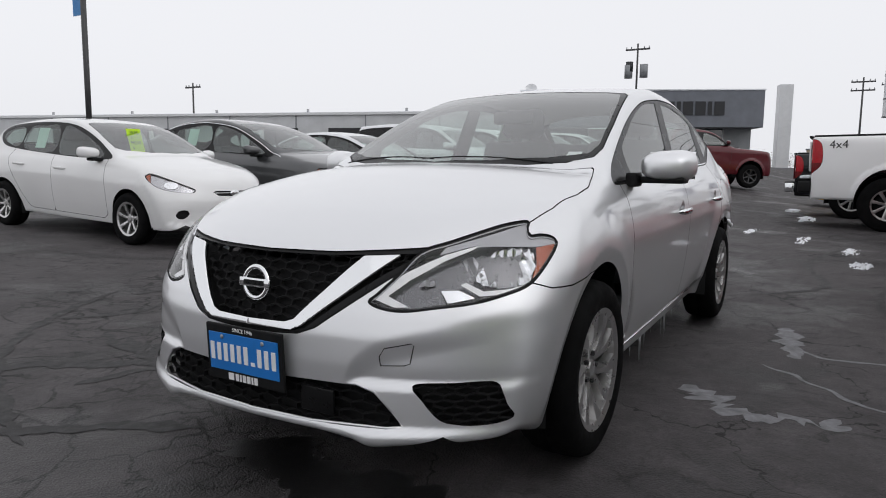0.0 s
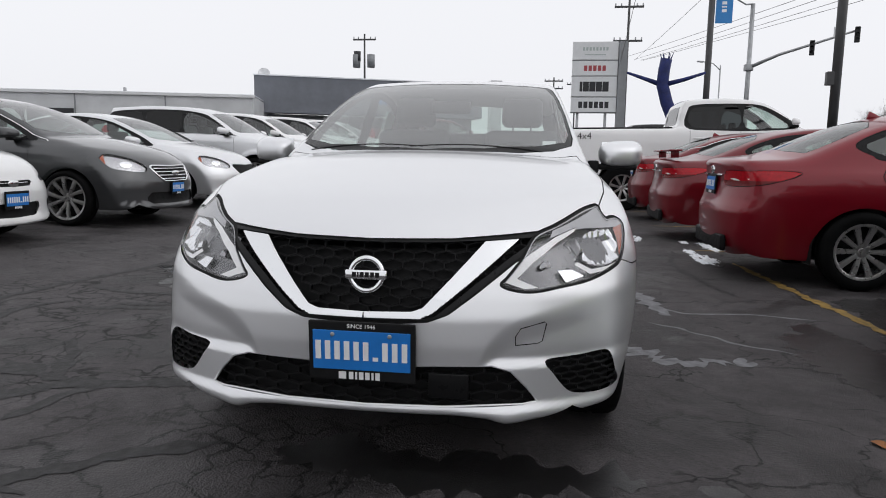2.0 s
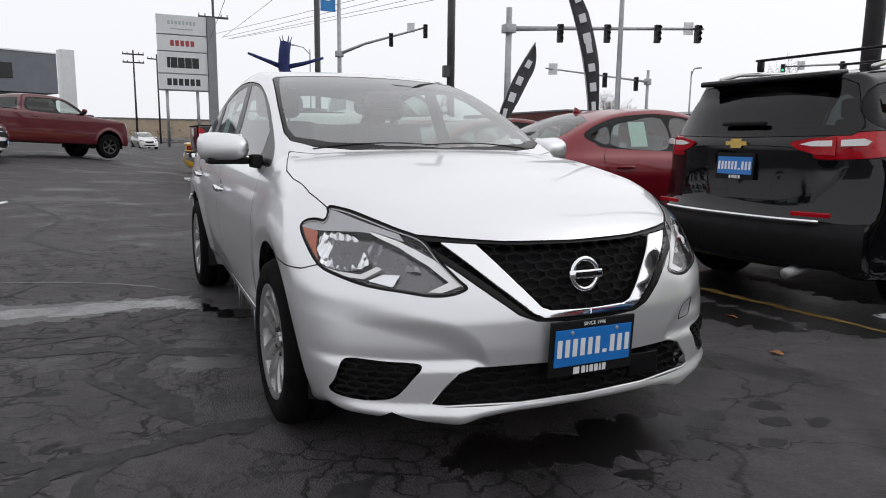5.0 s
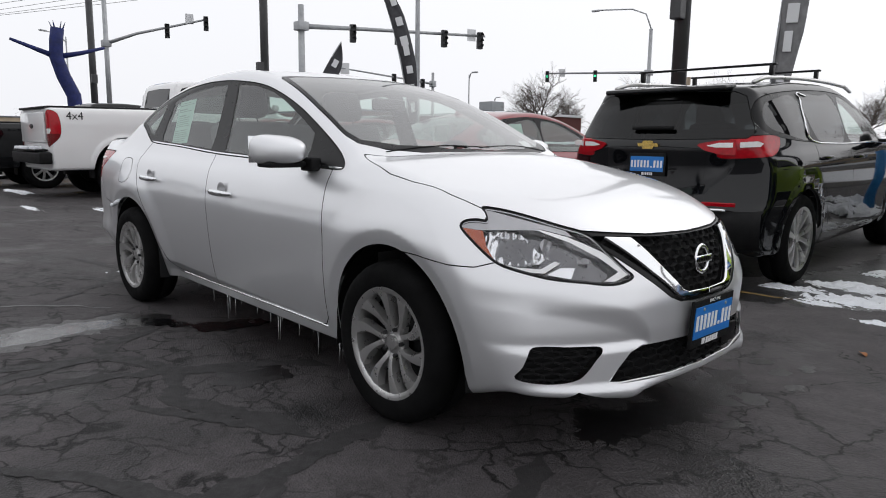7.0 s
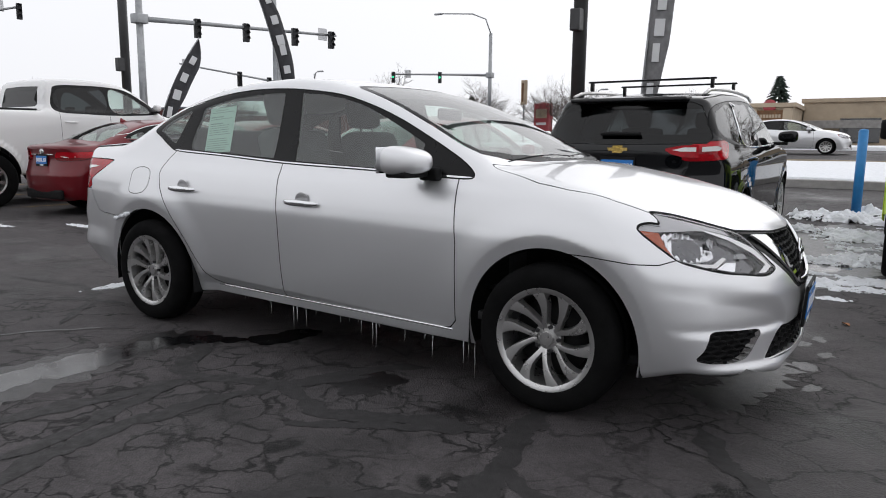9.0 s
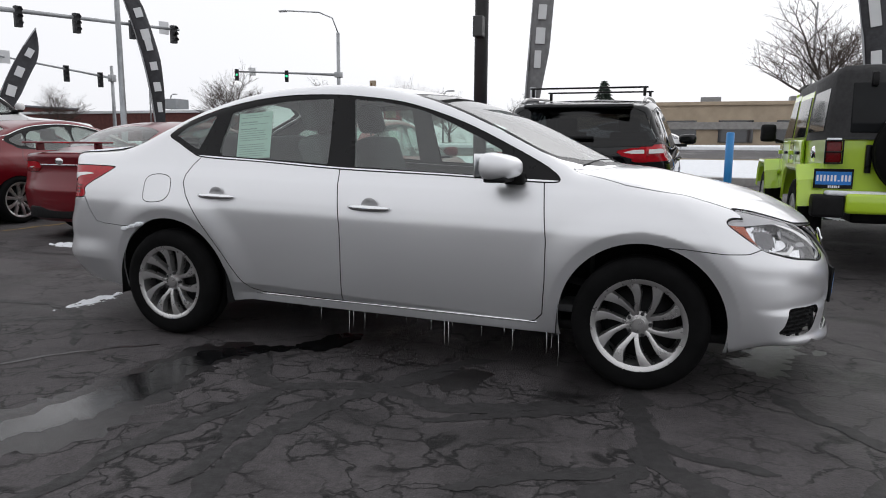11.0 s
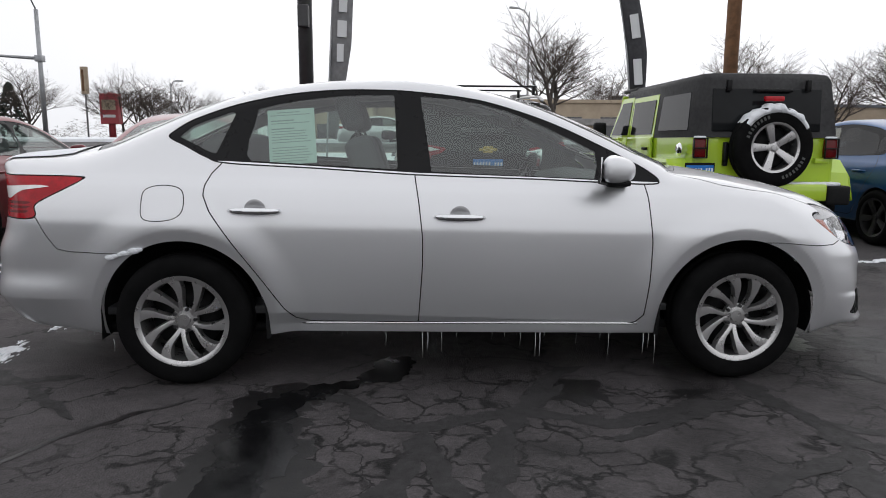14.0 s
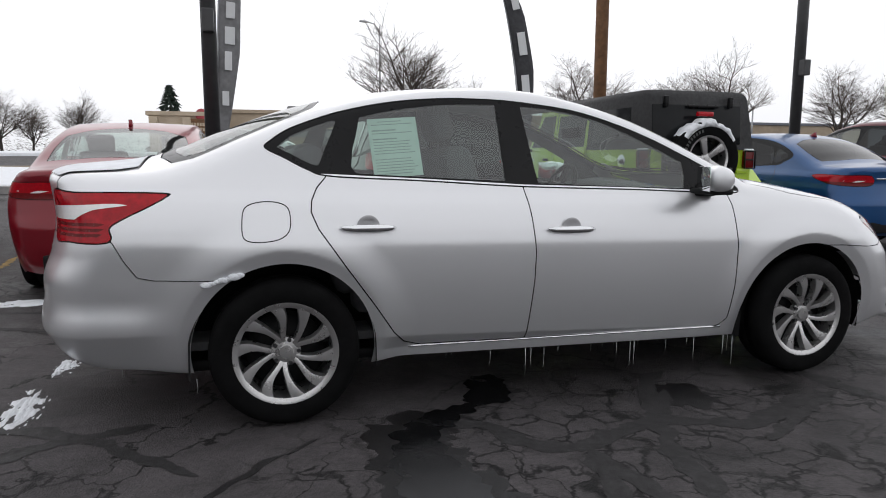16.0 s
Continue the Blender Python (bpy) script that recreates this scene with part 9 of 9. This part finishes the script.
M_BARK = material("grey_brown_bark", (0.055, 0.045, 0.038), 0.9, 0, 0, 0.3, 6, 0.004, 30)
M_TWIG = material("brown_twigs", (0.075, 0.058, 0.048), 0.9, 0, 0, 0.3, 6)
M_NEEDLE = material("dark_spruce_needles", (0.018, 0.032, 0.022), 0.85, 0, 0, 0.4, 3)
first_tree = bare_tree(7.7, 32.5, 9.2, 3)
second_tree = bare_tree(0, 0, 8.6, 11, 1.1)
second_tree.matrix_world = pose(22.5, 42.0, land(22, 42), 0, 0, 40)
for src, x, y, s, a in ((first_tree, 36.0, 44.0, 1.08, 100), (second_tree, 29.5, 43.0, .85, 220), (first_tree, -39.6, 51.4, .92, 200), (second_tree, -37.0, 66.0, 1.0, 130), (first_tree, -31.0, 78.0, .9, 20), (second_tree, -55, 46, .75, 70),
                        (first_tree, -74, 34, .8, 300), (second_tree, -60, 84, 1.1, 10), (first_tree, -20, 84, .9, 250), (second_tree, 44, 40, 1.0, 330), (first_tree, 48, 36, .95, 10), (second_tree, -100, 46, 1.0, 99), (first_tree, 15.5, 50, .8, 150), (first_tree, -21.3, 54.9, 0.75, 15), (second_tree, -16.8, 49.0, 0.62, 75), (first_tree, -26.3, 61.5, 0.80, 135), (second_tree, -21.2, 73.7, 0.70, 195)):
    t = copy_thing(src, pose(x, y, land(x, y) - .1, 0, 0, a))
    t.scale = (s, s, s)


def spruce(x, y, h, seed):
    rnd = random.Random(seed)
    ob = thing("spruce", "dark green spruce tree", "tree", pose(x, y, land(x, y) - .1), "conifers")
    part("trunk", rod_bm([(0, 0, 0), (0, 0, h)], h * .02, 7, None, .02), M_BARK, ob)
    bm = bmesh.new()
    for k in range(700):
        t = rnd.random() ** .8
        z = h * (.06 + .93 * t)
        r = h * .33 * (1 - t) ** .85 * rnd.uniform(.55, 1.12) + .05
        a = rnd.uniform(0, 6.283)
        c = Vector((r * math.cos(a), r * math.sin(a), z - r * .25))
        d = Vector((math.cos(a), math.sin(a), -.3)).normalized()
        s = d.cross(Vector((0, 0, 1))).normalized()
        ln, w = h * .06 * rnd.uniform(.6, 1.3), h * .020 * rnd.uniform(.7, 1.4)
        v = [bm.verts.new(c - d * ln), bm.verts.new(c + s * w), bm.verts.new(c + d * ln), bm.verts.new(c - s * w), bm.verts.new(c + Vector((0, 0, w)))]
        for i in range(4):
            bm.faces.new((v[i], v[(i + 1) % 4], v[4]))
    tagged(part("needles", bm, M_NEEDLE, ob, "layered dark needles", False), kind="stuff")


spruce(-10.6, 99.4, 9.4, 1)
spruce(-42, 72, 6, 5)


# far rows of cars and low hedge line that close the view
def far_woods(name, label, pts, h, seed):
    rnd = random.Random(seed)
    bm = bmesh.new()
    for (x0, y0), (x1, y1) in zip(pts, pts[1:]):
        n = int(math.hypot(x1 - x0, y1 - y0) * 14)
        for k in range(n):
            t = rnd.random()
            x, y = x0 + (x1 - x0) * t + rnd.uniform(-2, 2), y0 + (y1 - y0) * t + rnd.uniform(-2, 2)
            z = land(x, y)
            hh = h * (.55 + .5 * noise.noise(Vector((x * .12, y * .12, seed)))) * rnd.uniform(.5, 1.1)
            for q in range(4):
                a = rnd.uniform(0, 6.28)
                c = Vector((x, y, z + hh * rnd.random()))
                s = Vector((math.cos(a), math.sin(a), rnd.uniform(-.3, .6))) * rnd.uniform(.2, .6)
                u = Vector((-math.sin(a), math.cos(a), .8)) * rnd.uniform(.02, .07)
                v = [bm.verts.new(c + s), bm.verts.new(c + u), bm.verts.new(c - s)]
                bm.faces.new(v)
    return solo(name, bm, M_TWIG, label, "hedge", kind="stuff")


far_woods("far_hedge", "brown bare shrubs in the distance", [(-150, 30), (-110, 70), (-40, 110), (20, 110), (80, 90)], 6, 1)
far_woods("far_hedge", "dark bare shrubs beyond the long building", [(-130, 10), (-150, -40), (-110, -110)], 5, 2)
rp = post("red_sign_tower", "red box sign on a short post", -27.0, 60.8, .3, 4.2, M_SIGNRED, "sign", False)
part("sign_box", box_bm(1.6, 1.0, 2.7, (0, 0, 2.75), .05), M_SIGNRED, rp, "red sign box", False)
part("sign_face", box_bm(1.2, .06, .9, (0, -.52, 3.1), .02), M_BEIGE, rp, "pale picture panel", False)
part("sign_bars", box_bm(1.1, .06, .25, (0, -.52, 2.1), .02), M_SIGNPALE, rp, "", False)
tp = post("tan_pole_sign", "slim tan sign on a thin pole", -28.9, 60.2, .08, 6.0, M_STEEL, "sign", False)
part("sign_board", box_bm(.62, .25, 2.4, (0, 0, 5.2), .04), M_BEIGE, tp, "tan sign board", False)
part("sign_stripe", box_bm(.2, .27, 1.9, (-.1, 0, 5.2), .02), M_WOOD, tp, "", False)
for k, (x, y, hd, mt) in enumerate(((-62, -1.5, 0, M_WHITE), (-66, 1.2, 10, M_WHITE), (-50, 9, 95, M_GREY), (-40, 9.5, 92, M_BLUE), (-36.5, 9, 90, M_WHITE))):
    parked_car("far_car", "small far parked car on the lot", "suv" if k % 2 == 0 else "sedan", mt, x, y, hd, group="far parked cars")
